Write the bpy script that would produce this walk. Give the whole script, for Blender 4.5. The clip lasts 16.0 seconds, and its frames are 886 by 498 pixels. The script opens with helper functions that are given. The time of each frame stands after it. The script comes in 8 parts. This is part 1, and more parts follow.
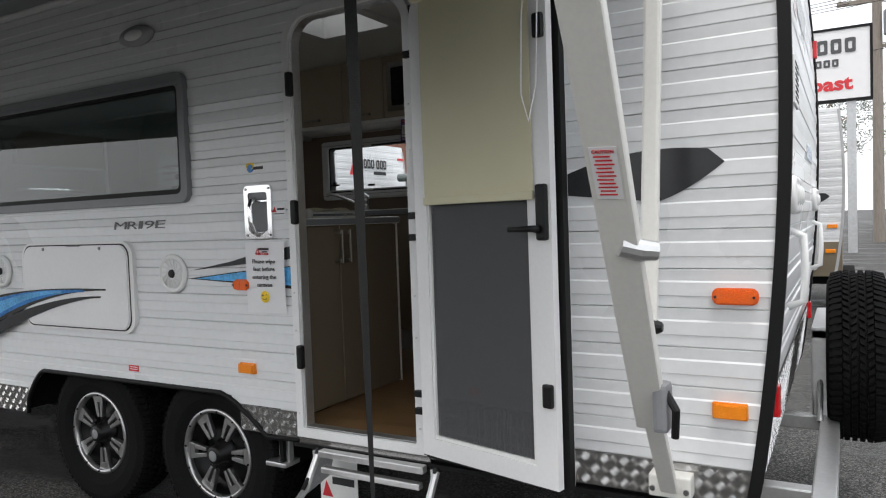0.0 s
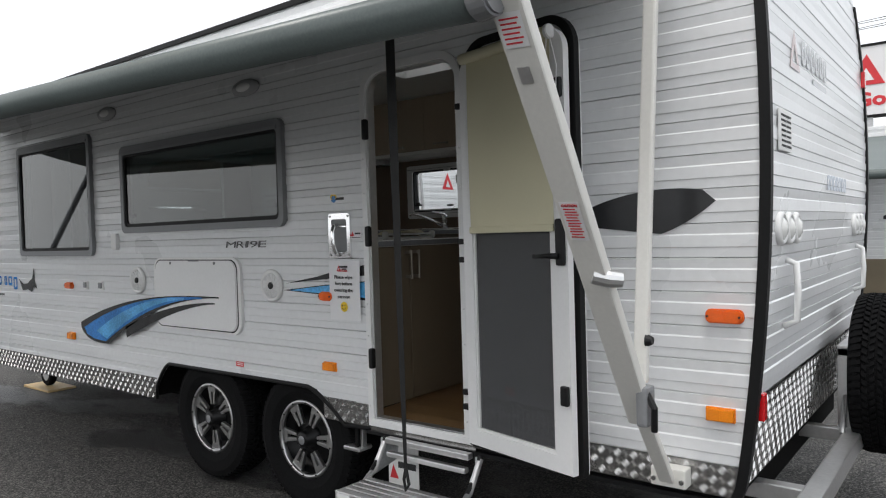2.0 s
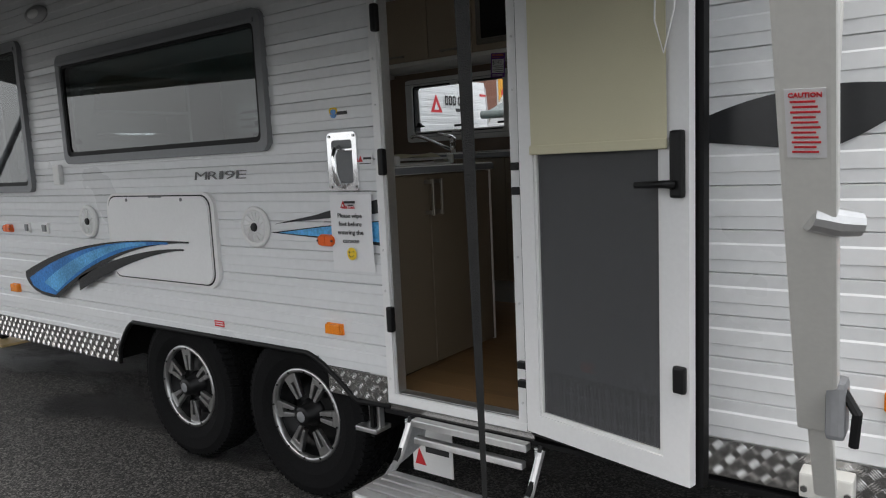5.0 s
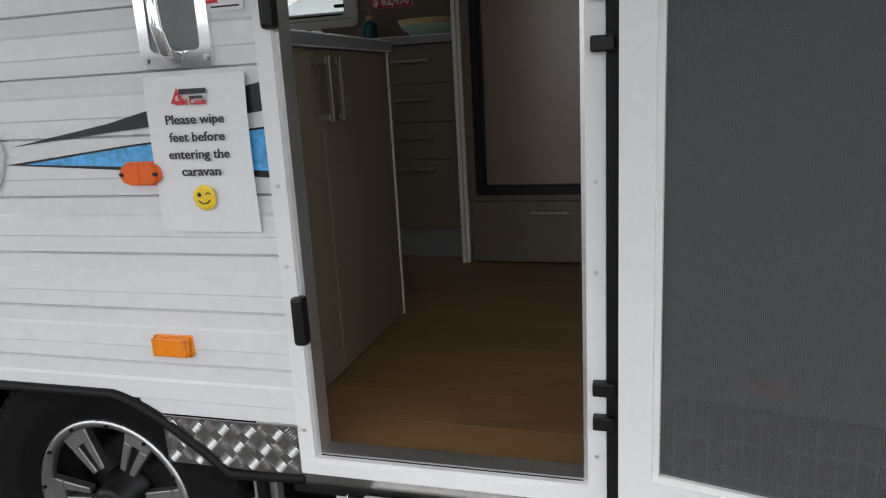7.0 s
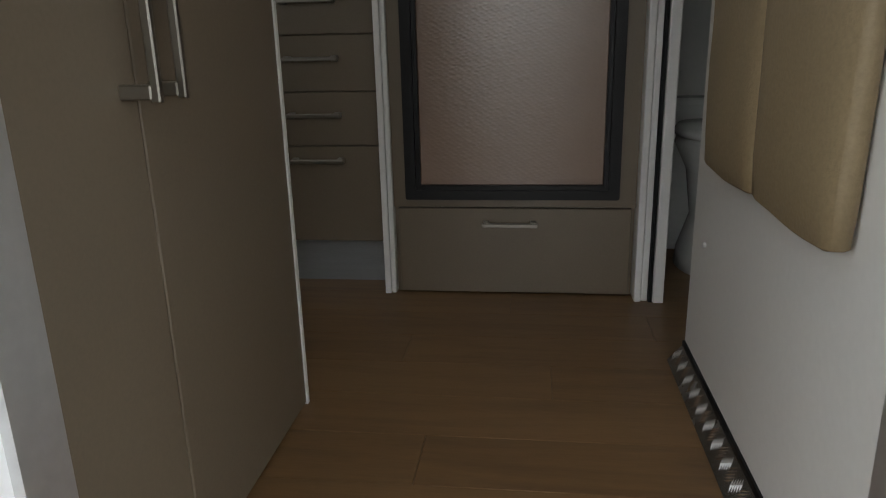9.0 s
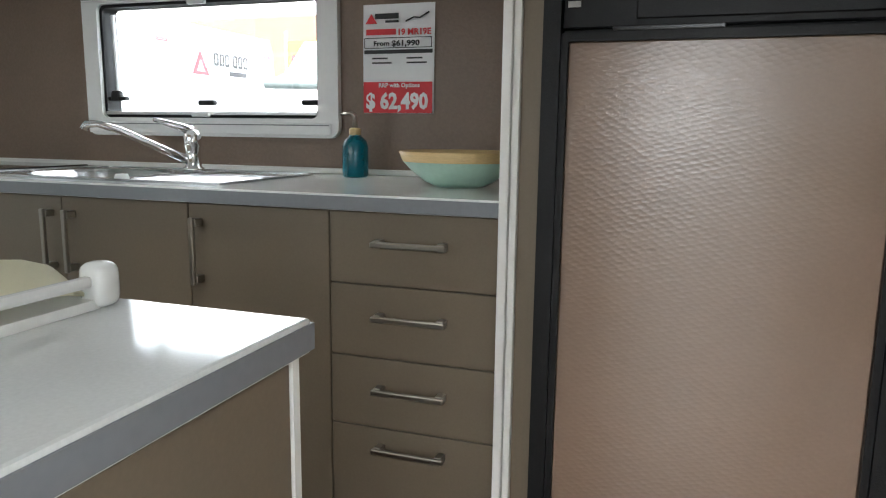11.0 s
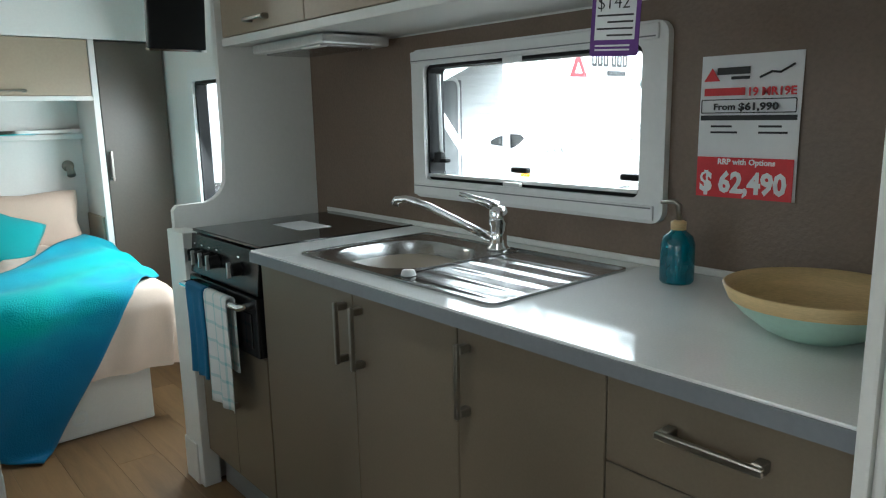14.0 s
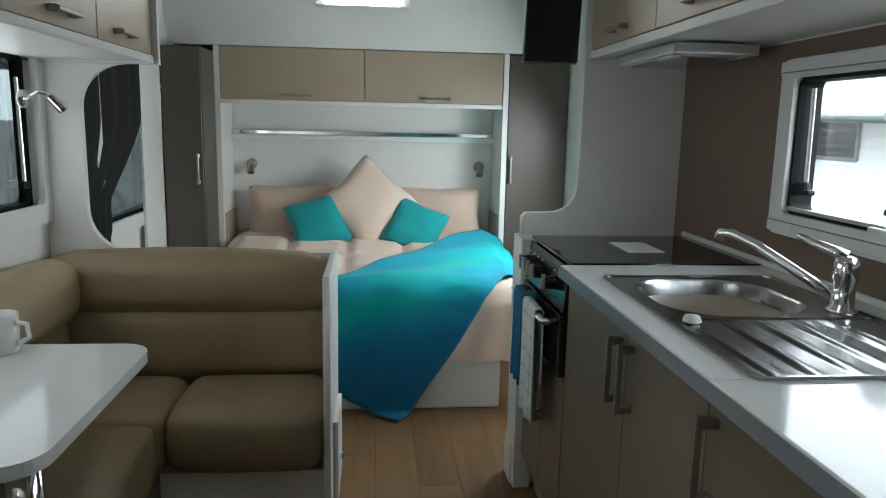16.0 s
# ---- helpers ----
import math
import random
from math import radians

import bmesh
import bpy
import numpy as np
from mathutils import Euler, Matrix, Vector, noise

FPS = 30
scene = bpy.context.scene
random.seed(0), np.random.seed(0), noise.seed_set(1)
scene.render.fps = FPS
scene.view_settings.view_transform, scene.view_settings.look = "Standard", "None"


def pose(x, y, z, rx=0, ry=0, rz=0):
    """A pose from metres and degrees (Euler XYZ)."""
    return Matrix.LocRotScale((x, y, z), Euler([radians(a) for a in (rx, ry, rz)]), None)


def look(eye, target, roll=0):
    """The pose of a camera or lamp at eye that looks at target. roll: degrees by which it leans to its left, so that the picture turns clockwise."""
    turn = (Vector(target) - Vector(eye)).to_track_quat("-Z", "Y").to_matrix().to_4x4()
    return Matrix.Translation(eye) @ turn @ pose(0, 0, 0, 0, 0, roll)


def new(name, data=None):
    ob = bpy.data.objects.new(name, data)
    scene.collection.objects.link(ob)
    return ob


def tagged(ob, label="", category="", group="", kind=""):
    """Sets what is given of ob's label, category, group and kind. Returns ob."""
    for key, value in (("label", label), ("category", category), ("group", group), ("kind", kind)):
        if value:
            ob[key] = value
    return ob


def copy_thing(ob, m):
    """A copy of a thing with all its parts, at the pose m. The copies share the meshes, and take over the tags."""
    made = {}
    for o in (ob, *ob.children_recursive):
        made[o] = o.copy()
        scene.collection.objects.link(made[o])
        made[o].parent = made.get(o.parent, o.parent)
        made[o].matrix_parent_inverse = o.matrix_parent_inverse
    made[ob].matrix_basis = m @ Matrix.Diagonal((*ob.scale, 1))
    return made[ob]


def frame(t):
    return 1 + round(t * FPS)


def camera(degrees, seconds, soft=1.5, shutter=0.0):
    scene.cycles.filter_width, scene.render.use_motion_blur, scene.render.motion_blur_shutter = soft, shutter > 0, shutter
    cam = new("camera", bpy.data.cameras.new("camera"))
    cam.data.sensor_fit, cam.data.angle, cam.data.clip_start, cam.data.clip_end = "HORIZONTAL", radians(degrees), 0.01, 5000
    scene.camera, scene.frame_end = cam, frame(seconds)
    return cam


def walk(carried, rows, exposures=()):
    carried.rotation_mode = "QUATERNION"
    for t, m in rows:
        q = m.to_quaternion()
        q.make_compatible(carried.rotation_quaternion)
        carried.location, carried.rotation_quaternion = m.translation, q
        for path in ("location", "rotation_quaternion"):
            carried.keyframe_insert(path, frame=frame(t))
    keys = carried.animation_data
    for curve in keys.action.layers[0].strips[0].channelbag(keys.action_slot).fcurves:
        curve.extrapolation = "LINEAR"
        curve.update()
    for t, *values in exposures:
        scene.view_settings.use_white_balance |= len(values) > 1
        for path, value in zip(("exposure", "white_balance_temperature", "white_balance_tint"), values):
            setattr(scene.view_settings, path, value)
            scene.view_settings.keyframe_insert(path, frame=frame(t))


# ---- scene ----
cam = camera(63.9, 16.0, 1.15)
PATH = [
    (0, (1.915, -2.157, 1.364), (0.928, -0.42, 1.285), -2.0),
    (0.5, (2.075, -2.185, 1.385), (0.93, -0.546, 1.357), -3.2),
    (1, (2.215, -2.302, 1.399), (0.998, -0.715, 1.364), -2.6),
    (1.5, (2.298, -2.407, 1.418), (1.09, -0.814, 1.366), -1.8),
    (2, (2.347, -2.427, 1.424), (1.121, -0.848, 1.379), -1.7),
    (2.5, (2.372, -2.428, 1.423), (1.112, -0.875, 1.367), -1.1),
    (3, (2.377, -2.455, 1.42), (1.091, -0.924, 1.385), -0.3),
    (3.5, (2.367, -2.453, 1.424), (1.088, -0.916, 1.375), -0.2),
    (3.7, (2.349, -2.425, 1.426), (1.054, -0.902, 1.36), -0.3),
    (5.8, (1.179, -1.644, 1.384), (0.259, 0.089, 0.995), -2.1),
    (6, (1.077, -1.58, 1.359), (0.242, 0.189, 0.941), -1.5),
    (6.5, (0.863, -1.365, 1.305), (0.18, 0.467, 0.886), -1.8),
    (7, (0.656, -1.155, 1.266), (0.103, 0.712, 0.81), -3.2),
    (7.5, (0.529, -0.936, 1.255), (0.163, 0.97, 0.774), -2.2),
    (8, (0.475, -0.76, 1.229), (0.194, 1.153, 0.719), -1.7),
    (8.5, (0.398, -0.501, 1.221), (0.141, 1.399, 0.652), -1.4),
    (9, (0.351, -0.346, 1.25), (0.105, 1.555, 0.681), -1.4),
    (9.5, (0.323, -0.187, 1.293), (0.019, 1.718, 0.762), -1.2),
    (10, (0.300, 0.023, 1.368), (-0.149, 1.954, 1.047), -1.3),
    (10.2, (0.272, 0.107, 1.404), (-0.200, 2.04, 1.107), -0.2),
    (12.3, (0.24, 0.473, 1.787), (-0.765, 2.154, 1.383), -0.2),
    (12.5, (0.241, 0.492, 1.796), (-0.815, 2.143, 1.398), 0.3),
    (13, (0.244, 0.576, 1.817), (-0.906, 2.168, 1.438), -0.2),
    (13.5, (0.243, 0.666, 1.827), (-1.094, 2.106, 1.454), 0.3),
    (14, (0.19, 0.755, 1.804), (-1.304, 2.029, 1.426), -1.2),
    (14.5, (0.15, 0.847, 1.798), (-1.495, 1.911, 1.394), -0.4),
    (15, (0.12, 0.943, 1.788), (-1.685, 1.693, 1.367), -2.4),
    (15.5, (0.158, 1.036, 1.797), (-1.747, 1.505, 1.409), 0.6),
    (16, (0.223, 1.089, 1.809), (-1.737, 1.284, 1.464), 1.2),
]
STOPS = [(0, 0.5, 6500, 10), (1, 0.42, 6500, 10), (2, 0.3, 6500, 10), (3, 0.0, 6500, 10), (3.7, 0.0, 6500, 10), (5.8, 0.62, 6500, 10), (6.5, 0.78, 6500, 10), (7, 0.9, 6500, 10), (8, 1.0, 6500, 10), (8.5, 1.1, 6500, 10), (9, 1.95, 6500, 8), (9.5, 3.15, 6500, 8), (10, 3.7, 6500, 8), (12.3, 3.65, 6000, 5), (13, 3.7, 6000, 3), (14, 3.22, 6000, 0), (14.5, 2.98, 6000, 0), (15.5, 2.75, 6000, 2), (16, 2.83, 6100, 4)]
walk(cam, [(t, look(eye, target, roll)) for t, eye, target, roll in PATH], STOPS)
# ---- end of the walk ----

# ---------------------------------------------------------------- world and light
world = bpy.data.worlds.new("world")
scene.world = world
world.use_nodes = True
wn = world.node_tree
sky = wn.nodes.new("ShaderNodeTexSky")
sky.sky_type = "NISHITA"
sky.sun_disc = False
sky.sun_elevation = radians(55)
sky.sun_rotation = radians(200)
sky.air_density = 1.0
sky.dust_density = 6.0
mixw = wn.nodes.new("ShaderNodeMixRGB")
mixw.inputs[0].default_value = 0.75
mixw.inputs[2].default_value = (12.0, 12.3, 12.6, 1)
wn.links.new(sky.outputs[0], mixw.inputs[1])
bg = wn.nodes["Background"]
wn.links.new(mixw.outputs[0], bg.inputs[0])
bg.inputs[1].default_value = 0.10
sun_data = bpy.data.lights.new("sun", "SUN")
sun_data.energy = 1.0
sun_data.angle = radians(14)
sun_data.color = (1.0, 0.97, 0.93)
sun = new("sun", sun_data)
sun.matrix_world = look((0, 0, 10), (0 - 2.0, 3.0, 0))

# fill lamps just inside the windows and doorway, added to boost the daylight
def fill_light(name, eye, target, sx, sz, watts):
    d = bpy.data.lights.new(name, "AREA")
    d.shape = "RECTANGLE"
    d.size, d.size_y, d.energy = sx, sz, watts
    d.color = (0.96, 0.98, 1.0)
    new(name, d).matrix_world = look(eye, target)


fill_light("fill_dinette", (-1.37, 0.034, 1.77), (-1.37, 1.0, 1.77), 1.40, 0.40, 0.34)
fill_light("fill_bed_far", (-2.90, 2.150, 1.68), (-2.95, 1.0, 1.15), 0.66, 0.50, 1.5)
# unseen lamp in the doorway, aimed at the white bathroom wall
fill_light("fill_door", (0.26, 0.060, 1.86), (1.0, 0.34, 1.10), 0.44, 0.50, 0.36)

ZF = 0.55     # caravan floor above the ground
ZB = ZF + 0.9  # bench top
YF = 2.20     # inner face of the kitchen wall


# ---------------------------------------------------------------- materials
def mat(name, col, rough=0.5, metal=0.0, var=0.06, scale=6.0, bump=0.0, bscale=80.0, spec=0.5, stretch=(1, 1, 1), trans=0.0, coat=0.0, sheen=0.0):
    """A painted, moulded or woven surface with variation at two scales and fine relief."""
    m = bpy.data.materials.new(name)
    m.use_nodes = True
    nt = m.node_tree
    b = nt.nodes["Principled BSDF"]
    b.inputs["Roughness"].default_value = rough
    b.inputs["Metallic"].default_value = metal
    b.inputs["Specular IOR Level"].default_value = spec
    b.inputs["Transmission Weight"].default_value = trans
    b.inputs["Coat Weight"].default_value = coat
    b.inputs["Sheen Weight"].default_value = sheen
    tc = nt.nodes.new("ShaderNodeTexCoord")
    mp = nt.nodes.new("ShaderNodeMapping")
    mp.inputs["Scale"].default_value = stretch
    nt.links.new(tc.outputs["Object"], mp.inputs[0])
    n1 = nt.nodes.new("ShaderNodeTexNoise")
    n1.inputs["Scale"].default_value = scale
    n1.inputs["Detail"].default_value = 5
    nt.links.new(mp.outputs[0], n1.inputs["Vector"])
    n2 = nt.nodes.new("ShaderNodeTexNoise")
    n2.inputs["Scale"].default_value = bscale
    n2.inputs["Detail"].default_value = 3
    nt.links.new(mp.outputs[0], n2.inputs["Vector"])
    mx = nt.nodes.new("ShaderNodeMath")
    mx.operation = "ADD"
    nt.links.new(n1.outputs[0], mx.inputs[0])
    nt.links.new(n2.outputs[0], mx.inputs[1])
    rmp = nt.nodes.new("ShaderNodeValToRGB")
    rmp.color_ramp.elements[0].position = 0.6
    rmp.color_ramp.elements[1].position = 1.0
    c = col
    rmp.color_ramp.elements[0].color = (c[0] * (1 - var), c[1] * (1 - var), c[2] * (1 - var), 1)
    rmp.color_ramp.elements[1].color = (min(1, c[0] * (1 + var)), min(1, c[1] * (1 + var)), min(1, c[2] * (1 + var)), 1)
    half = nt.nodes.new("ShaderNodeMath")
    half.operation = "MULTIPLY"
    half.inputs[1].default_value = 0.8
    nt.links.new(mx.outputs[0], half.inputs[0])
    nt.links.new(half.outputs[0], rmp.inputs[0])
    nt.links.new(rmp.outputs[0], b.inputs["Base Color"])
    if rough > 0.05:
        rr = nt.nodes.new("ShaderNodeMapRange")
        rr.inputs["To Min"].default_value = max(0.02, rough * 0.85)
        rr.inputs["To Max"].default_value = min(1, rough * 1.18)
        nt.links.new(n1.outputs[0], rr.inputs[0])
        nt.links.new(rr.outputs[0], b.inputs["Roughness"])
    if bump:
        bp = nt.nodes.new("ShaderNodeBump")
        bp.inputs["Strength"].default_value = bump
        bp.inputs["Distance"].default_value = 0.004
        nt.links.new(n2.outputs[0], bp.inputs["Height"])
        nt.links.new(bp.outputs[0], b.inputs["Normal"])
    return m


def glass(name, tint=(1, 1, 1), rough=0.0, dark=0.0, gloss=0.05):
    """A thin pane: see-through mixed with a sharp reflection by Fresnel."""
    m = bpy.data.materials.new(name)
    m.use_nodes = True
    nt = m.node_tree
    nt.nodes.remove(nt.nodes["Principled BSDF"])
    out = nt.nodes["Material Output"]
    tr = nt.nodes.new("ShaderNodeBsdfTransparent")
    k = 1 - dark
    tr.inputs[0].default_value = (tint[0] * k, tint[1] * k, tint[2] * k, 1)
    gl = nt.nodes.new("ShaderNodeBsdfGlossy")
    gl.inputs["Roughness"].default_value = rough
    lw = nt.nodes.new("ShaderNodeLayerWeight")
    lw.inputs[0].default_value = 0.5
    pw = nt.nodes.new("ShaderNodeMath")
    pw.operation = "POWER"
    pw.inputs[1].default_value = 4.0
    nt.links.new(lw.outputs["Facing"], pw.inputs[0])
    fr = nt.nodes.new("ShaderNodeMapRange")
    fr.inputs["To Min"].default_value, fr.inputs["To Max"].default_value = gloss, 0.95
    nt.links.new(pw.outputs[0], fr.inputs[0])
    mx = nt.nodes.new("ShaderNodeMixShader")
    nt.links.new(fr.outputs[0], mx.inputs[0])
    nt.links.new(tr.outputs[0], mx.inputs[1])
    nt.links.new(gl.outputs[0], mx.inputs[2])
    nt.links.new(mx.outputs[0], out.inputs[0])
    return m


def glow(name, col, strength):
    m = bpy.data.materials.new(name)
    m.use_nodes = True
    b = m.node_tree.nodes["Principled BSDF"]
    b.inputs["Base Color"].default_value = (*col, 1)
    b.inputs["Emission Color"].default_value = (*col, 1)
    b.inputs["Emission Strength"].default_value = strength
    return m


M = {}
M["clad"] = mat("clad_white", (0.78, 0.79, 0.80), 0.28, var=0.03, scale=1.2, bscale=30, coat=0.2)
M["white"] = mat("white_laminate", (0.80, 0.79, 0.76), 0.38, var=0.02, scale=2)
M["frame_white"] = mat("white_powdercoat", (0.82, 0.82, 0.82), 0.3, var=0.02, scale=3)
M["grey_plastic"] = mat("pale_grey_plastic", (0.42, 0.42, 0.43), 0.5, var=0.05)
M["plastic_white"] = mat("white_plastic", (0.80, 0.80, 0.79), 0.4, var=0.02)
M["black"] = mat("black_plastic", (0.008, 0.008, 0.0085), 0.42, spec=0.3, var=0.2, bump=0.15, bscale=300)
M["rubber"] = mat("black_rubber", (0.008, 0.008, 0.0085), 0.85, spec=0.1, var=0.3, bump=0.3, bscale=120)
M["gasket"] = mat("black_trim", (0.007, 0.007, 0.0075), 0.55, spec=0.25, var=0.2)
M["grey"] = mat("grey_window_frame", (0.22, 0.225, 0.235), 0.45, var=0.05)
M["alu"] = mat("aluminium", (0.68, 0.68, 0.68), 0.35, 0.9, var=0.06, bscale=60, bump=0.05)
M["galv"] = mat("galvanised_steel", (0.55, 0.56, 0.57), 0.48, 0.75, var=0.14, scale=14, bump=0.1)
M["chrome"] = mat("chrome", (0.85, 0.85, 0.86), 0.08, 1.0, var=0.02)
M["steel"] = mat("brushed_steel", (0.44, 0.44, 0.44), 0.2, 1.0, var=0.05, stretch=(1, 14, 1), bump=0.04)
M["nickel"] = mat("satin_nickel", (0.34, 0.32, 0.28), 0.33, 1.0, var=0.05)
M["taupe"] = mat("taupe_laminate", (0.172, 0.137, 0.096), 0.36, var=0.05, scale=3, bscale=200, bump=0.02)
M["taupe_dark"] = mat("dark_taupe_laminate", (0.10, 0.082, 0.066), 0.4, var=0.05, scale=3)
M["beige"] = mat("beige_laminate", (0.40, 0.325, 0.24), 0.38, var=0.04, scale=3)
M["splash"] = mat("brown_textured_splashback", (0.195, 0.137, 0.098), 0.42, var=0.08, scale=5, bump=0.35, bscale=130)
M["stone"] = mat("white_stone_benchtop", (0.76, 0.77, 0.76), 0.1, var=0.05, scale=5, bscale=260)
M["edge"] = mat("grey_bench_edge", (0.20, 0.21, 0.23), 0.35, var=0.05)
M["kick"] = mat("brushed_kickboard", (0.42, 0.45, 0.47), 0.3, 0.6, var=0.05, stretch=(1, 1, 12))
M["leather"] = mat("olive_beige_leather", (0.31, 0.235, 0.135), 0.5, var=0.1, scale=5, bump=0.25, bscale=160)
M["linen"] = mat("beige_quilt_cotton", (0.72, 0.57, 0.47), 0.85, var=0.06, scale=6, bump=0.25, bscale=240, sheen=0.2)
M["linen2"] = mat("taupe_pillow_cotton", (0.58, 0.43, 0.34), 0.85, var=0.06, bump=0.25, bscale=260, sheen=0.2)
M["teal"] = mat("teal_cushion_cotton", (0.012, 0.30, 0.31), 0.85, var=0.1, bump=0.25, bscale=260, sheen=0.2)
M["sheet_white"] = mat("white_cotton", (0.72, 0.72, 0.70), 0.85, var=0.05, bump=0.3, bscale=260)
M["towel_blue"] = mat("blue_terry_towel", (0.006, 0.13, 0.27), 0.9, var=0.15, bump=0.6, bscale=420, sheen=0.05)
M["amber"] = mat("amber_lens", (0.95, 0.27, 0.010), 0.2, var=0.12, bscale=200, bump=0.3, coat=0.5)
M["amber_red"] = mat("orange_red_lens", (0.85, 0.13, 0.008), 0.2, var=0.12, bscale=200, bump=0.3, coat=0.5)
M["redlens"] = mat("red_lens", (0.6, 0.01, 0.015), 0.15, var=0.08, bscale=200, bump=0.2, coat=0.5)
M["blind"] = mat("cream_roller_blind", (0.66, 0.62, 0.44), 0.75, var=0.02, bump=0.15, bscale=400)
M["paper"] = mat("white_paper", (0.82, 0.82, 0.83), 0.55, var=0.015)
M["ink"] = mat("black_ink", (0.03, 0.03, 0.032), 0.6)
M["ink_red"] = mat("red_ink", (0.65, 0.03, 0.04), 0.5)
M["vinyl_black"] = mat("black_vinyl_decal", (0.02, 0.021, 0.023), 0.25)
M["purple"] = mat("purple_card", (0.13, 0.03, 0.25), 0.45)
M["smile"] = mat("yellow_ink", (0.9, 0.62, 0.03), 0.5)
M["canvas"] = mat("dark_green_awning_vinyl", (0.105, 0.128, 0.124), 0.3, var=0.12, scale=3, bump=0.1, bscale=120)
M["strap"] = mat("black_webbing", (0.012, 0.012, 0.012), 0.8, var=0.2, bump=0.5, bscale=350)
M["glass_clear"] = glass("window_glass", (0.97, 0.98, 0.98))
M["glass_smoke"] = glass("smoked_acrylic", (0.97, 0.98, 0.98), 0.0, 0.5)
M["glass_tint"] = glass("tinted_acrylic", (0.56, 0.61, 0.61), 0.0, 0.38, 0.08)
M["porcelain"] = mat("white_porcelain", (0.78, 0.78, 0.76), 0.12, var=0.02)
M["dark_inside"] = mat("dark_underbody", (0.010, 0.010, 0.010), 0.9, spec=0.1, var=0.3)
M["curtain"] = mat("black_curtain", (0.008, 0.008, 0.009), 0.9, var=0.3, bump=0.3, bscale=200)


# ---------------------------------------------------------------- mesh helpers
def thing(name, label, category, at=(0, 0, 0), group="", kind=""):
    ob = new(name)
    ob.location = at
    ob.empty_display_size = 0.1
    return tagged(ob, label, category, group, kind)


def part(name, bm, material, parent=None, label="", smooth=False, at=None):
    """Links a bmesh as one mesh object, with its geometry in the parent's space."""
    me = bpy.data.meshes.new(name)
    bm.to_mesh(me)
    bm.free()
    if smooth:
        for p in me.polygons:
            p.use_smooth = True
    for m in material if isinstance(material, (list, tuple)) else [material]:
        me.materials.append(m)
    ob = new(name, me)
    if parent is not None:
        ob.parent = parent
    if at is not None:
        ob.location = at
    if label:
        ob["label"] = label
    return ob


def box(x0, x1, y0, y1, z0, z1, bev=0.0, seg=2, bm=None):
    bm2 = bmesh.new()
    bmesh.ops.create_cube(bm2, size=1)
    for v in bm2.verts:
        v.co = Vector(((x0 + x1) / 2 + v.co.x * (x1 - x0), (y0 + y1) / 2 + v.co.y * (y1 - y0), (z0 + z1) / 2 + v.co.z * (z1 - z0)))
    if bev:
        bmesh.ops.bevel(bm2, geom=bm2.edges[:], offset=min(bev, 0.49 * min(abs(x1 - x0), abs(y1 - y0), abs(z1 - z0))), segments=seg, profile=0.6, affect="EDGES")
    return joined(bm, bm2)


def joined(bm, bm2):
    """Adds bm2 to bm, or gives bm2 when there is no bm."""
    if bm is None:
        return bm2
    me = bpy.data.meshes.new("tmp")
    bm2.to_mesh(me)
    bm2.free()
    bm.from_mesh(me)
    bpy.data.meshes.remove(me)
    return bm


def moved(bm, m):
    bmesh.ops.transform(bm, matrix=m, verts=bm.verts[:])
    return bm


def cyl(p0, p1, r0, r1=None, seg=16, bev=0.0, bm=None):
    """A cylinder or cone between two points."""
    p0, p1 = Vector(p0), Vector(p1)
    bm2 = bmesh.new()
    bmesh.ops.create_cone(bm2, cap_ends=True, segments=seg, radius1=r0, radius2=r0 if r1 is None else r1, depth=(p1 - p0).length)
    if bev:
        rim = [e for e in bm2.edges if any(len(f.verts) > 4 for f in e.link_faces)]
        bmesh.ops.bevel(bm2, geom=rim, offset=bev, segments=2, affect="EDGES")
    q = (p1 - p0).to_track_quat("Z", "Y").to_matrix().to_4x4()
    moved(bm2, Matrix.Translation((p0 + p1) / 2) @ q)
    return joined(bm, bm2)


def prism(pts, y0, y1, bev=0.0, axis="y", bm=None):
    """A flat outline of (a, b) pairs given thickness along an axis."""
    bm2 = bmesh.new()
    put3 = {"y": lambda a, b, c: (a, c, b), "x": lambda a, b, c: (c, a, b), "z": lambda a, b, c: (a, b, c)}[axis]
    vs = [bm2.verts.new(put3(a, b, y0)) for a, b in pts]
    f = bm2.faces.new(vs)
    if abs(y1 - y0) > 1e-6:
        r = bmesh.ops.extrude_face_region(bm2, geom=[f])
        d = Vector(put3(0, 0, 0))
        shift = Vector(put3(0, 0, y1 - y0))
        for v in r["geom"]:
            if isinstance(v, bmesh.types.BMVert):
                v.co += shift - d
    bmesh.ops.recalc_face_normals(bm2, faces=bm2.faces[:])
    if bev:
        bmesh.ops.bevel(bm2, geom=[e for e in bm2.edges], offset=bev, segments=2, affect="EDGES")
    return joined(bm, bm2)


def rrect(x0, x1, z0, z1, r, n=6):
    """The outline of a rectangle with rounded corners."""
    out = []
    for cx, cz, a in ((x1 - r, z0 + r, -90), (x1 - r, z1 - r, 0), (x0 + r, z1 - r, 90), (x0 + r, z0 + r, 180)):
        for i in range(n + 1):
            t = radians(a + 90 * i / n)
            out.append((cx + r * math.cos(t), cz + r * math.sin(t)))
    return out


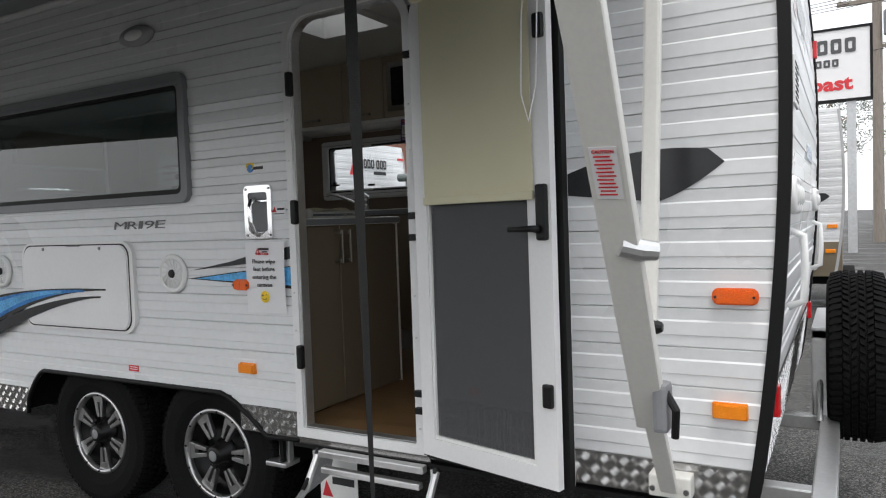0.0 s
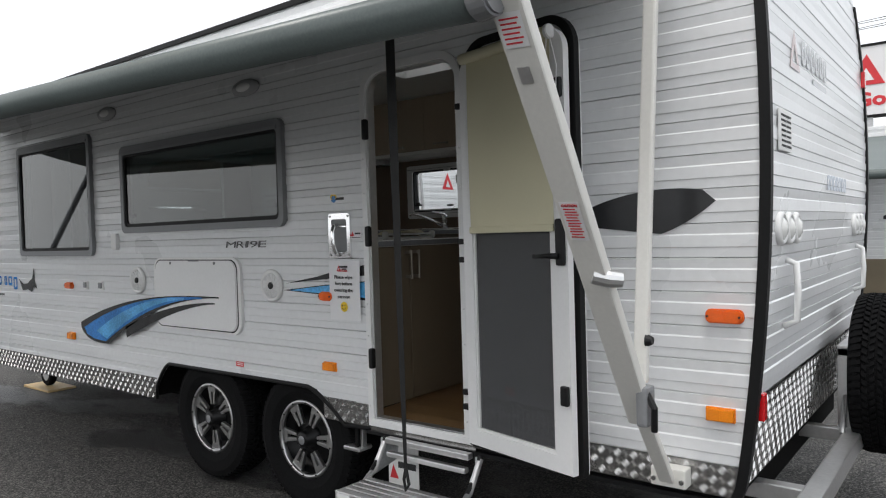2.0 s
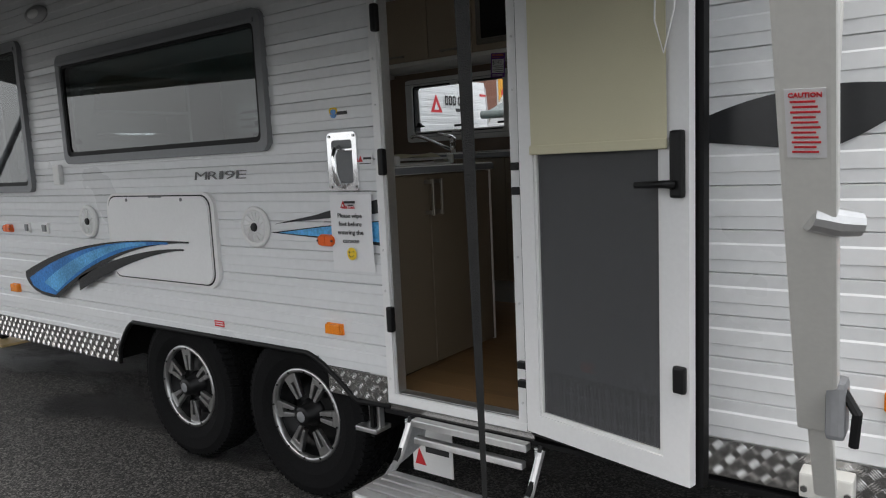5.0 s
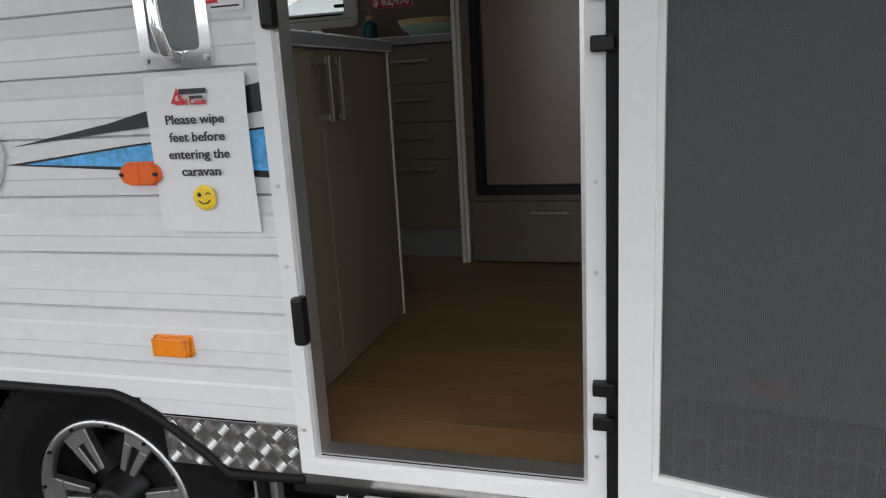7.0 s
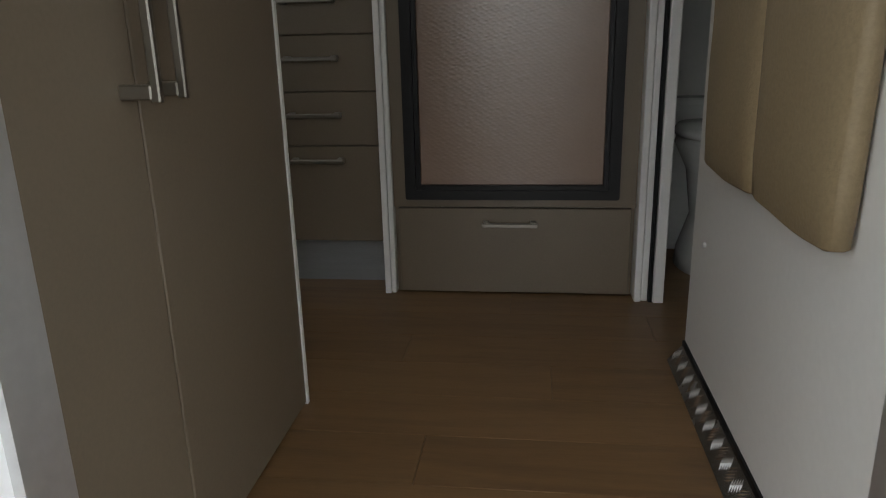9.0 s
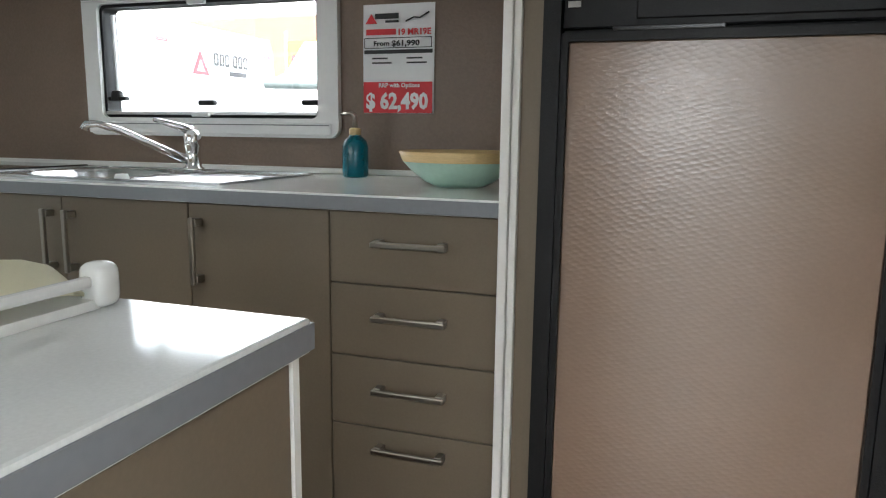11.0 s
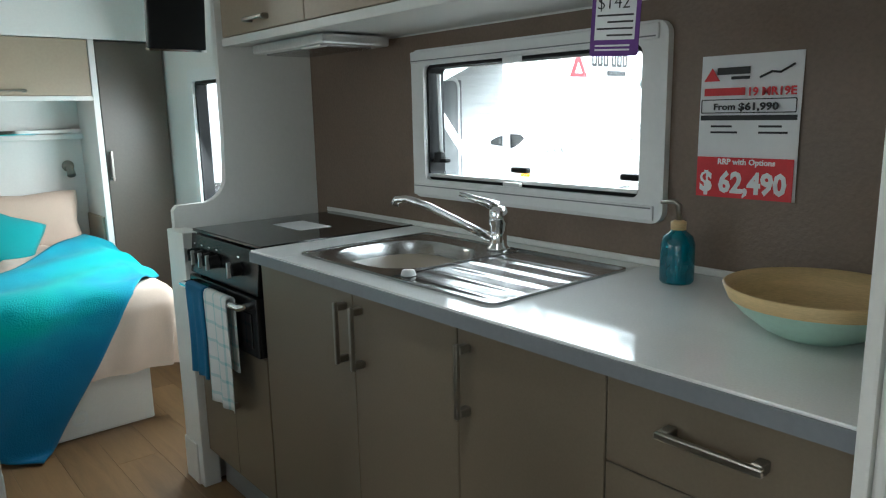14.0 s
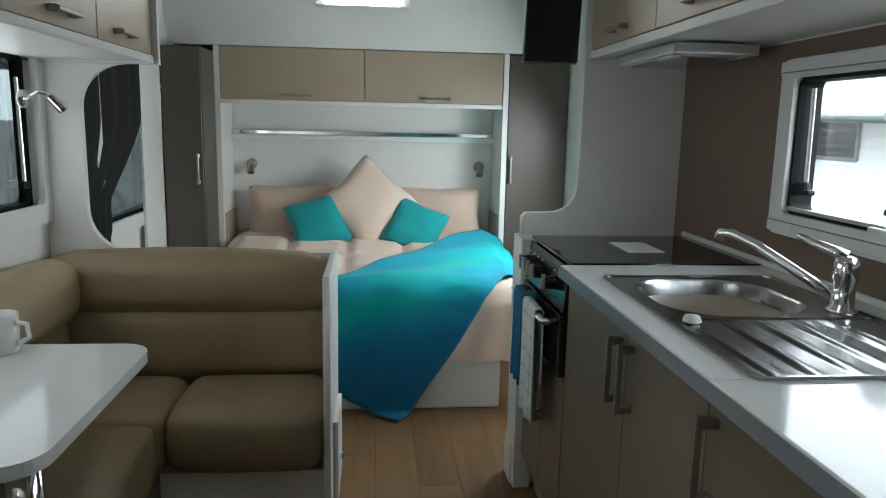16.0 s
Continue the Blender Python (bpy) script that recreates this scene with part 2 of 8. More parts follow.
def ring(outer, inner, y0, y1, axis="y", bm=None):
    """A frame between two outlines of as many points, with thickness along an axis."""
    bm2 = bmesh.new()
    put3 = {"y": lambda a, b, c: (a, c, b), "x": lambda a, b, c: (c, a, b), "z": lambda a, b, c: (a, b, c)}[axis]
    rows = [[bm2.verts.new(put3(a, b, c)) for a, b in o] for o, c in ((outer, y0), (outer, y1), (inner, y1), (inner, y0))]
    n = len(outer)
    for k in range(4):
        for i in range(n):
            bm2.faces.new((rows[k][i], rows[k][(i + 1) % n], rows[(k + 1) % 4][(i + 1) % n], rows[(k + 1) % 4][i]))
    bmesh.ops.recalc_face_normals(bm2, faces=bm2.faces[:])
    return joined(bm, bm2)


def tube(pts, r, seg=10, bm=None, closed=False):
    """A round tube along a line of points."""
    pts = [Vector(p) for p in pts]
    bm2 = bmesh.new()
    rows = []
    side = None
    for i, p in enumerate(pts):
        d = (pts[min(i + 1, len(pts) - 1)] - pts[max(i - 1, 0)]).normalized()
        if side is None:
            side = d.cross(Vector((0, 0, 1)))
            if side.length < 0.1:
                side = d.cross(Vector((1, 0, 0)))
        side = (side - d * side.dot(d)).normalized()
        up = d.cross(side)
        rad = r[i] if isinstance(r, (list, tuple)) else r
        rows.append([bm2.verts.new(p + rad * (math.cos(2 * math.pi * k / seg) * side + math.sin(2 * math.pi * k / seg) * up)) for k in range(seg)])
    for a, b in zip(rows, rows[1:]):
        for k in range(seg):
            bm2.faces.new((a[k], a[(k + 1) % seg], b[(k + 1) % seg], b[k]))
    bm2.faces.new(rows[0])
    bm2.faces.new(rows[-1])
    bmesh.ops.recalc_face_normals(bm2, faces=bm2.faces[:])
    return joined(bm, bm2)


def lathe(profile, seg=28, bm=None):
    """A turned body about z from (radius, height) pairs."""
    bm2 = bmesh.new()
    rows = []
    for r, z in profile:
        if r < 1e-5:
            rows.append([bm2.verts.new((0, 0, z))])
        else:
            rows.append([bm2.verts.new((r * math.cos(2 * math.pi * k / seg), r * math.sin(2 * math.pi * k / seg), z)) for k in range(seg)])
    for a, b in zip(rows, rows[1:]):
        for k in range(seg):
            q = [a[k % len(a)], a[(k + 1) % seg % len(a)], b[(k + 1) % seg % len(b)], b[k % len(b)]]
            q = list(dict.fromkeys(q))
            if len(q) > 2:
                bm2.faces.new(q)
    bmesh.ops.recalc_face_normals(bm2, faces=bm2.faces[:])
    return joined(bm, bm2)


def grid(nx, ny, fn, bm=None, thick=0.0):
    """A sheet of nx by ny cells, with fn(u, v) giving the places."""
    bm2 = bmesh.new()
    vs = [[bm2.verts.new(fn(i / nx, j / ny)) for j in range(ny + 1)] for i in range(nx + 1)]
    for i in range(nx):
        for j in range(ny):
            bm2.faces.new((vs[i][j], vs[i + 1][j], vs[i + 1][j + 1], vs[i][j + 1]))
    bmesh.ops.recalc_face_normals(bm2, faces=bm2.faces[:])
    if thick:
        bmesh.ops.solidify(bm2, geom=bm2.faces[:], thickness=thick)
    return joined(bm, bm2)


def lettering(name, text, size, m, material, parent, width=None, label="", bold=0.0, depth=0.0006):
    """Letters as a mesh, lying in the plane of m, from its origin rightwards."""
    cu = bpy.data.curves.new("letters", "FONT")
    cu.body, cu.size, cu.offset, cu.extrude = text, size, bold, depth
    cu.resolution_u = 2
    tmp = new("letters", cu)
    bpy.context.view_layer.update()
    me = bpy.data.meshes.new_from_object(tmp.evaluated_get(bpy.context.evaluated_depsgraph_get()))
    bpy.data.objects.remove(tmp)
    me.name = name
    xs = [v.co.x for v in me.vertices] or [0, 1]
    k = width / (max(xs) - min(xs)) if width else 1
    x0 = min(xs)
    for v in me.vertices:
        v.co = m @ Vector(((v.co.x - x0) * k, v.co.y, v.co.z))
    me.materials.clear()
    me.materials.append(material)
    ob = new(name, me)
    ob.parent = parent
    if label:
        ob["label"] = label
    return ob


UP_Y = Matrix(((1, 0, 0, 0), (0, 0, -1, 0), (0, 1, 0, 0), (0, 0, 0, 1)))  # upright, read from -y


def on_wall(x, y, z):
    """The pose of lettering on a wall that is read from -y."""
    return Matrix.Translation((x, y, z)) @ UP_Y

# ---------------------------------------------------------------- shell of the caravan
YK = 2.155                 # inner face of the kitchen wall
YO = 2.19                  # outer face of the kitchen wall
ZTOP, ZC = 2.62, 2.48      # roof and ceiling
PITCH = 0.1158             # height of one cladding board of three ribs
RIB = ((0.0, -0.008), (0.022, 0.0020), (0.295, 0.0030), (0.32, 0.0055), (0.655, 0.0055), (0.70, 0.0010), (0.98, 0.0045), (1.0, -0.008))
DOOR = (0.03, 0.57, ZF - 0.01, 2.17)  # door opening
WIN1 = (-2.17, -0.562, 1.495, 2.034)
WIN2 = (-3.755, -2.60, 1.35, 2.175)


def side_end(z, rear):
    """The body's rear or front end at a height: the rear bows, the front leans back."""
    if rear:
        return 1.780 - 0.0665 * (z - 1.75) ** 2 - 0.25 * max(0.0, 0.56 - z)
    return -5.2 + 0.368 * max(0.0, z - 1.0) ** 1.59


def arch(z, lift=0.0):
    """The wheel cut-out's x range at a height."""
    top = 0.662
    if z > top:
        return None
    k = max(0.0, (top - z) / 0.16)
    return (-1.70 - 0.16 * k ** 0.6, -0.44 + 0.27 * k ** 0.70)


def rounded_hole(z, x0, x1, z0, z1, r):
    if not z0 < z < z1:
        return None
    d = max(0.0, z - (z1 - r), (z0 + r) - z)
    inset = r - math.sqrt(max(0.0, r * r - d * d))
    return (x0 + inset, x1 - inset)


def clad_wall(y, out, holes, z0, z1, ends):
    """Ribbed cladding: each board bows out from a recessed joint. out: -1 or 1, the way it faces."""
    bm = bmesh.new()
    prof = dict(RIB)
    sub = [a for a, b in RIB]
    zb = z0
    while zb < z1:
        for a, b in zip(sub, sub[1:]):
            za, zc = zb + a * PITCH, min(z1, zb + b * PITCH)
            if za >= z1:
                break
            zm = (za + zc) / 2
            lo, hi = ends(zm)
            gaps = sorted(g for g in (h(zm) for h in holes) if g)
            spans, x = [], lo
            for g0, g1 in gaps:
                if g0 > x:
                    spans.append((x, min(g0, hi)))
                x = max(x, g1)
            if x < hi:
                spans.append((x, hi))
            ya, yb = y + out * prof[a], y + out * prof[b]
            for s0, s1 in spans:
                v = [bm.verts.new(p) for p in ((s0, ya, za), (s1, ya, za), (s1, yb, zc), (s0, yb, zc))]
                bm.faces.new(v if out < 0 else v[::-1])
        zb += PITCH
    return bm


ends_side = lambda z: (side_end(z, False), side_end(z, True))
holes_door = [lambda z: (arch(max(z, 0.505))[0], 2.0) if z < 0.62 else None, lambda z: rounded_hole(z, DOOR[0] - 0.02, DOOR[1] + 0.02, 0.3, DOOR[3] + 0.02, 0.13), lambda z: rounded_hole(z, *WIN1, 0.05), lambda z: rounded_hole(z, *WIN2, 0.05), arch]
tagged(part("wall_door_side", clad_wall(0.0, -1, holes_door, 0.5042, ZTOP, ends_side), M["clad"]), "white ribbed aluminium cladding of the caravan's door side", "wall", kind="structure")
KWIN = (-1.50, -0.735, 1.60, 1.945)
holes_kit = [lambda z: rounded_hole(z, *KWIN, 0.03), lambda z: rounded_hole(z, -3.3, -2.5, 1.35, 2.0, 0.05), arch]
tagged(part("wall_kitchen_side", clad_wall(YO, 1, holes_kit, 0.5042, ZTOP, ends_side), M["clad"]), "white ribbed cladding of the caravan's far side", "wall", kind="structure")


def panel_holes(y0, y1, x0, x1, z0, z1, holes):
    """A flat wall with rectangular openings right through it."""
    xs = sorted({x0, x1, *[v for h in holes for v in h[:2]]})
    zs = sorted({z0, z1, *[v for h in holes for v in h[2:]]})
    bm = None
    for a, b in zip(xs, xs[1:]):
        runs = []
        for c, d in zip(zs, zs[1:]):
            if any(h[0] <= a and b <= h[1] and h[2] <= c and d <= h[3] for h in holes):
                continue
            if runs and runs[-1][1] == c:
                runs[-1][1] = d
            else:
                runs.append([c, d])
        for c, d in runs:
            bm = box(a, b, y0, y1, c, d, bm=bm)
    return bm


# inner linings
tagged(part("wall_door_side_lining", panel_holes(0.008, 0.035, -4.25, 1.655, ZF, ZC, [(DOOR[0], DOOR[1], ZF, DOOR[3]), (-1.95, -0.105, ZF, 0.70), (WIN1[0] + .03, WIN1[1] - .03, WIN1[2] + .03, WIN1[3] - .03), (WIN2[0] + .03, WIN2[1] - .03, WIN2[2] + .03, WIN2[3] - .03)]), M["white"]), "white laminate lining inside the door side", "wall", kind="structure")
tagged(part("wall_kitchen_side_lining", panel_holes(YK, YK + 0.027, -4.25, 1.655, ZF, ZC, [KWIN, (-3.27, -2.53, 1.38, 1.97)]), M["white"]), "white laminate lining inside the kitchen side", "wall", kind="structure")

# rear wall: the same boards, across
def rear_wall():
    bm = bmesh.new()
    prof = dict(RIB)
    sub = [a for a, b in RIB]
    zb = 0.8516
    while zb < ZTOP - 0.02:
        for a, b in zip(sub, sub[1:]):
            za, zc = zb + a * PITCH, zb + b * PITCH
            v = [bm.verts.new(p) for p in ((side_end(za, True) + prof[a], 0.0, za), (side_end(za, True) + prof[a], YO, za), (side_end(zc, True) + prof[b], YO, zc), (side_end(zc, True) + prof[b], 0.0, zc))]
            bm.faces.new(v)
        zb += PITCH
    return bm


tagged(part("wall_rear", rear_wall(), M["clad"]), "white ribbed cladding of the caravan's rear end", "wall", kind="structure")
tagged(part("wall_rear_lining", box(1.655, 1.67, 0.035, YK, ZF, ZC), M["white"]), "white laminate rear wall of the bathroom", "wall", kind="structure")


def front_wall():
    zs = [0.45 + i * 0.1 for i in range(22)]
    zs.append(ZTOP)
    return grid(len(zs) - 1, 1, lambda u, v: (side_end(zs[round(u * (len(zs) - 1))], False), v * YO, zs[round(u * (len(zs) - 1))]))


tagged(part("wall_front", front_wall(), M["clad"]), "white front end of the caravan", "wall", kind="structure")
tagged(part("wall_front_lining", box(-4.02, -3.99, 0.035, YK, ZF, ZC), M["white"]), "white laminate bedhead wall", "wall", kind="structure")
# roof, with the hatch opening, and ceiling
HATCH = (-0.78, -0.28, 0.76, 1.24)


def flat_holes(z0, z1, x0, x1, y0, y1, h):
    bm = box(x0, h[0], y0, y1, z0, z1)
    bm = box(h[1], x1, y0, y1, z0, z1, bm=bm)
    bm = box(h[0], h[1], y0, h[2], z0, z1, bm=bm)
    return box(h[0], h[1], h[3], y1, z0, z1, bm=bm)


tagged(part("roof", flat_holes(ZTOP - 0.02, ZTOP, -4.42, 1.72, 0.0, YO, HATCH), M["clad"]), "white aluminium caravan roof with a hatch opening", "roof", kind="structure")
tagged(part("trim_roof_edge", box(-4.44, 1.73, -0.016, 0.012, ZTOP - 0.024, ZTOP + 0.006, 0.004), M["gasket"]), "black trim along the roof edge", "trim", kind="structure")
tagged(part("ceiling", flat_holes(ZC, ZC + 0.02, -4.0, 1.70, 0.02, YK + 0.02, HATCH), M["white"]), "white laminate caravan ceiling", "ceiling", kind="structure")
tagged(part("floor", box(-0.104, 1.65, 0.012, 0.3215, ZF - 0.06, ZF - 0.006, bm=box(-4.0, -1.951, 0.012, 0.3215, ZF - 0.06, ZF - 0.006, bm=box(-4.0, 1.65, 0.322, YK + 0.02, ZF - 0.06, ZF - 0.006))), M["dark_inside"]), "caravan floor panel under vinyl planks", "floor", kind="structure")
tagged(part("underbody", box(-5.0, 1.62, 0.30, YO - 0.1, 0.36, ZF - 0.065, 0.01), M["dark_inside"]), "black steel chassis under the caravan", "chassis", kind="structure")
# ground
def asphalt_material():
    """Coarse yard asphalt: pale stones in dark binder, with wet patches that are darker and shinier."""
    m = bpy.data.materials.new("wet_asphalt")
    m.use_nodes = True
    nt = m.node_tree
    b = nt.nodes["Principled BSDF"]
    tc = nt.nodes.new("ShaderNodeTexCoord")
    vo = nt.nodes.new("ShaderNodeTexVoronoi")
    vo.inputs["Scale"].default_value = 125
    nt.links.new(tc.outputs["Object"], vo.inputs["Vector"])
    stones = nt.nodes.new("ShaderNodeValToRGB")
    e = stones.color_ramp.elements
    e[0].position, e[0].color = 0.15, (0.013, 0.013, 0.013, 1)
    e[1].position, e[1].color = 0.95, (0.165, 0.158, 0.148, 1)
    mid = e.new(0.6)
    mid.color = (0.052, 0.050, 0.047, 1)
    sep = nt.nodes.new("ShaderNodeSeparateColor")
    nt.links.new(vo.outputs["Color"], sep.inputs[0])
    nt.links.new(sep.outputs[0], stones.inputs[0])
    big = nt.nodes.new("ShaderNodeTexNoise")
    big.inputs["Scale"].default_value = 0.55
    big.inputs["Detail"].default_value = 6
    big.inputs["Roughness"].default_value = 0.62
    mp = nt.nodes.new("ShaderNodeMapping")
    mp.inputs["Scale"].default_value = (0.8, 1.6, 1)
    nt.links.new(tc.outputs["Object"], mp.inputs[0])
    nt.links.new(mp.outputs[0], big.inputs["Vector"])
    wet = nt.nodes.new("ShaderNodeMapRange")
    wet.inputs["From Min"].default_value, wet.inputs["From Max"].default_value = 0.500, 0.560
    nt.links.new(big.outputs[0], wet.inputs[0])
    mx = nt.nodes.new("ShaderNodeMixRGB")
    mx.blend_type = "MULTIPLY"
    mx.inputs[2].default_value = (0.34, 0.34, 0.35, 1)
    nt.links.new(wet.outputs[0], mx.inputs[0])
    nt.links.new(stones.outputs[0], mx.inputs[1])
    nt.links.new(mx.outputs[0], b.inputs["Base Color"])
    ro = nt.nodes.new("ShaderNodeMapRange")
    ro.inputs["To Min"].default_value, ro.inputs["To Max"].default_value = 0.85, 0.42
    nt.links.new(wet.outputs[0], ro.inputs[0])
    nt.links.new(ro.outputs[0], b.inputs["Roughness"])
    bp = nt.nodes.new("ShaderNodeBump")
    bp.inputs["Strength"].default_value = 0.8
    bp.inputs["Distance"].default_value = 0.004
    nt.links.new(vo.outputs["Distance"], bp.inputs["Height"])
    bp.invert = True
    nt.links.new(bp.outputs[0], b.inputs["Normal"])
    return m


M["asphalt"] = asphalt_material()
tagged(part("ground", grid(60, 60, lambda u, v: ((u - 0.5) * 600 * abs(u - 0.5) * 2 + 0.0, (v - 0.5) * 600 * abs(v - 0.5) * 2, 0)), M["asphalt"]), "damp grey asphalt of the sales yard", "ground", kind="structure")

# ---------------------------------------------------------------- outside of the caravan: trim, decals, fittings
def tread(x0, x1, z0, z1, y, out=-1, cell=0.031):
    """Aluminium tread plate: a thin sheet with raised bars in fives, turned by turns."""
    bm = box(x0, x1, min(y, y - out * 0.003), max(y, y - out * 0.003), z0, z1)
    nx, nz = int((x1 - x0) / cell), int((z1 - z0) / cell)
    verts, faces = [], []
    for i in range(nx):
        for j in range(nz):
            s = 1 if (i + j) % 2 else -1
            cx, cz = x0 + (i + 0.5) * cell, z0 + (j + 0.5) * (z1 - z0) / max(1, nz)
            for k in range(-2, 3):
                ox, oz = cx + k * 0.0056 * s * 0.707, cz - k * 0.0056 * 0.707
                dx, dz = 0.0135 * 0.707 * s, 0.0135 * 0.707
                n = len(verts)
                wx, wz = 0.0021 * 0.707 * s, -0.0021 * 0.707
                verts += [(ox - dx, y, oz - dz), (ox + wx, y, oz + wz), (ox + dx, y, oz + dz), (ox - wx, y, oz - wz), (ox, y + out * 0.0026, oz)]
                for a in range(4):
                    faces.append((n + a, n + (a + 1) % 4, n + 4))
    me = bpy.data.meshes.new("bars")
    me.from_pydata(verts, [], faces)
    for p in me.polygons:
        p.material_index = 1
    bm.from_mesh(me)
    bpy.data.meshes.remove(me)
    return bm


M["tread"] = mat("tread_plate", (0.34, 0.335, 0.33), 0.26, 0.95, var=0.12, scale=8)
# raised bars get a paler metal than the sheet between them
M["tread_bar"] = mat("pale_tread_bars", (0.80, 0.79, 0.78), 0.22, 0.95, var=0.08, scale=8)
M["decal_blue"] = mat("blue_decal", (0.03, 0.20, 0.55), 0.25, var=0.35, scale=5)
M["decal_light"] = mat("light_blue_decal", (0.10, 0.40, 0.75), 0.25, var=0.35, scale=6)
for nm, x0, x1, z0, z1 in (("skirt_front", -5.15, -1.862, 0.425, 0.560), ("skirt_middle", -0.315, -0.002, 0.515, 0.621), ("skirt_door", 0.0, 0.612, 0.500, 0.524), ("skirt_rear", 0.614, 1.688, 0.515, 0.621)):
    tagged(part("trim_" + nm, tread(x0, x1, z0, z1, -0.009), [M["tread"], M["tread_bar"]]), "aluminium tread plate along the body's bottom edge", "tread plate", kind="structure")


def rear_tread():
    bm = tread(0.0, YO, 0.56, 0.85, 0.0, -1, 0.034)
    return moved(bm, Matrix.Translation((1.614, 0, 0)) @ Matrix.Rotation(radians(90), 4, "Z") @ Matrix.Rotation(radians(7.9), 4, "X"))


tagged(part("trim_rear_plate", rear_tread(), [M["tread"], M["tread_bar"]]), "aluminium tread plate across the rear's foot", "tread plate", kind="structure")

# black edge trim of the rear corner and the wheel arch
def edge_strip(y0, y1):
    zs = [0.50 + i * 0.053 for i in range(41)]
    pts = [(side_end(z, True) - 0.02, z) for z in zs] + [(side_end(z, True) + 0.014, z) for z in reversed(zs)]
    return prism(pts, y0, y1)


tagged(part("trim_rear_corner", edge_strip(-0.013, 0.02), M["gasket"], smooth=False), "black rubber strip along the rear corner", "trim", kind="structure")
tagged(part("trim_far_corner", edge_strip(YO - 0.02, YO + 0.013), M["gasket"]), "black rubber strip along the far rear corner", "trim", kind="structure")
arch_zs = [0.661 - 0.161 * (i / 14) ** 1.7 for i in range(15)]
arch_pts = [(arch(z)[0], z) for z in reversed(arch_zs)] + [(arch(z)[1], z) for z in arch_zs]
tagged(part("trim_wheel_arch", tube([(-1.864, -0.010, 0.425)] + [(x, -0.008, z) for x, z in arch_pts] + [(0.0, -0.006, 0.508)], 0.011, 8), M["gasket"], smooth=True), "black trim round the wheel arch", "trim", kind="structure")
tagged(part("trim_bottom_edge", box(-0.02, 1.675, -0.016, 0.03, 0.484, 0.4995), M["gasket"]), "black trim along the body's bottom edge", "trim", kind="structure")
def wheel_box():
    bm = box(-1.95, -0.105, 0.30, 0.32, 0.10, 0.689)
    bm = box(-1.95, -1.93, 0.012, 0.299, 0.43, 0.689, bm=bm)
    return box(-0.125, -0.105, 0.012, 0.299, 0.36, 0.689, bm=bm)


tagged(part("wheel_box_top", box(-1.95, -0.105, 0.012, 0.32, 0.690, 0.705), M["dark_inside"]), "black top of the wheel box", "panel", kind="structure")
tagged(part("wheel_box", wheel_box(), M["dark_inside"]), "black inner panel behind the wheels", "panel", kind="structure")


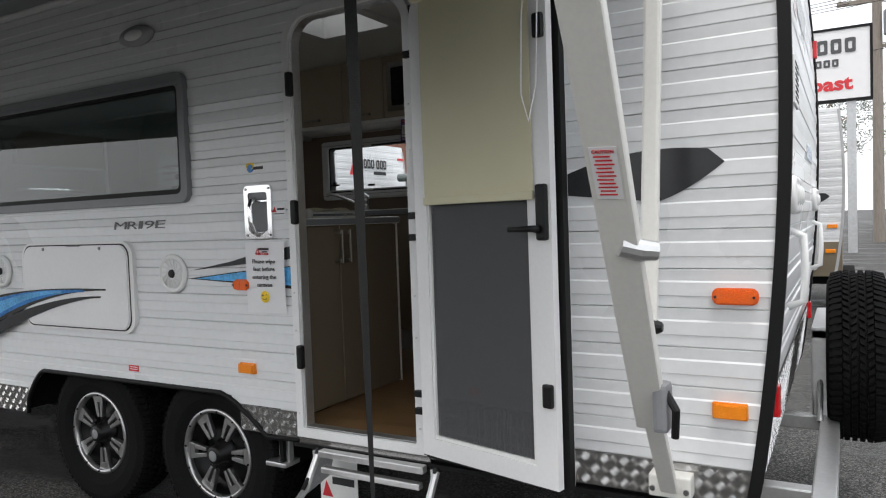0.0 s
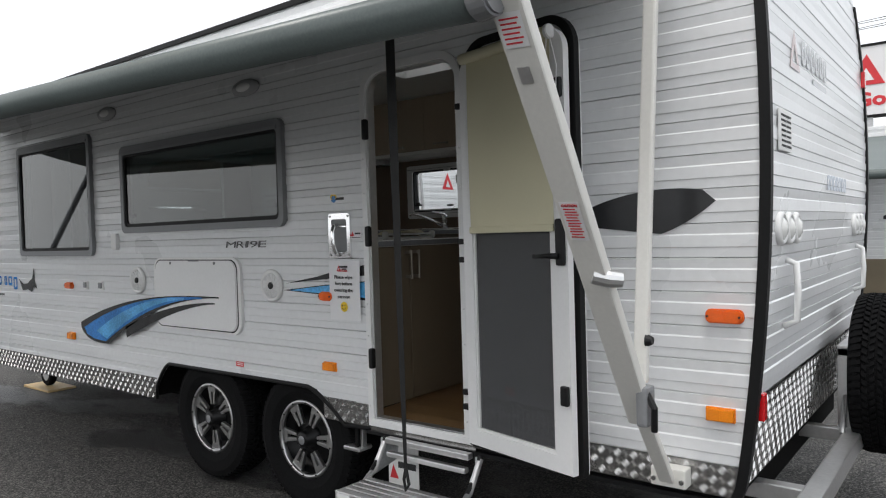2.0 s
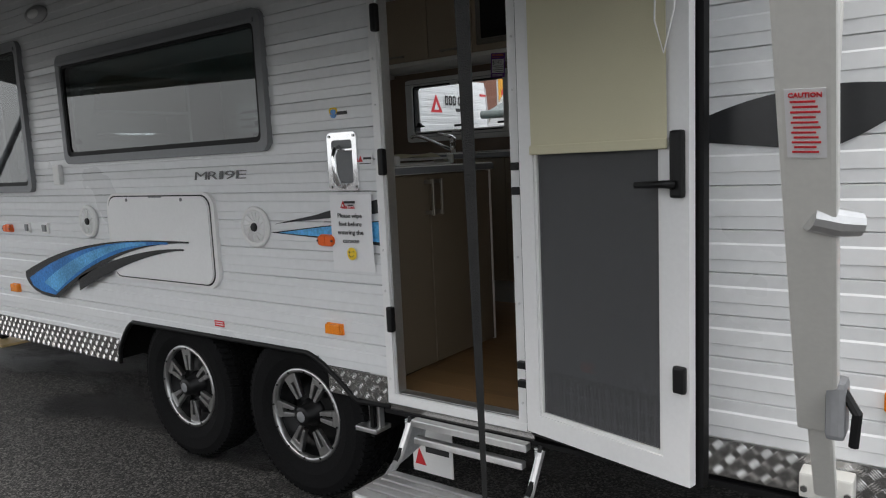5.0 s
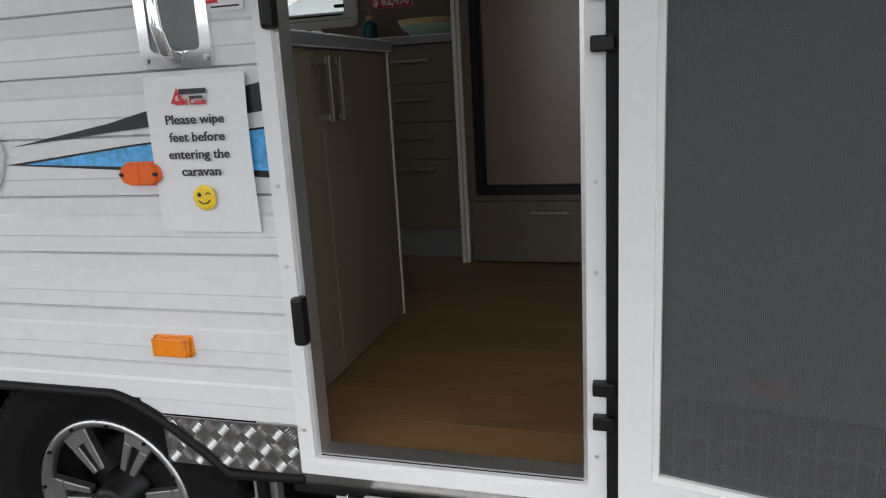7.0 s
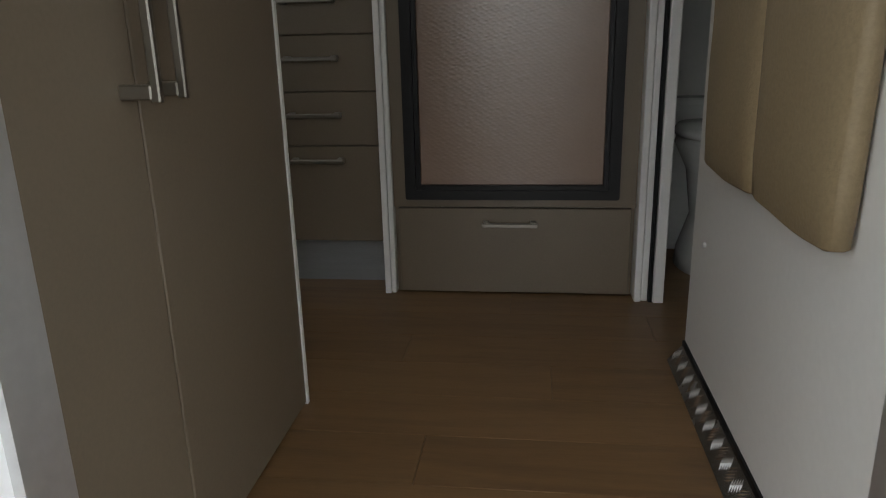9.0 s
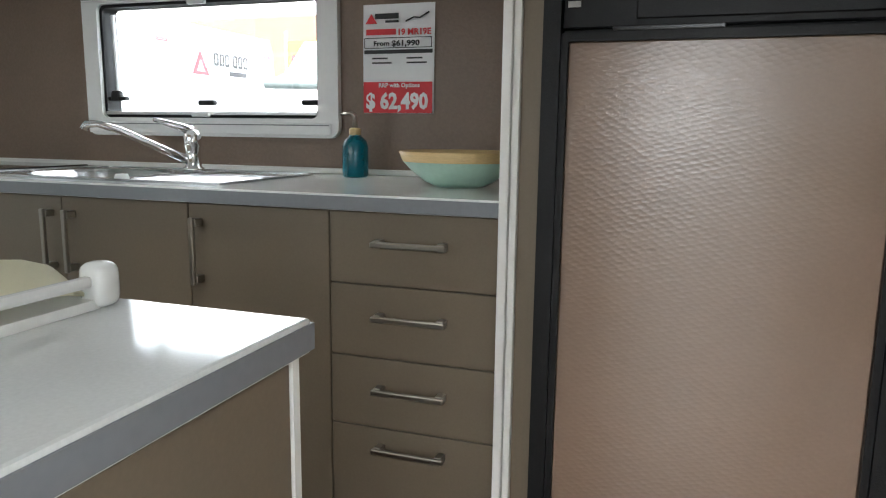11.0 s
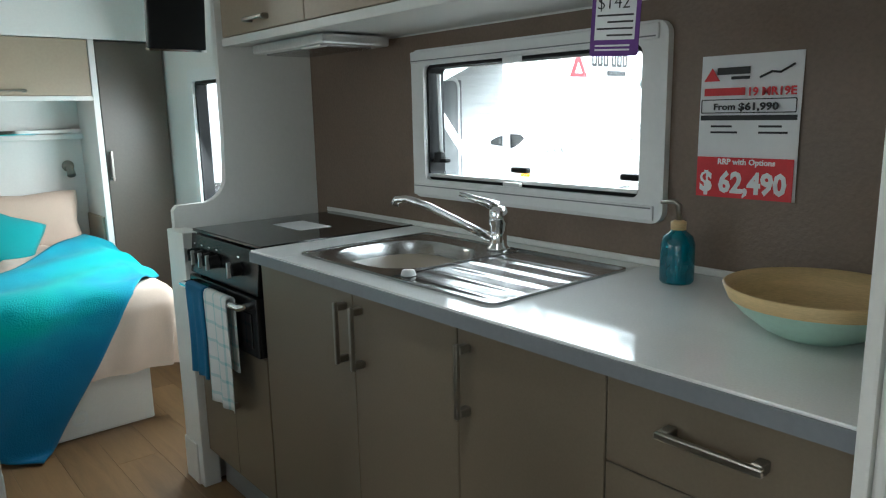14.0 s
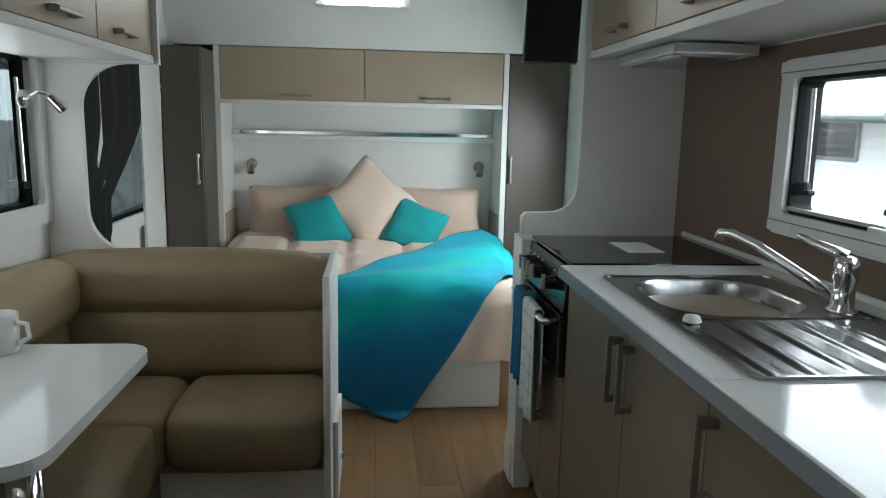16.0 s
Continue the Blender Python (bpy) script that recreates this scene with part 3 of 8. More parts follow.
def wheel(name, label, at, m):
    """A road wheel about the y axis: tyre with tread blocks, black dish, machined spokes in pairs, cap, bolts."""
    w = thing(name, label, "wheel", at)
    w.matrix_basis = m
    R, r = 0.362, 0.205
    prof = [(r, -0.075), (r + 0.02, -0.098), (r + 0.07, -0.112), (R - 0.05, -0.112), (R - 0.022, -0.100), (R - 0.012, -0.088), (R - 0.012, 0.088), (R - 0.022, 0.100), (R - 0.05, 0.112), (r + 0.05, 0.11), (r, 0.09)]
    ty = lathe(prof, 56)
    vs, fs = [], []
    for k in range(70):
        a = 2 * math.pi * k / 70
        for row, (c, hw) in enumerate(((-0.078, 0.024), (-0.042, 0.011), (-0.014, 0.010), (0.014, 0.010), (0.042, 0.011), (0.078, 0.024))):
            a2 = a + (row % 2) * math.pi / 70
            n = len(vs)
            skew = 0.016 * (1 if row % 2 else -1)
            for da, zz, rr in ((-0.030, c - hw, R - 0.013), (0.030, c - hw, R - 0.013), (0.030, c + hw, R - 0.013), (-0.030, c + hw, R - 0.013), (-0.026, c - hw * 0.9, R), (0.026, c - hw * 0.9, R), (0.026, c + hw * 0.9, R), (-0.026, c + hw * 0.9, R)):
                t = a2 + da + skew * (zz - c) / hw
                if abs(zz) > 0.09:
                    rr -= 0.012
                vs.append((rr * math.cos(t), rr * math.sin(t), zz))
            for f in ((4, 5, 6, 7), (0, 1, 5, 4), (1, 2, 6, 5), (2, 3, 7, 6), (3, 0, 4, 7)):
                fs.append(tuple(n + i for i in f))
    me = bpy.data.meshes.new("blocks")
    me.from_pydata(vs, [], fs)
    ty.from_mesh(me)
    bpy.data.meshes.remove(me)
    turn = Matrix.Rotation(radians(90), 4, "X")  # the outer face looks to -y
    part("tyre", moved(ty, turn), M["rubber"], w, "black tyre with blocky tread")
    dish = lathe([(0.0, 0.03), (0.09, 0.035), (0.15, 0.0), (0.185, -0.01), (0.19, 0.07), (0.205, 0.088)], 40)
    rim = part("rim", moved(dish, turn), M["rim_black"], w, "gloss black alloy rim", smooth=True)
    lip = lathe([(0.186, 0.070), (0.187, 0.093), (0.192, 0.097), (0.203, 0.098), (0.207, 0.092), (0.207, 0.07)], 48)
    part("lip", moved(lip, turn), M["rim_alloy"], rim, "machined alloy lip", smooth=True)
    for k in range(6):
        a = math.radians(60 * k + 12)
        bm = None
        for s in (-1, 1):
            pts = [(0.078, s * 0.005), (0.152, s * 0.010), (0.152, s * 0.033), (0.078, s * 0.020)]
            bm = prism(pts if s < 0 else pts[::-1], 0.060, 0.083, 0.002, axis="z", bm=bm)
        bm = prism([(0.1525, -0.033), (0.194, -0.041), (0.194, 0.041), (0.1525, 0.033)], 0.060, 0.0825, 0.002, axis="z", bm=bm)
        part("spoke", moved(bm, turn @ Matrix.Rotation(a, 4, "Z")), M["rim_alloy"], rim)
    hub = lathe([(0.0, 0.118), (0.030, 0.118), (0.044, 0.110), (0.047, 0.06), (0.062, 0.055), (0.066, 0.02)], 28)
    part("hub_cap", moved(hub, turn), M["rim_black"], rim, "gloss black centre cap", smooth=True)
    part("badge", moved(lathe([(0.0, 0.1195), (0.022, 0.1195), (0.024, 0.118)], 20), turn), M["grey"], rim, "grey centre badge", smooth=True)
    for k in range(12):
        a = math.radians(30 * k + 5)
        part("bolt", moved(cyl((0.194 * math.cos(a), 0.194 * math.sin(a), 0.096), (0.194 * math.cos(a), 0.194 * math.sin(a), 0.101), 0.005, seg=6), turn), M["rim_black"], rim)
    return w


M["rim_black"] = mat("gloss_black_alloy", (0.006, 0.006, 0.0065), 0.35, spec=0.25, var=0.1)
M["rim_alloy"] = mat("machined_alloy", (0.50, 0.50, 0.50), 0.3, 0.95, var=0.06)
w1 = wheel("caravan_wheel", "black tyre on a black and silver six-spoke alloy rim", (0, 0, 0), pose(-0.526, 0.135, 0.362, 0, 10, 0))
tagged(w1, group="wheels under the caravan")
w2 = copy_thing(w1, pose(-1.354, 0.135, 0.362, 0, 38, 0))
spare = copy_thing(w1, pose(1.952, 1.34, 0.73, 0, 0, 90))
tagged(spare, "spare tyre with deep tread on the rear rack", "wheel", "spare wheel")

# ---- windows in the door side
def caravan_window(name, x0, x1, z0, z1, label):
    w = tagged(thing(name, label, "window"), kind="structure")
    o, i = rrect(x0 - 0.012, x1 + 0.012, z0 - 0.012, z1 + 0.012, 0.045), rrect(x0 + 0.026, x1 - 0.026, z0 + 0.026, z1 - 0.042, 0.03)
    part("window_frame", ring(o, i, -0.030, 0.04), M["grey"], w, "dark grey moulded frame")
    part("seal", ring(i, rrect(x0 + 0.044, x1 - 0.044, z0 + 0.048, z1 - 0.056, 0.025), -0.022, 0.012), M["gasket"], w)
    pane = part("pane", prism(rrect(x0 + 0.034, x1 - 0.034, z0 + 0.034, z1 - 0.048, 0.03), -0.016, -0.012), M["glass_tint"], w, "tinted acrylic pane")
    part("top_rail", box(x0 + 0.02, x1 - 0.02, -0.036, -0.028, z1 - 0.044, z1 - 0.024, 0.003), M["grey"], w)
    for xx in (x0 + 0.075, x1 - 0.075):
        part("catch", box(xx - 0.02, xx + 0.02, 0.0, 0.02, z0 + 0.09, z0 + 0.115, 0.004), M["black"], w)
        part("stay", cyl((xx, 0.012, z0 + 0.10), (xx + 0.004, 0.012, z1 - 0.11), 0.006, seg=8), M["alu"], w)
    return w


caravan_window("window_1", *WIN1, "wide tinted awning window in a dark grey frame")
caravan_window("window_2", *WIN2, "tinted awning window in a dark grey frame")

# ---- hatch, speakers, lamps, markers
hb = thing("storage_hatch", "white square storage hatch with rounded corners", "hatch")
part("rim", ring(rrect(-1.825, -0.945, 0.888, 1.322, 0.075), rrect(-1.80, -0.975, 0.905, 1.305, 0.06), -0.022, 0.0), M["plastic_white"], hb)
# black sheet paints the shade in the gap at the hatch door's edge
part("gap", prism(rrect(-1.806, -0.969, 0.899, 1.311, 0.062), -0.0235, -0.003), M["gasket"], hb, "black shade line in the gap round the hatch door")
part("door", prism(rrect(-1.800, -0.975, 0.905, 1.305, 0.06), -0.030, -0.004, 0.005), M["frame_white"], hb)
for xx in (-1.62, -1.17):
    part("catch", cyl((xx, -0.034, 1.29), (xx, -0.026, 1.29), 0.008, seg=12), M["grey"], hb)
part("keyhole", box(-1.43, -1.33, -0.031, -0.027, 1.300, 1.306), M["grey"], hb)

spk = thing("outdoor_speaker", "round white outdoor speaker with a grille", "speaker", (-0.685, -0.004, 1.172), "speakers on the wall")
turnx = Matrix.Rotation(radians(90), 4, "X")
part("rim", moved(lathe([(0.0, 0.0), (0.085, 0.0), (0.088, 0.010), (0.080, 0.020), (0.070, 0.018), (0.066, 0.010), (0.0, 0.006)], 36), turnx), M["plastic_white"], spk, smooth=True)
part("cone", moved(lathe([(0.0, 0.018), (0.012, 0.018), (0.022, 0.012), (0.064, 0.0195), (0.066, 0.010)], 32), turnx), M["frame_white"], spk, smooth=True)
part("badge", moved(lathe([(0.0, 0.024), (0.017, 0.022), (0.019, 0.016)], 20), turnx), M["black"], spk)
for k in range(14):
    a = 2 * math.pi * k / 14
    part("rib", moved(cyl((0.026 * math.cos(a), 0.026 * math.sin(a), 0.018), (0.064 * math.cos(a + 0.35), 0.064 * math.sin(a + 0.35), 0.022), 0.0022, seg=5), turnx), M["plastic_white"], spk)
copy_thing(spk, pose(-2.035, -0.004, 1.177))

lampo = thing("outdoor_lamp", "oval awning lamp with a clear lens", "lamp", (-0.850, -0.004, 2.242), "lamps on the wall")
part("base", moved(lathe([(0.0, 0.0), (0.09, 0.0), (0.092, 0.012), (0.075, 0.026), (0.0, 0.028)], 32), Matrix.Diagonal((1.25, 1, 0.5, 1)) @ turnx), M["grey_plastic"], lampo, smooth=True)
part("lens", moved(lathe([(0.0, 0.040), (0.03, 0.038), (0.05, 0.026)], 24), Matrix.Diagonal((1.25, 1, 0.5, 1)) @ turnx), M["plastic_white"], lampo, smooth=True)
copy_thing(lampo, pose(-2.352, -0.004, 2.290))


def marker(name, label, x, z, w, h, oval, material):
    m = thing(name, label, "marker light", (x, -0.004, z), "marker lights")
    r = h * (0.48 if oval else 0.12)
    part("base", prism(rrect(-w / 2 - 0.004, w / 2 + 0.004, -h / 2 - 0.004, h / 2 + 0.004, r), -0.008, 0.0), material, m)
    part("lens", prism(rrect(-w / 2, w / 2, -h / 2, h / 2, r * 0.9), -0.024, -0.006, 0.003), material, m, "amber ribbed lens" if material is M["amber"] else "red lens")
    part("ridge", box(-0.0015, 0.0015, -0.0255, -0.02, -h * 0.45, h * 0.45), material, m)
    for s in (-1, 1) if oval else ():
        part("screw", cyl((s * w * 0.44, -0.027, 0), (s * w * 0.44, -0.02, 0), 0.004, seg=8), M["black"], m)


marker("marker_light", "rectangular amber reflector on the white wall", -0.260, 0.779, 0.080, 0.037, False, M["amber"])
marker("marker_light", "small amber reflector near the front", -2.985, 0.755, 0.088, 0.046, False, M["amber"])
marker("marker_light", "oval amber marker light near the front", -2.990, 1.122, 0.10, 0.040, True, M["amber_red"])
marker("marker_light", "oval amber marker light beside the paper sign", -0.268, 1.128, 0.085, 0.038, True, M["amber_red"])
marker("marker_light", "rectangular amber reflector near the rear corner", 1.621, 0.791, 0.088, 0.040, False, M["amber"])
marker("marker_light", "oval amber marker light near the rear corner", 1.640, 1.121, 0.116, 0.040, True, M["amber_red"])
for xx, w in ((-2.735, 0.05), (-2.52, 0.06)):
    s = thing("inlet_socket", "small grey service inlet", "socket", (xx, 0, 1.13), "service inlets")
    part("plate", box(-w / 2, w / 2, -0.018, 0.0, -0.03, 0.03, 0.005), M["plastic_white"], s)
    part("cap", box(-w * 0.35, w * 0.35, -0.026, -0.017, -0.018, 0.022, 0.004), M["grey"], s)
cl = thing("wall_clip", "small grey awning clip", "clip", (-2.30, 0, 1.43))
part("body", box(-0.035, 0.035, -0.03, 0.0, -0.055, 0.055, 0.008), M["plastic_white"], cl)

marker("marker_light", "oval amber marker light at the front end", -4.98, 1.115, 0.10, 0.040, True, M["amber_red"])
fv = thing("side_vent", "round white vent with a dark centre near the front", "vent", (-4.67, -0.004, 1.385))
part("rim", moved(lathe([(0.0, 0.004), (0.05, 0.006), (0.06, 0.022), (0.10, 0.018), (0.108, 0.0)], 32), turnx), M["plastic_white"], fv, smooth=True)
part("core", moved(lathe([(0.0, 0.010), (0.045, 0.010), (0.05, 0.004)], 24), turnx), M["grey"], fv, smooth=True)
fs = thing("wall_sticker", "small dark blue square sticker near the front", "sticker", (-4.80, -0.0065, 1.70))
part("sheet", box(-0.06, 0.06, -0.001, 0.0, -0.06, 0.07), M["paper"], fs)
part("picture", box(-0.05, 0.05, -0.002, -0.0015, -0.02, 0.06), M["decal_blue"], fs)
part("line", box(-0.05, 0.05, -0.002, -0.0015, -0.05, -0.038), M["ink"], fs)
tbx = thing("front_tread_panel", "aluminium tread plate locker in a white frame at the front", "panel")
part("plate", tread(-5.12, -4.43, 0.60, 0.845, -0.012, -1, 0.036), [M["tread"], M["tread_bar"]], tbx)
part("frame", ring(rrect(-5.14, -4.375, 0.565, 0.872, 0.03), rrect(-5.115, -4.425, 0.605, 0.835, 0.02), -0.020, -0.006), M["frame_white"], tbx, "white frame")

# ---- grab handle
gh = thing("entry_grab_bar", "chrome grab bar on a chrome plate beside the door", "grab bar", (-0.160, -0.004, 1.426))
part("plate", ring(rrect(-0.074, 0.074, -0.108, 0.108, 0.018), rrect(-0.052, 0.052, -0.080, 0.080, 0.012), -0.012, 0.0), M["chrome"], gh)
# grey colour stands for the dark reflection in the chrome plate
part("backing", box(-0.055, 0.055, -0.006, -0.003, -0.083, 0.083), M["grey"], gh)
part("grip", tube([(-0.012, -0.012, 0.052), (-0.012, -0.034, 0.046), (-0.010, -0.044, 0.02), (-0.006, -0.046, -0.04), (-0.002, -0.036, -0.078), (0.0, -0.010, -0.088)], [0.010, 0.012, 0.011, 0.011, 0.013, 0.014], 12), M["chrome"], gh, smooth=True)
part("crossbar", box(-0.052, 0.052, -0.014, -0.006, 0.038, 0.05, 0.003), M["chrome"], gh)
for sx in (-1, 1):
    for sz in (-1, 1):
        part("screw", cyl((sx * 0.062, -0.016, sz * 0.094), (sx * 0.062, -0.010, sz * 0.094), 0.005, seg=8), M["steel"], gh)

# ---- decals and writing
def decal(name, label, pts, material, y=-0.0075):
    d = thing(name, label, "decal")
    part("film", prism(pts, y, y + 0.001), material, d)
    return d


def curve2(p0, p1, bend, n=14):
    """Points on a bowed line between two places."""
    (x0, z0), (x1, z1) = p0, p1
    return [(x0 + (x1 - x0) * t, z0 + (z1 - z0) * t + bend * 4 * t * (1 - t)) for t in [i / n for i in range(n + 1)]]


decal("wing_decal", "black wing-shaped decal with faint stripes", curve2((1.10, 1.475), (1.575, 1.545), 0.035) + curve2((1.619, 1.505), (1.43, 1.398), -0.012) + curve2((1.43, 1.398), (1.10, 1.435), 0.0)[1:], M["vinyl_black"])
sw = thing("swoosh_decal", "blue and black swoosh decal on the white wall", "decal")
def swoop(x0, z0, x1, z1, p, n=16):
    """Points that climb steeply from the first place and level out at the second."""
    return [(x0 + (x1 - x0) * t, z0 + (z1 - z0) * (1 - (1 - t) ** p)) for t in [i / n for i in range(n + 1)]]


BULB = [(-2.50, 0.738), (-2.60, 0.745), (-2.69, 0.765), (-2.755, 0.800), (-2.785, 0.835)]
part("outline", prism(swoop(-2.785, 0.870, -1.134, 1.098, 2.6) + swoop(-2.41, 0.740, -1.134, 1.090, 1.9)[::-1] + BULB, -0.0335, -0.0325), M["vinyl_black"], sw)
part("fill", prism(swoop(-2.735, 0.835, -1.30, 1.090, 2.3) + swoop(-2.44, 0.755, -1.30, 1.080, 1.8)[::-1] + [(-2.60, 0.765), (-2.70, 0.790)], -0.0350, -0.0340), M["decal_blue"], sw, "mottled blue film")
part("shine", prism(swoop(-2.56, 0.82, -1.48, 1.083, 2.0) + swoop(-2.42, 0.775, -1.48, 1.070, 1.75)[::-1], -0.0365, -0.0355), M["decal_light"], sw, "light blue film")
part("tail", prism(swoop(-2.17, 0.870, -1.175, 1.062, 1.8) + swoop(-2.165, 0.798, -1.175, 1.055, 1.5)[::-1], -0.0335, -0.0325), M["vinyl_black"], sw)
decal("pinstripe_decal", "thin black dart decal beside the door", [(-0.58, 1.185)] + curve2((-0.33, 1.225), (-0.06, 1.275), 0.004) + [(-0.0, 1.285), (-0.0, 1.235)] + curve2((-0.06, 1.228), (-0.58, 1.185), 0.002), M["vinyl_black"])
dk = thing("dart_decal", "blue dart decal with a black edge beside the door", "decal")
part("outline", prism([(-0.60, 1.150), (-0.30, 1.182), (0.0, 1.207), (0.0, 1.115), (-0.30, 1.134)], -0.0075, -0.0065), M["vinyl_black"], dk)
part("fill", prism([(-0.55, 1.1505), (-0.30, 1.178), (0.0, 1.203), (0.0, 1.128), (-0.30, 1.141)], -0.0088, -0.0078), M["decal_light"], dk)
mr = thing("model_lettering", "slanted dark grey model lettering on the wall", "lettering")
M["letter_grey"] = mat("dark_grey_vinyl", (0.07, 0.07, 0.075), 0.3)
for k, (ch, w) in enumerate((("M", 0.088), ("R", 0.070), ("1", 0.026), ("9", 0.066), ("E", 0.066))):
    lettering("letter", ch, 0.052, on_wall(-1.083 + (0.0, 0.096, 0.174, 0.212, 0.288)[k], -0.009, 1.376) @ Matrix(((1, 0.28, 0, 0), (0, 1, 0, 0), (0, 0, 1, 0), (0, 0, 0, 1))), M["letter_grey"], mr, w)
# wordmark near the front: plain strokes in its colour
wm = thing("wordmark_decal", "blue wordmark strokes with a black ray shape", "decal")
for k, (x0, w, h, z) in enumerate(((-4.52, 0.07, 0.075, 1.10), (-4.42, 0.07, 0.075, 1.10), (-4.32, 0.06, 0.10, 1.10), (-4.23, 0.05, 0.10, 1.07), (-4.15, 0.07, 0.075, 1.10), (-4.02, 0.05, 0.075, 1.10), (-3.94, 0.07, 0.075, 1.10), (-3.84, 0.07, 0.10, 1.07))):
    x0 -= 0.13
    part("stroke", ring(rrect(x0, x0 + w, z, z + h, 0.012), rrect(x0 + 0.018, x0 + w - 0.018, z + 0.02, z + h - 0.016, 0.006), -0.0085, -0.0075), M["decal_blue"], wm)
part("ray", prism([(-3.86, 1.155), (-3.78, 1.115), (-3.70, 1.125), (-3.62, 1.165), (-3.585, 1.245), (-3.575, 1.15), (-3.54, 1.085), (-3.60, 1.105), (-3.63, 1.055), (-3.70, 1.075), (-3.80, 1.065)], -0.0085, -0.0075), M["vinyl_black"], wm, "black ray-fish shape")
part("subline", box(-4.52, -4.16, -0.0085, -0.0075, 1.015, 1.032), M["letter_grey"], wm)


def paper_sign():
    s = thing("paper_sign", "white paper notice taped beside the door", "sign", (-0.134, -0.010, 1.160))
    part("sheet", grid(6, 8, lambda u, v: ((u - 0.5) * 0.212, -0.004 - 0.006 * math.sin(3.1 * v) * u, (v - 0.5) * 0.288), thick=0.0008), M["paper"], s)
    part("logo", prism([(-0.045, 0.095), (-0.018, 0.095), (-0.030, 0.122)], -0.0125, -0.0118), M["ink_red"], s, "red triangle")
    part("logo_hole", prism([(-0.037, 0.099), (-0.026, 0.099), (-0.031, 0.110)], -0.0131, -0.0126), M["paper"], s)
    part("brand_bar", box(-0.026, 0.030, -0.0125, -0.0118, 0.111, 0.120), M["ink"], s)
    part("brand_subbar", box(-0.006, 0.022, -0.0125, -0.0118, 0.102, 0.107), M["ink"], s)
    lettering("place", "Gold Coast", 0.015, on_wall(-0.038, -0.0125, 0.092), M["ink_red"], s, 0.066, bold=0.0004)
    for k, (t, w) in enumerate((("Please wipe", 0.122), ("feet before", 0.116), ("entering the", 0.128), ("caravan", 0.082))):
        lettering("inscription", t, 0.024, on_wall(-w / 2, -0.0130, 0.058 - 0.0315 * k), M["ink"], s, w, bold=0.0003)
    em = part("smiley", moved(lathe([(0.0, 0.003), (0.018, 0.0025), (0.024, 0.0)], 28), Matrix.Translation((0, -0.0122, -0.078)) @ turnx), M["smile"], s, "yellow winking smiley")
    part("eye", moved(lathe([(0.0, 0.0005), (0.0045, 0.0)], 12), Matrix.Translation((-0.009, -0.0155, -0.072)) @ turnx), M["ink"], em)
    part("wink", tube([(0.004, -0.0158, -0.071), (0.010, -0.0158, -0.068), (0.015, -0.0155, -0.071)], 0.0011, 6), M["ink"], em)
    part("mouth", tube([(-0.012, -0.0150, -0.083), (-0.004, -0.0158, -0.089), (0.006, -0.0158, -0.088), (0.013, -0.0150, -0.082)], 0.0013, 6), M["ink"], em)


paper_sign()
bdg = thing("dealer_sticker", "small yellow and blue round sticker", "sticker", (-0.165, -0.006, 1.605))
part("disc", moved(lathe([(0.0, 0.001), (0.017, 0.001), (0.017, 0.0)], 20), Matrix.Translation((-0.035, 0, 0)) @ turnx), M["decal_blue"], bdg)
part("arc", ring(rrect(-0.056, -0.014, -0.002, 0.022, 0.0118), rrect(-0.05, -0.02, -0.002, 0.016, 0.0088), -0.002, -0.0005), M["smile"], bdg)
part("bar", box(-0.016, 0.036, -0.002, -0.0005, -0.006, 0.006), M["ink"], bdg)
stk = thing("wall_sticker", "small white sticker with a red triangle", "sticker", (-0.052, -0.006, 1.43))
part("sheet", box(-0.04, 0.034, -0.001, 0.0, -0.022, 0.022), M["paper"], stk)
part("mark", prism([(-0.036, -0.008), (-0.014, -0.008), (-0.024, 0.014)], -0.002, -0.0015), M["ink_red"], stk)
part("bar", box(-0.010, 0.028, -0.002, -0.0015, 0.0, 0.008), M["ink"], stk)
part("line", box(-0.030, 0.026, -0.002, -0.0015, -0.016, -0.013), M["ink"], stk)
rs = thing("warning_label", "tiny red and white label above the wheels", "label", (-0.995, -0.006, 0.725))
part("sheet", box(-0.035, 0.035, -0.001, 0.0, -0.014, 0.014), M["ink_red"], rs)
for zz in (-0.006, 0.004):
    part("line", box(-0.028, 0.028, -0.002, -0.0015, zz, zz + 0.004), M["paper"], rs)

# ---- door frame, catches
df = tagged(thing("door_frame", "white aluminium door frame with rounded top corners", "door frame"), kind="structure")
DO = rrect(0.0, 0.592, 0.40, 2.205, 0.13, 8)
DI = rrect(0.032, 0.560, 0.43, 2.172, 0.10, 8)
clampz = lambda pts, lo: [(x, max(z, lo)) for x, z in pts]
part("face", ring(clampz(DO, 0.525), clampz(DI, 0.562), -0.014, 0.004), M["frame_white"], df)
part("reveal", ring(clampz(DI, 0.562), clampz(rrect(0.04, 0.552, 0.43, 2.164, 0.095, 8), 0.566), 0.0, 0.045), M["alu"], df)
part("sill", box(0.0, 0.63, -0.016, 0.05, 0.525, 0.553, 0.003), M["frame_white"], df)
part("threshold", box(0.04, 0.552, 0.0, 0.06, 0.553, 0.558, 0.001), M["alu"], df, "ribbed aluminium threshold strip")
part("seal", box(0.04, 0.552, -0.003, 0.012, 0.553, 0.563, 0.002), M["gasket"], df)
part("hinge_seal", box(0.593, 0.612, -0.020, 0.004, 0.53, 2.12), M["gasket"], df, "black hinge-side seal")
for zz in (0.845, 1.418, 1.917):
    part("catch", box(0.018, 0.044, -0.026, 0.002, zz - 0.048, zz + 0.048, 0.009), M["black"], df, "black door catch")
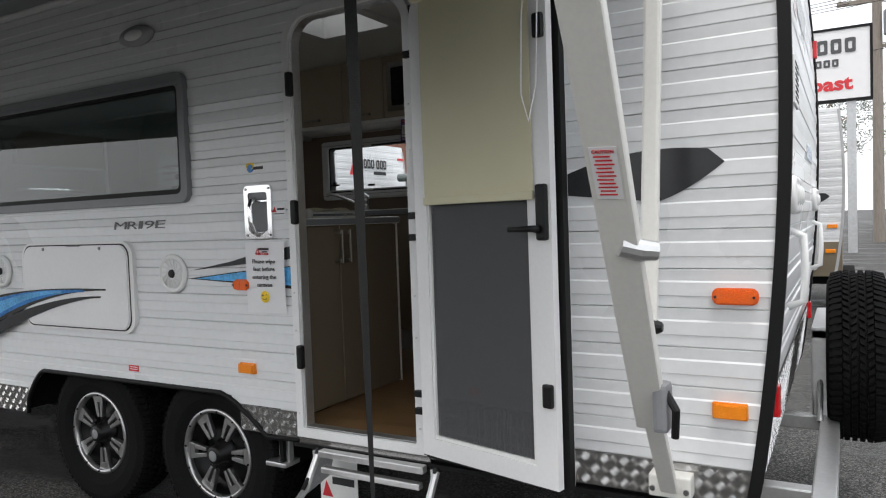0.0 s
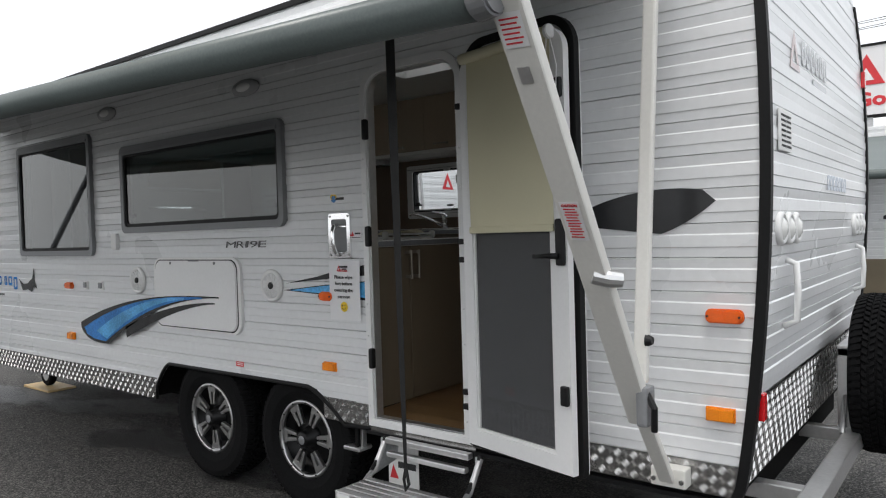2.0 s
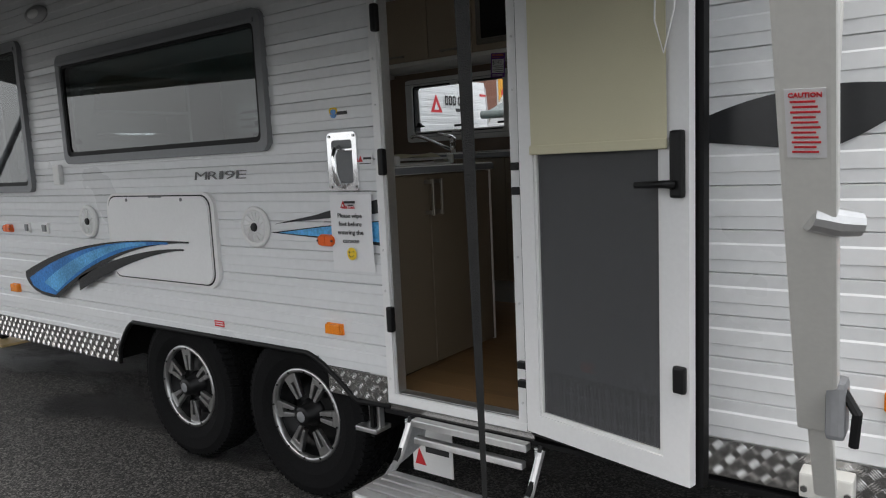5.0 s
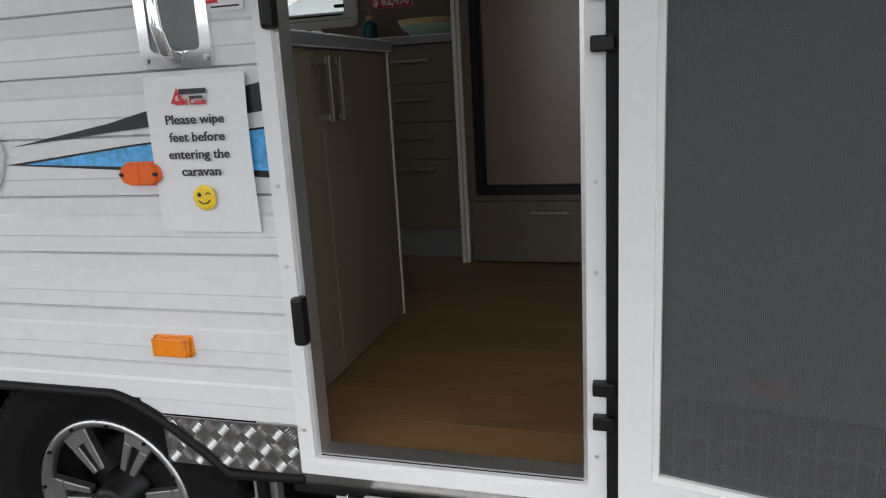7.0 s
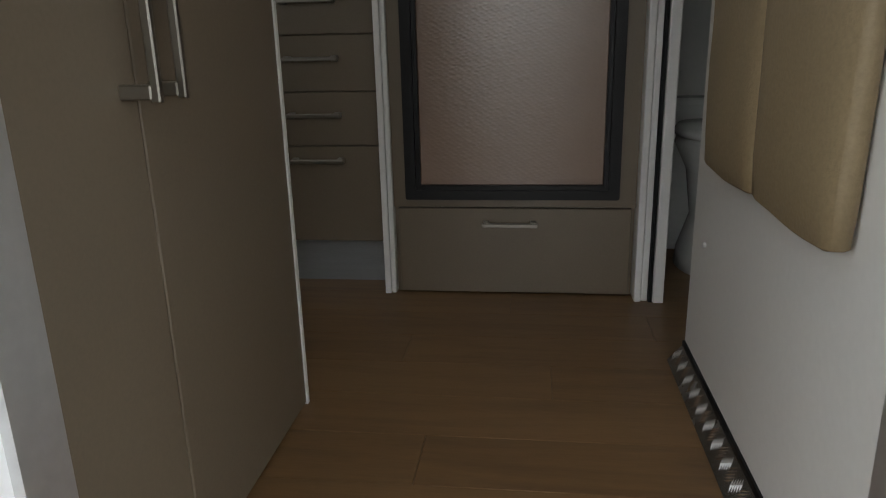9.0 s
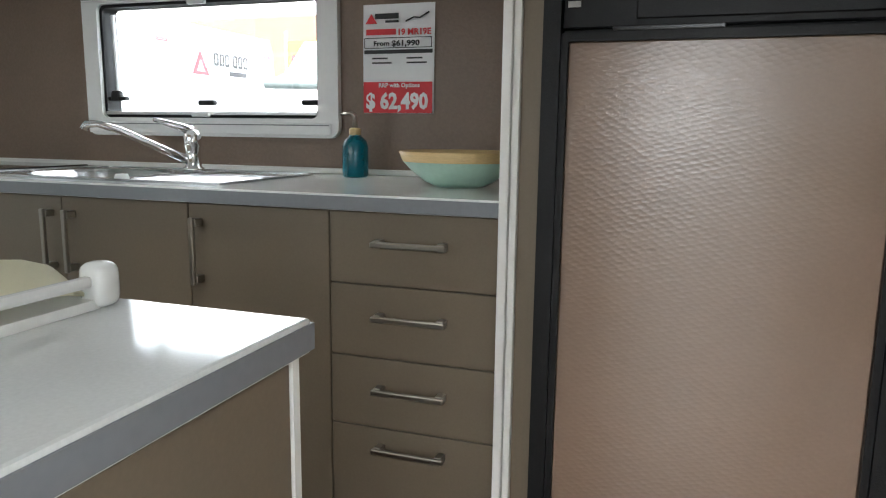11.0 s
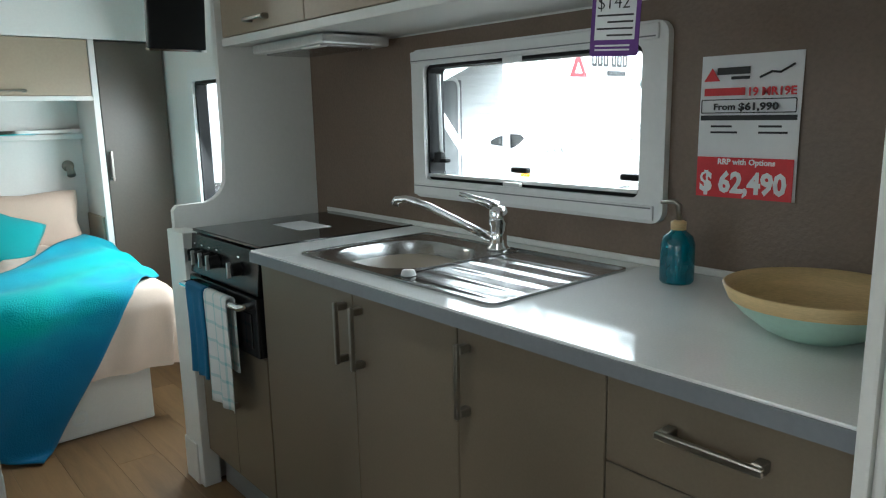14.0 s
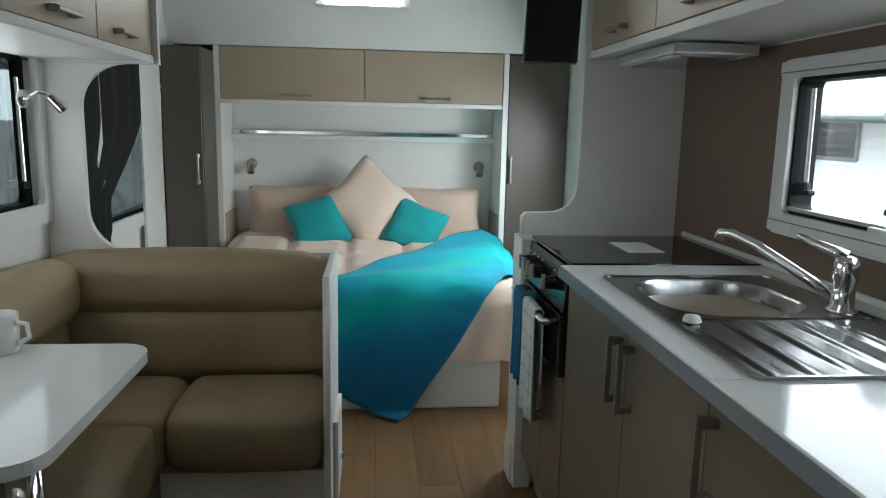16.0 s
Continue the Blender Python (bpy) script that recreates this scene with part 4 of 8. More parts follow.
for zz in (0.690, 0.752, 1.31, 1.386, 1.95):
    part("hinge", box(0.570, 0.606, -0.034, -0.0145, zz - 0.012, zz + 0.012, 0.003), M["black"], df)
for zz in (0.62, 0.95, 1.10, 1.62, 1.78):
    for xx in (0.015, 0.576):
        part("screw", cyl((xx, -0.017, zz), (xx, -0.013, zz), 0.004, seg=8), M["alu"], df)

# ---- doors: the outer leaf folded back with the fly-screen leaf on it
def screen_material():
    m = bpy.data.materials.new("fly_screen_mesh")
    m.use_nodes = True
    nt = m.node_tree
    b = nt.nodes["Principled BSDF"]
    b.inputs["Base Color"].default_value = (0.084, 0.085, 0.090, 1)
    b.inputs["Roughness"].default_value = 0.6
    tc = nt.nodes.new("ShaderNodeTexCoord")
    w1n, w2n = nt.nodes.new("ShaderNodeTexWave"), nt.nodes.new("ShaderNodeTexWave")
    w1n.bands_direction, w2n.bands_direction = "X", "Z"
    for w in (w1n, w2n):
        w.inputs["Scale"].default_value = 110
        nt.links.new(tc.outputs["Object"], w.inputs["Vector"])
    mn = nt.nodes.new("ShaderNodeMath")
    mn.operation = "MAXIMUM"
    nt.links.new(w1n.outputs[1], mn.inputs[0])
    nt.links.new(w2n.outputs[1], mn.inputs[1])
    mr2 = nt.nodes.new("ShaderNodeMapRange")
    mr2.inputs["From Min"].default_value, mr2.inputs["From Max"].default_value = 0.5, 0.85
    mr2.inputs["To Min"].default_value, mr2.inputs["To Max"].default_value = 0.30, 1.0
    nt.links.new(mn.outputs[0], mr2.inputs[0])
    nt.links.new(mr2.outputs[0], b.inputs["Alpha"])
    return m


M["mesh"] = screen_material()
M["door_grey"] = mat("grey_door_lining", (0.20, 0.21, 0.22), 0.4, var=0.05)
DW = 0.570
sd = tagged(thing("screen_door", "open white fly-screen door with a cream roller blind", "door"))
sd.matrix_basis = pose(0.620, -0.026, 0.548, 0, 0, -14.2)
part("frame", ring(clampz(rrect(0, DW, -0.1, 1.60, 0.09, 8), 0.0), clampz(rrect(0.055, DW - 0.078, -0.1, 1.54, 0.05, 8), 0.062), -0.028, 0.0), M["frame_white"], sd)
part("inner_bead", ring(clampz(rrect(0.055, DW - 0.078, -0.1, 1.54, 0.05, 8), 0.062), clampz(rrect(0.065, DW - 0.090, -0.1, 1.53, 0.045, 8), 0.074), -0.022, -0.004), M["plastic_white"], sd)
part("screen", box(0.058, DW - 0.084, -0.014, -0.0135, 0.066, 1.535), M["mesh"], sd, "dark grey fly mesh")
part("blind", grid(6, 10, lambda u, v: (0.058 + u * (DW - 0.114), -0.036 - 0.003 * math.sin(v * 3), 0.890 + v * 0.70), thick=0.0015), M["blind"], sd, "cream roller blind drawn half down")
part("blind_hem", box(0.056, DW - 0.054, -0.044, -0.034, 0.870, 0.897, 0.004), M["blind"], sd)
part("blind_tube", cyl((0.035, -0.045, 1.575), (DW - 0.06, -0.045, 1.575), 0.022, seg=18, bev=0.003), M["blind"], sd, smooth=True)
part("chain_wheel", cyl((DW - 0.058, -0.045, 1.575), (DW - 0.040, -0.045, 1.575), 0.026, seg=18, bev=0.003), M["plastic_white"], sd)
part("chain", tube([(DW - 0.05, -0.055, 1.56), (DW - 0.066, -0.057, 1.40), (DW - 0.075, -0.057, 1.18), (DW - 0.05, -0.057, 1.10), (DW - 0.022, -0.055, 1.20), (DW - 0.012, -0.05, 1.45), (DW - 0.045, -0.05, 1.57)], 0.0022, 6), M["plastic_white"], sd, "beaded blind chain")
lockp = part("latch_plate", box(DW - 0.044, DW - 0.008, -0.048, -0.026, 0.748, 0.915, 0.008), M["black"], sd, "black latch")
part("lever", tube([(DW - 0.030, -0.050, 0.782), (DW - 0.045, -0.070, 0.784), (DW - 0.125, -0.072, 0.782)], [0.012, 0.010, 0.008], 10), M["black"], sd, smooth=True)
for zz in (0.285, 1.375):
    part("catch", box(DW - 0.040, DW - 0.006, -0.046, -0.026, zz - 0.036, zz + 0.036, 0.008), M["black"], sd)
od = tagged(thing("outer_door", "open white caravan door with a black seal", "door"))
od.matrix_basis = pose(0.626, -0.024, 0.538, 0, 0, -11.2)
part("leaf", prism(clampz(rrect(0, 0.572, -0.1, 1.655, 0.12, 8), 0.0), 0.0, 0.024, 0.003), M["frame_white"], od)
part("seal", ring(clampz(rrect(-0.002, 0.580, -0.1, 1.662, 0.125, 8), -0.004), clampz(rrect(0.022, 0.550, -0.1, 1.635, 0.105, 8), 0.022), -0.022, 0.006), M["gasket"], od, "black rubber seal")
part("lining", box(0.03, 0.54, -0.006, -0.001, 0.03, 1.60), M["door_grey"], od, "grey inner lining")
for k in range(4):
    part("warning_line", box(0.185 + 0.004 * (k % 2), 0.240 - 0.006 * (k % 3), -0.0072, -0.0062, 0.262 - k * 0.008, 0.2665 - k * 0.008), M["ink_red"], od, "line of small red writing")
part("vent", prism(rrect(0.062, 0.51, 0.03, 0.215, 0.03), -0.012, -0.0062), M["gasket"], od, "dark slatted vent")
for k in range(17):
    part("vent_slat", box(0.078 + k * 0.0255, 0.0815 + k * 0.0255, -0.0165, -0.0122, 0.05, 0.200), M["door_grey"], od)
for zz in (0.10, 0.158):
    part("vent_bar", box(0.066, 0.504, -0.0160, -0.0125, zz, zz + 0.004), M["door_grey"], od)

# ---- awning: roller, fabric, arms, strap
RA, RB = Vector((1.50, -1.20, 1.911)), Vector((-4.90, -1.20, 2.150))
aw = thing("awning", "dark green caravan awning partly rolled out", "awning")
part("roller", cyl(RA, RB, 0.048, seg=28, bev=0.004), M["canvas"], aw, smooth=True)
part("end_cap", cyl(RA + Vector((0.05, 0, 0)), RA, 0.046, 0.052, seg=24, bev=0.006), M["grey"], aw)
part("fabric", grid(12, 6, lambda u, v: (RA.x - 0.06 + (RB.x - RA.x) * u, -1.20 + 1.17 * v, (RA.z + (RB.z - RA.z) * u) + 0.044 + (2.50 - RA.z - (RB.z - RA.z) * u - 0.044) * v - 0.02 * math.sin(math.pi * v)), thick=0.002), M["canvas"], aw, "dark green awning fabric")
part("wall_rail", box(-4.4, 1.45, -0.03, 0.0, 2.485, 2.525, 0.006), M["frame_white"], aw, "white awning rail on the wall")


def flat_arm(name, p0, p1, w, d, material, label=""):
    """A rounded box section between two points, its width lying along x."""
    p0, p1 = Vector(p0), Vector(p1)
    bm = box(-w / 2, w / 2, -d / 2, d / 2, 0, (p1 - p0).length, 0.008)
    z = (p1 - p0).normalized()
    x = (Vector((1, 0, 0)) - z * z.x).normalized()
    m = Matrix((x, z.cross(x), z)).transposed().to_4x4()
    return part(name, moved(bm, Matrix.Translation(p0) @ m), material, aw, label)


M["arm"] = mat("cream_white_powdercoat", (0.74, 0.73, 0.69), 0.35, var=0.03, scale=3)
flat_arm("arm_lower", (1.462, -0.085, 0.565), (1.484, -0.42, 0.955), 0.050, 0.028, M["arm"], "cream white folding arm")
flat_arm("arm_upper", (1.474, -0.315, 0.820), (1.557, -1.19, 1.945), 0.078, 0.040, M["arm"], "cream white folding arm")
foot = part("arm_foot", box(1.400, 1.520, -0.075, -0.012, 0.535, 0.60, 0.006), M["arm"], aw)
for xx in (1.412, 1.508):
    part("bolt", cyl((xx, -0.082, 0.56), (xx, -0.074, 0.56), 0.009, seg=6), M["steel"], foot)
part("arm_latch", box(1.500, 1.537, -0.43, -0.36, 0.83, 0.95, 0.012), M["grey"], aw, "grey arm latch with a black lever")
part("latch_lever", tube([(1.53, -0.41, 0.93), (1.556, -0.42, 0.89), (1.55, -0.41, 0.82)], 0.010, 8), M["black"], aw)
part("arm_joint", tube([(1.51, -0.71, 1.30), (1.545, -0.688, 1.290), (1.575, -0.668, 1.286)], [0.022, 0.024, 0.02], 12), M["alu"], aw, "aluminium cross joint")
flat_arm("upright", (1.455, -0.275, 0.93), (1.479, -0.135, 2.49), 0.046, 0.028, M["arm"], "cream white upright arm")
part("upright_clip", cyl((1.474, -0.265, 1.065), (1.494, -0.265, 1.065), 0.022, 0.012, seg=12), M["black"], aw)
AM = Matrix.Translation((1.521, -0.812, 1.457)) @ Matrix.Rotation(radians(37.9), 4, "X") @ Matrix.Rotation(radians(3.3), 4, "Y")
CM = AM @ Matrix.Translation((-0.027, -0.0225, 0)) @ UP_Y
part("caution_label", moved(box(-0.026, 0.026, -0.0212, -0.0202, -0.062, 0.058), AM), M["paper"], aw, "white caution label with red writing")
lettering("caution_word", "CAUTION", 0.0105, CM @ Matrix.Translation((0.006, 0.045, 0)), M["ink_red"], aw, 0.042, bold=0.0003)
for k in range(11):
    part("caution_line", moved(box(0.008 + 0.003 * (k % 2), 0.040 + 0.006 * ((k * 7) % 3) / 2, 0.036 - 0.0088 * k, 0.0392 - 0.0088 * k, -0.0004, 0.0004), CM), M["ink_red"], aw)
TM = AM @ Matrix.Translation((0, 0, 0.50))
part("upper_label", moved(box(-0.03, 0.03, -0.0212, -0.0202, -0.03, 0.05), TM), M["paper"], aw, "white label with red writing")
for k in range(6):
    part("label_line", moved(box(-0.024, 0.022 - 0.006 * (k % 2), -0.0216, -0.0213, 0.034 - 0.011 * k, 0.038 - 0.011 * k), TM), M["ink_red"], aw)
part("arm_plate", moved(box(-0.018, 0.012, -0.0225, -0.0202, -0.115, -0.075, 0.001), TM), M["alu"], aw, "small aluminium plate")
flat_arm("front_upright", (-4.68, -0.25, 0.78), (-4.17, -0.14, 2.48), 0.046, 0.028, M["grey"], "grey upright arm at the front")
flat_arm("front_arm", (-4.33, -0.07, 0.56), (-4.90, -1.12, 2.12), 0.06, 0.035, M["grey"], "grey folding arm at the front")
st = thing("pull_strap", "black webbing strap hanging from the awning roller", "strap")
part("webbing", grid(1, 30, lambda u, v: (0.990 + 0.012 * v + 0.028 * (1 - 0.85 * max(0.0, v - 0.25)) * (u - 0.5) * math.cos(0.3 + 1.1 * max(0.0, v - 0.6) / 0.4), -0.90 + 0.028 * (1 - 0.85 * max(0.0, v - 0.25)) * (u - 0.5) * math.sin(0.3 + 1.1 * max(0.0, v - 0.6) / 0.4), 2.105 - 1.36 * v), thick=0.0015), M["strap"], st)
part("loop", tube([(1.002, -0.90, 0.75), (0.992, -0.898, 0.715), (1.000, -0.90, 0.685), (1.012, -0.90, 0.705), (1.003, -0.90, 0.75)], 0.005, 6), M["strap"], st)

# ---- folding step under the door
stp = thing("folding_step", "aluminium folding step pulled out under the door", "step")
for k, yy in enumerate((-0.315, -0.275, -0.235, -0.195, -0.155)):
    part("tread_slat", box(0.115, 0.635, yy - 0.016, yy + 0.016, 0.318, 0.336, 0.004), M["alu"], stp)
part("tread_edge", box(0.105, 0.645, -0.345, -0.330, 0.300, 0.338, 0.005), M["alu"], stp)
part("brand_bar", box(0.118, 0.19, -0.3475, -0.345, 0.308, 0.330), M["paper"], stp)
for xx in (0.108, 0.642):
    part("side_arm", tube([(xx, -0.33, 0.320), (xx, -0.17, 0.318), (xx, -0.10, 0.36), (xx, -0.02, 0.475)], 0.014, 8), M["alu"], stp)
    part("link", tube([(xx, -0.02, 0.49), (xx, -0.05, 0.42), (xx, -0.12, 0.36)], 0.010, 8), M["black"], stp)
    part("spring", tube([(xx - 0.012, -0.03 - 0.0, 0.485 - 0.004 * i) for i in range(12)], [0.008 if i % 2 else 0.005 for i in range(12)], 8), M["galv"], stp)
part("upper_bar", box(0.135, 0.605, -0.055, -0.020, 0.470, 0.497, 0.005), M["alu"], stp)
part("lower_bar", box(0.160, 0.60, -0.075, -0.045, 0.418, 0.442, 0.005), M["alu"], stp)
part("side_plate", prism([(-0.02, 0.49), (0.10, 0.49), (0.06, 0.36), (-0.10, 0.33)], 0.095, 0.099, axis="x"), M["galv"], stp)
mud = thing("mud_flap", "black mud flap with a pale printed mark", "mud flap")
part("flap", box(0.01, 0.20, 0.10, 0.106, 0.22, 0.50, 0.004), M["plastic_white"], mud)
part("mark", prism([(0.022, 0.25), (0.075, 0.25), (0.043, 0.315)], 0.098, 0.0995), M["ink_red"], mud)
part("bar", box(0.075, 0.185, 0.098, 0.0995, 0.305, 0.335), M["ink"], mud)
leg = thing("stabiliser_leg", "aluminium stabiliser bracket under the body", "bracket")
part("post", box(-0.145, -0.09, 0.03, 0.06, 0.39, 0.51, 0.004), M["alu"], leg)
part("foot", box(-0.195, -0.085, 0.0, 0.09, 0.375, 0.395, 0.005), M["alu"], leg)

# ---- rear: rack, handles, lights, vent
rk = thing("rear_rack", "aluminium spare wheel rack on the rear bumper", "rack")
for yy in (0.30, 1.20):
    part("bumper_arm", box(1.50, 1.83, yy - 0.03, yy + 0.03, 0.43, 0.49, 0.006), M["alu"], rk)
part("bumper", box(1.815, 1.885, -0.02, 2.15, 0.43, 0.505, 0.006), M["alu"], rk)
part("post", box(1.785, 1.845, 1.15, 1.21, 0.50, 0.86, 0.005), M["alu"], rk)
part("post", box(1.785, 1.845, 1.75, 1.81, 0.50, 0.86, 0.005), M["alu"], rk)
part("rail", box(1.785, 1.86, 1.15, 1.81, 0.82, 0.87, 0.005), M["alu"], rk)
part("brace", tube([(1.815, 1.05, 0.50), (1.815, 1.17, 0.66)], 0.012, 8), M["alu"], rk)
part("wheel_plate", box(1.86, 1.90, 1.26, 1.46, 0.66, 0.90, 0.004), M["alu"], rk)
for yy in (0.28, 1.86):
    g = thing("grab_rail", "white grab handle on the rear wall", "grab rail", (side_end(1.15, True), yy, 1.18), "handles on the rear")
    part("bar", tube([(0.0, 0, 0.12), (0.045, 0, 0.10), (0.05, 0, 0.0), (0.045, 0, -0.10), (0.0, 0, -0.12)], 0.012, 8), M["plastic_white"], g, smooth=True)
for y0 in (0.15, 1.74):
    for k in range(3):
        tl = thing("tail_lamp", "round clear tail lamp in a white bezel", "lamp", (side_end(1.40, True) + 0.002, y0 + 0.115 * k, 1.405), "tail lamps on the rear")
        part("bezel", moved(lathe([(0.0, 0.0), (0.056, 0.0), (0.058, 0.012), (0.046, 0.022), (0.040, 0.014)], 24), Matrix.Rotation(radians(90), 4, "Y")), M["plastic_white"], tl, smooth=True)
        part("lens", moved(lathe([(0.0, 0.03), (0.02, 0.028), (0.040, 0.016)], 20), Matrix.Rotation(radians(90), 4, "Y")), M["porcelain"], tl, smooth=True)
vn = thing("rear_vent", "white louvred vent on the rear wall", "vent", (side_end(1.73, True) + 0.006, 0.20, 1.735))
part("plate", box(0, 0.008, -0.085, 0.085, -0.07, 0.07, 0.003), M["plastic_white"], vn)
for k in range(7):
    for y0 in (-0.068, 0.006):
        part("slat", box(0.006, 0.0095, y0, y0 + 0.062, -0.056 + 0.017 * k, -0.049 + 0.017 * k), M["gasket"], vn)
for yy, zz in ((0.05, 0.82), (YO - 0.08, 0.82), (YO - 0.05, 2.2)):
    rr = thing("rear_reflector", "small red rear reflector", "reflector", (side_end(zz, True) + 0.006, yy, zz), "rear reflectors")
    part("lens", box(0, 0.02, -0.022, 0.022, -0.045, 0.045, 0.005), M["redlens"], rr)

# emblem colours are mixed pale to stand for glare washing them out
M["pale_red"] = mat("glare_paled_red_film", (0.68, 0.56, 0.56), 0.25)
M["pale_grey"] = mat("glare_paled_grey_film", (0.60, 0.61, 0.63), 0.25)
M["pale_blue"] = mat("glare_paled_blue_film", (0.54, 0.60, 0.70), 0.25)
em = thing("rear_emblem", "glare-paled red and grey emblem and strokes on the rear wall", "decal")
XE = side_end(2.02, True) + 0.0062
part("triangle", ring([(0.34, 1.98), (0.50, 1.98), (0.41, 2.12)], [(0.38, 2.0), (0.455, 2.0), (0.41, 2.07)], XE, XE + 0.001, axis="x"), M["pale_red"], em)
for k in range(6):
    part("stroke", ring(rrect(0.54 + 0.085 * k, 0.605 + 0.085 * k, 2.02, 2.11, 0.016), rrect(0.558 + 0.085 * k, 0.587 + 0.085 * k, 2.04, 2.09, 0.008), XE, XE + 0.001, axis="x"), M["pale_grey"], em)
part("subline", box(XE, XE + 0.001, 0.74, 1.02, 1.97, 1.995), M["pale_grey"], em)
XE2 = side_end(1.58, True) + 0.0062
for k in range(7):
    part("blue_stroke", ring(rrect(1.00 + 0.07 * k, 1.055 + 0.07 * k, 1.56, 1.625, 0.012), rrect(1.015 + 0.07 * k, 1.04 + 0.07 * k, 1.574, 1.611, 0.006), XE2, XE2 + 0.001, axis="x"), M["pale_blue"], em)

# ---------------------------------------------------------------- inside: floor, kitchen
def wood(name, c1, c2, rough=0.38):
    """Vinyl plank: streaky grain along x, each piece its own tone."""
    m = bpy.data.materials.new(name)
    m.use_nodes = True
    nt = m.node_tree
    b = nt.nodes["Principled BSDF"]
    tc = nt.nodes.new("ShaderNodeTexCoord")
    oi = nt.nodes.new("ShaderNodeObjectInfo")
    mp = nt.nodes.new("ShaderNodeMapping")
    mp.inputs["Scale"].default_value = (1.0, 9.0, 1.0)
    off = nt.nodes.new("ShaderNodeVectorMath")
    off.operation = "ADD"
    sc = nt.nodes.new("ShaderNodeMath")
    sc.operation = "MULTIPLY"
    sc.inputs[1].default_value = 37.0
    nt.links.new(oi.outputs["Random"], sc.inputs[0])
    nt.links.new(tc.outputs["Object"], off.inputs[0])
    nt.links.new(sc.outputs[0], off.inputs[1])
    nt.links.new(off.outputs[0], mp.inputs[0])
    n1 = nt.nodes.new("ShaderNodeTexNoise")
    n1.inputs["Scale"].default_value, n1.inputs["Detail"].default_value, n1.inputs["Distortion"].default_value = 2.2, 8, 0.8
    nt.links.new(mp.outputs[0], n1.inputs["Vector"])
    n2 = nt.nodes.new("ShaderNodeTexNoise")
    n2.inputs["Scale"].default_value, n2.inputs["Detail"].default_value = 26, 4
    nt.links.new(mp.outputs[0], n2.inputs["Vector"])
    ad = nt.nodes.new("ShaderNodeMath")
    ad.operation = "MULTIPLY_ADD"
    ad.inputs[1].default_value = 0.35
    nt.links.new(n2.outputs[0], ad.inputs[0])
    nt.links.new(n1.outputs[0], ad.inputs[2])
    tone = nt.nodes.new("ShaderNodeMath")
    tone.operation = "MULTIPLY_ADD"
    tone.inputs[1].default_value = 0.30
    nt.links.new(oi.outputs["Random"], tone.inputs[0])
    nt.links.new(ad.outputs[0], tone.inputs[2])
    rp = nt.nodes.new("ShaderNodeValToRGB")
    rp.color_ramp.elements[0].position, rp.color_ramp.elements[1].position = 0.45, 1.05
    rp.color_ramp.elements[0].color, rp.color_ramp.elements[1].color = (*c1, 1), (*c2, 1)
    nt.links.new(tone.outputs[0], rp.inputs[0])
    nt.links.new(rp.outputs[0], b.inputs["Base Color"])
    b.inputs["Roughness"].default_value = rough
    bp = nt.nodes.new("ShaderNodeBump")
    bp.inputs["Strength"].default_value, bp.inputs["Distance"].default_value = 0.12, 0.002
    nt.links.new(n2.outputs[0], bp.inputs["Height"])
    nt.links.new(bp.outputs[0], b.inputs["Normal"])
    return m


M["plank"] = wood("oak_vinyl_plank", (0.142, 0.080, 0.035), (0.238, 0.138, 0.060))
def woven_panel():
    """Brown laminate pressed with slanting dashes, like a coarse weave."""
    m = mat("brown_woven_fridge_panel", (0.26, 0.172, 0.120), 0.24, spec=0.9, var=0.03, scale=8, bscale=200)
    nt = m.node_tree
    b = nt.nodes["Principled BSDF"]
    tc = nt.nodes.new("ShaderNodeTexCoord")
    mp = nt.nodes.new("ShaderNodeMapping")
    mp.inputs["Rotation"].default_value = (0, radians(32), 0)
    mp.inputs["Scale"].default_value = (62, 1, 150)
    nt.links.new(tc.outputs["Object"], mp.inputs[0])
    vo = nt.nodes.new("ShaderNodeTexVoronoi")
    vo.inputs["Scale"].default_value = 1.0
    vo.inputs["Randomness"].default_value = 0.35
    nt.links.new(mp.outputs[0], vo.inputs["Vector"])
    bp = nt.nodes.new("ShaderNodeBump")
    bp.inputs["Strength"].default_value, bp.inputs["Distance"].default_value = 0.34, 0.0015
    nt.links.new(vo.outputs["Distance"], bp.inputs["Height"])
    nt.links.new(bp.outputs[0], b.inputs["Normal"])
    return m


M["fridge_panel"] = woven_panel()
M["black_glass"] = mat("black_ceramic_glass", (0.012, 0.012, 0.013), 0.06, var=0.1)
M["enamel"] = mat("black_oven_enamel", (0.012, 0.012, 0.013), 0.22, var=0.1)
M["bottle"] = mat("teal_glass_bottle", (0.01, 0.24, 0.33), 0.06, trans=0.55, var=0.05)
M["bamboo"] = mat("bamboo", (0.62, 0.45, 0.22), 0.45, var=0.14, scale=4, stretch=(1, 1, 14))
M["mint"] = mat("mint_lacquer", (0.46, 0.66, 0.56), 0.35, var=0.04)
M["lamp_glow"] = glow("lamp_diffuser", (1.0, 0.97, 0.92), 3.5)


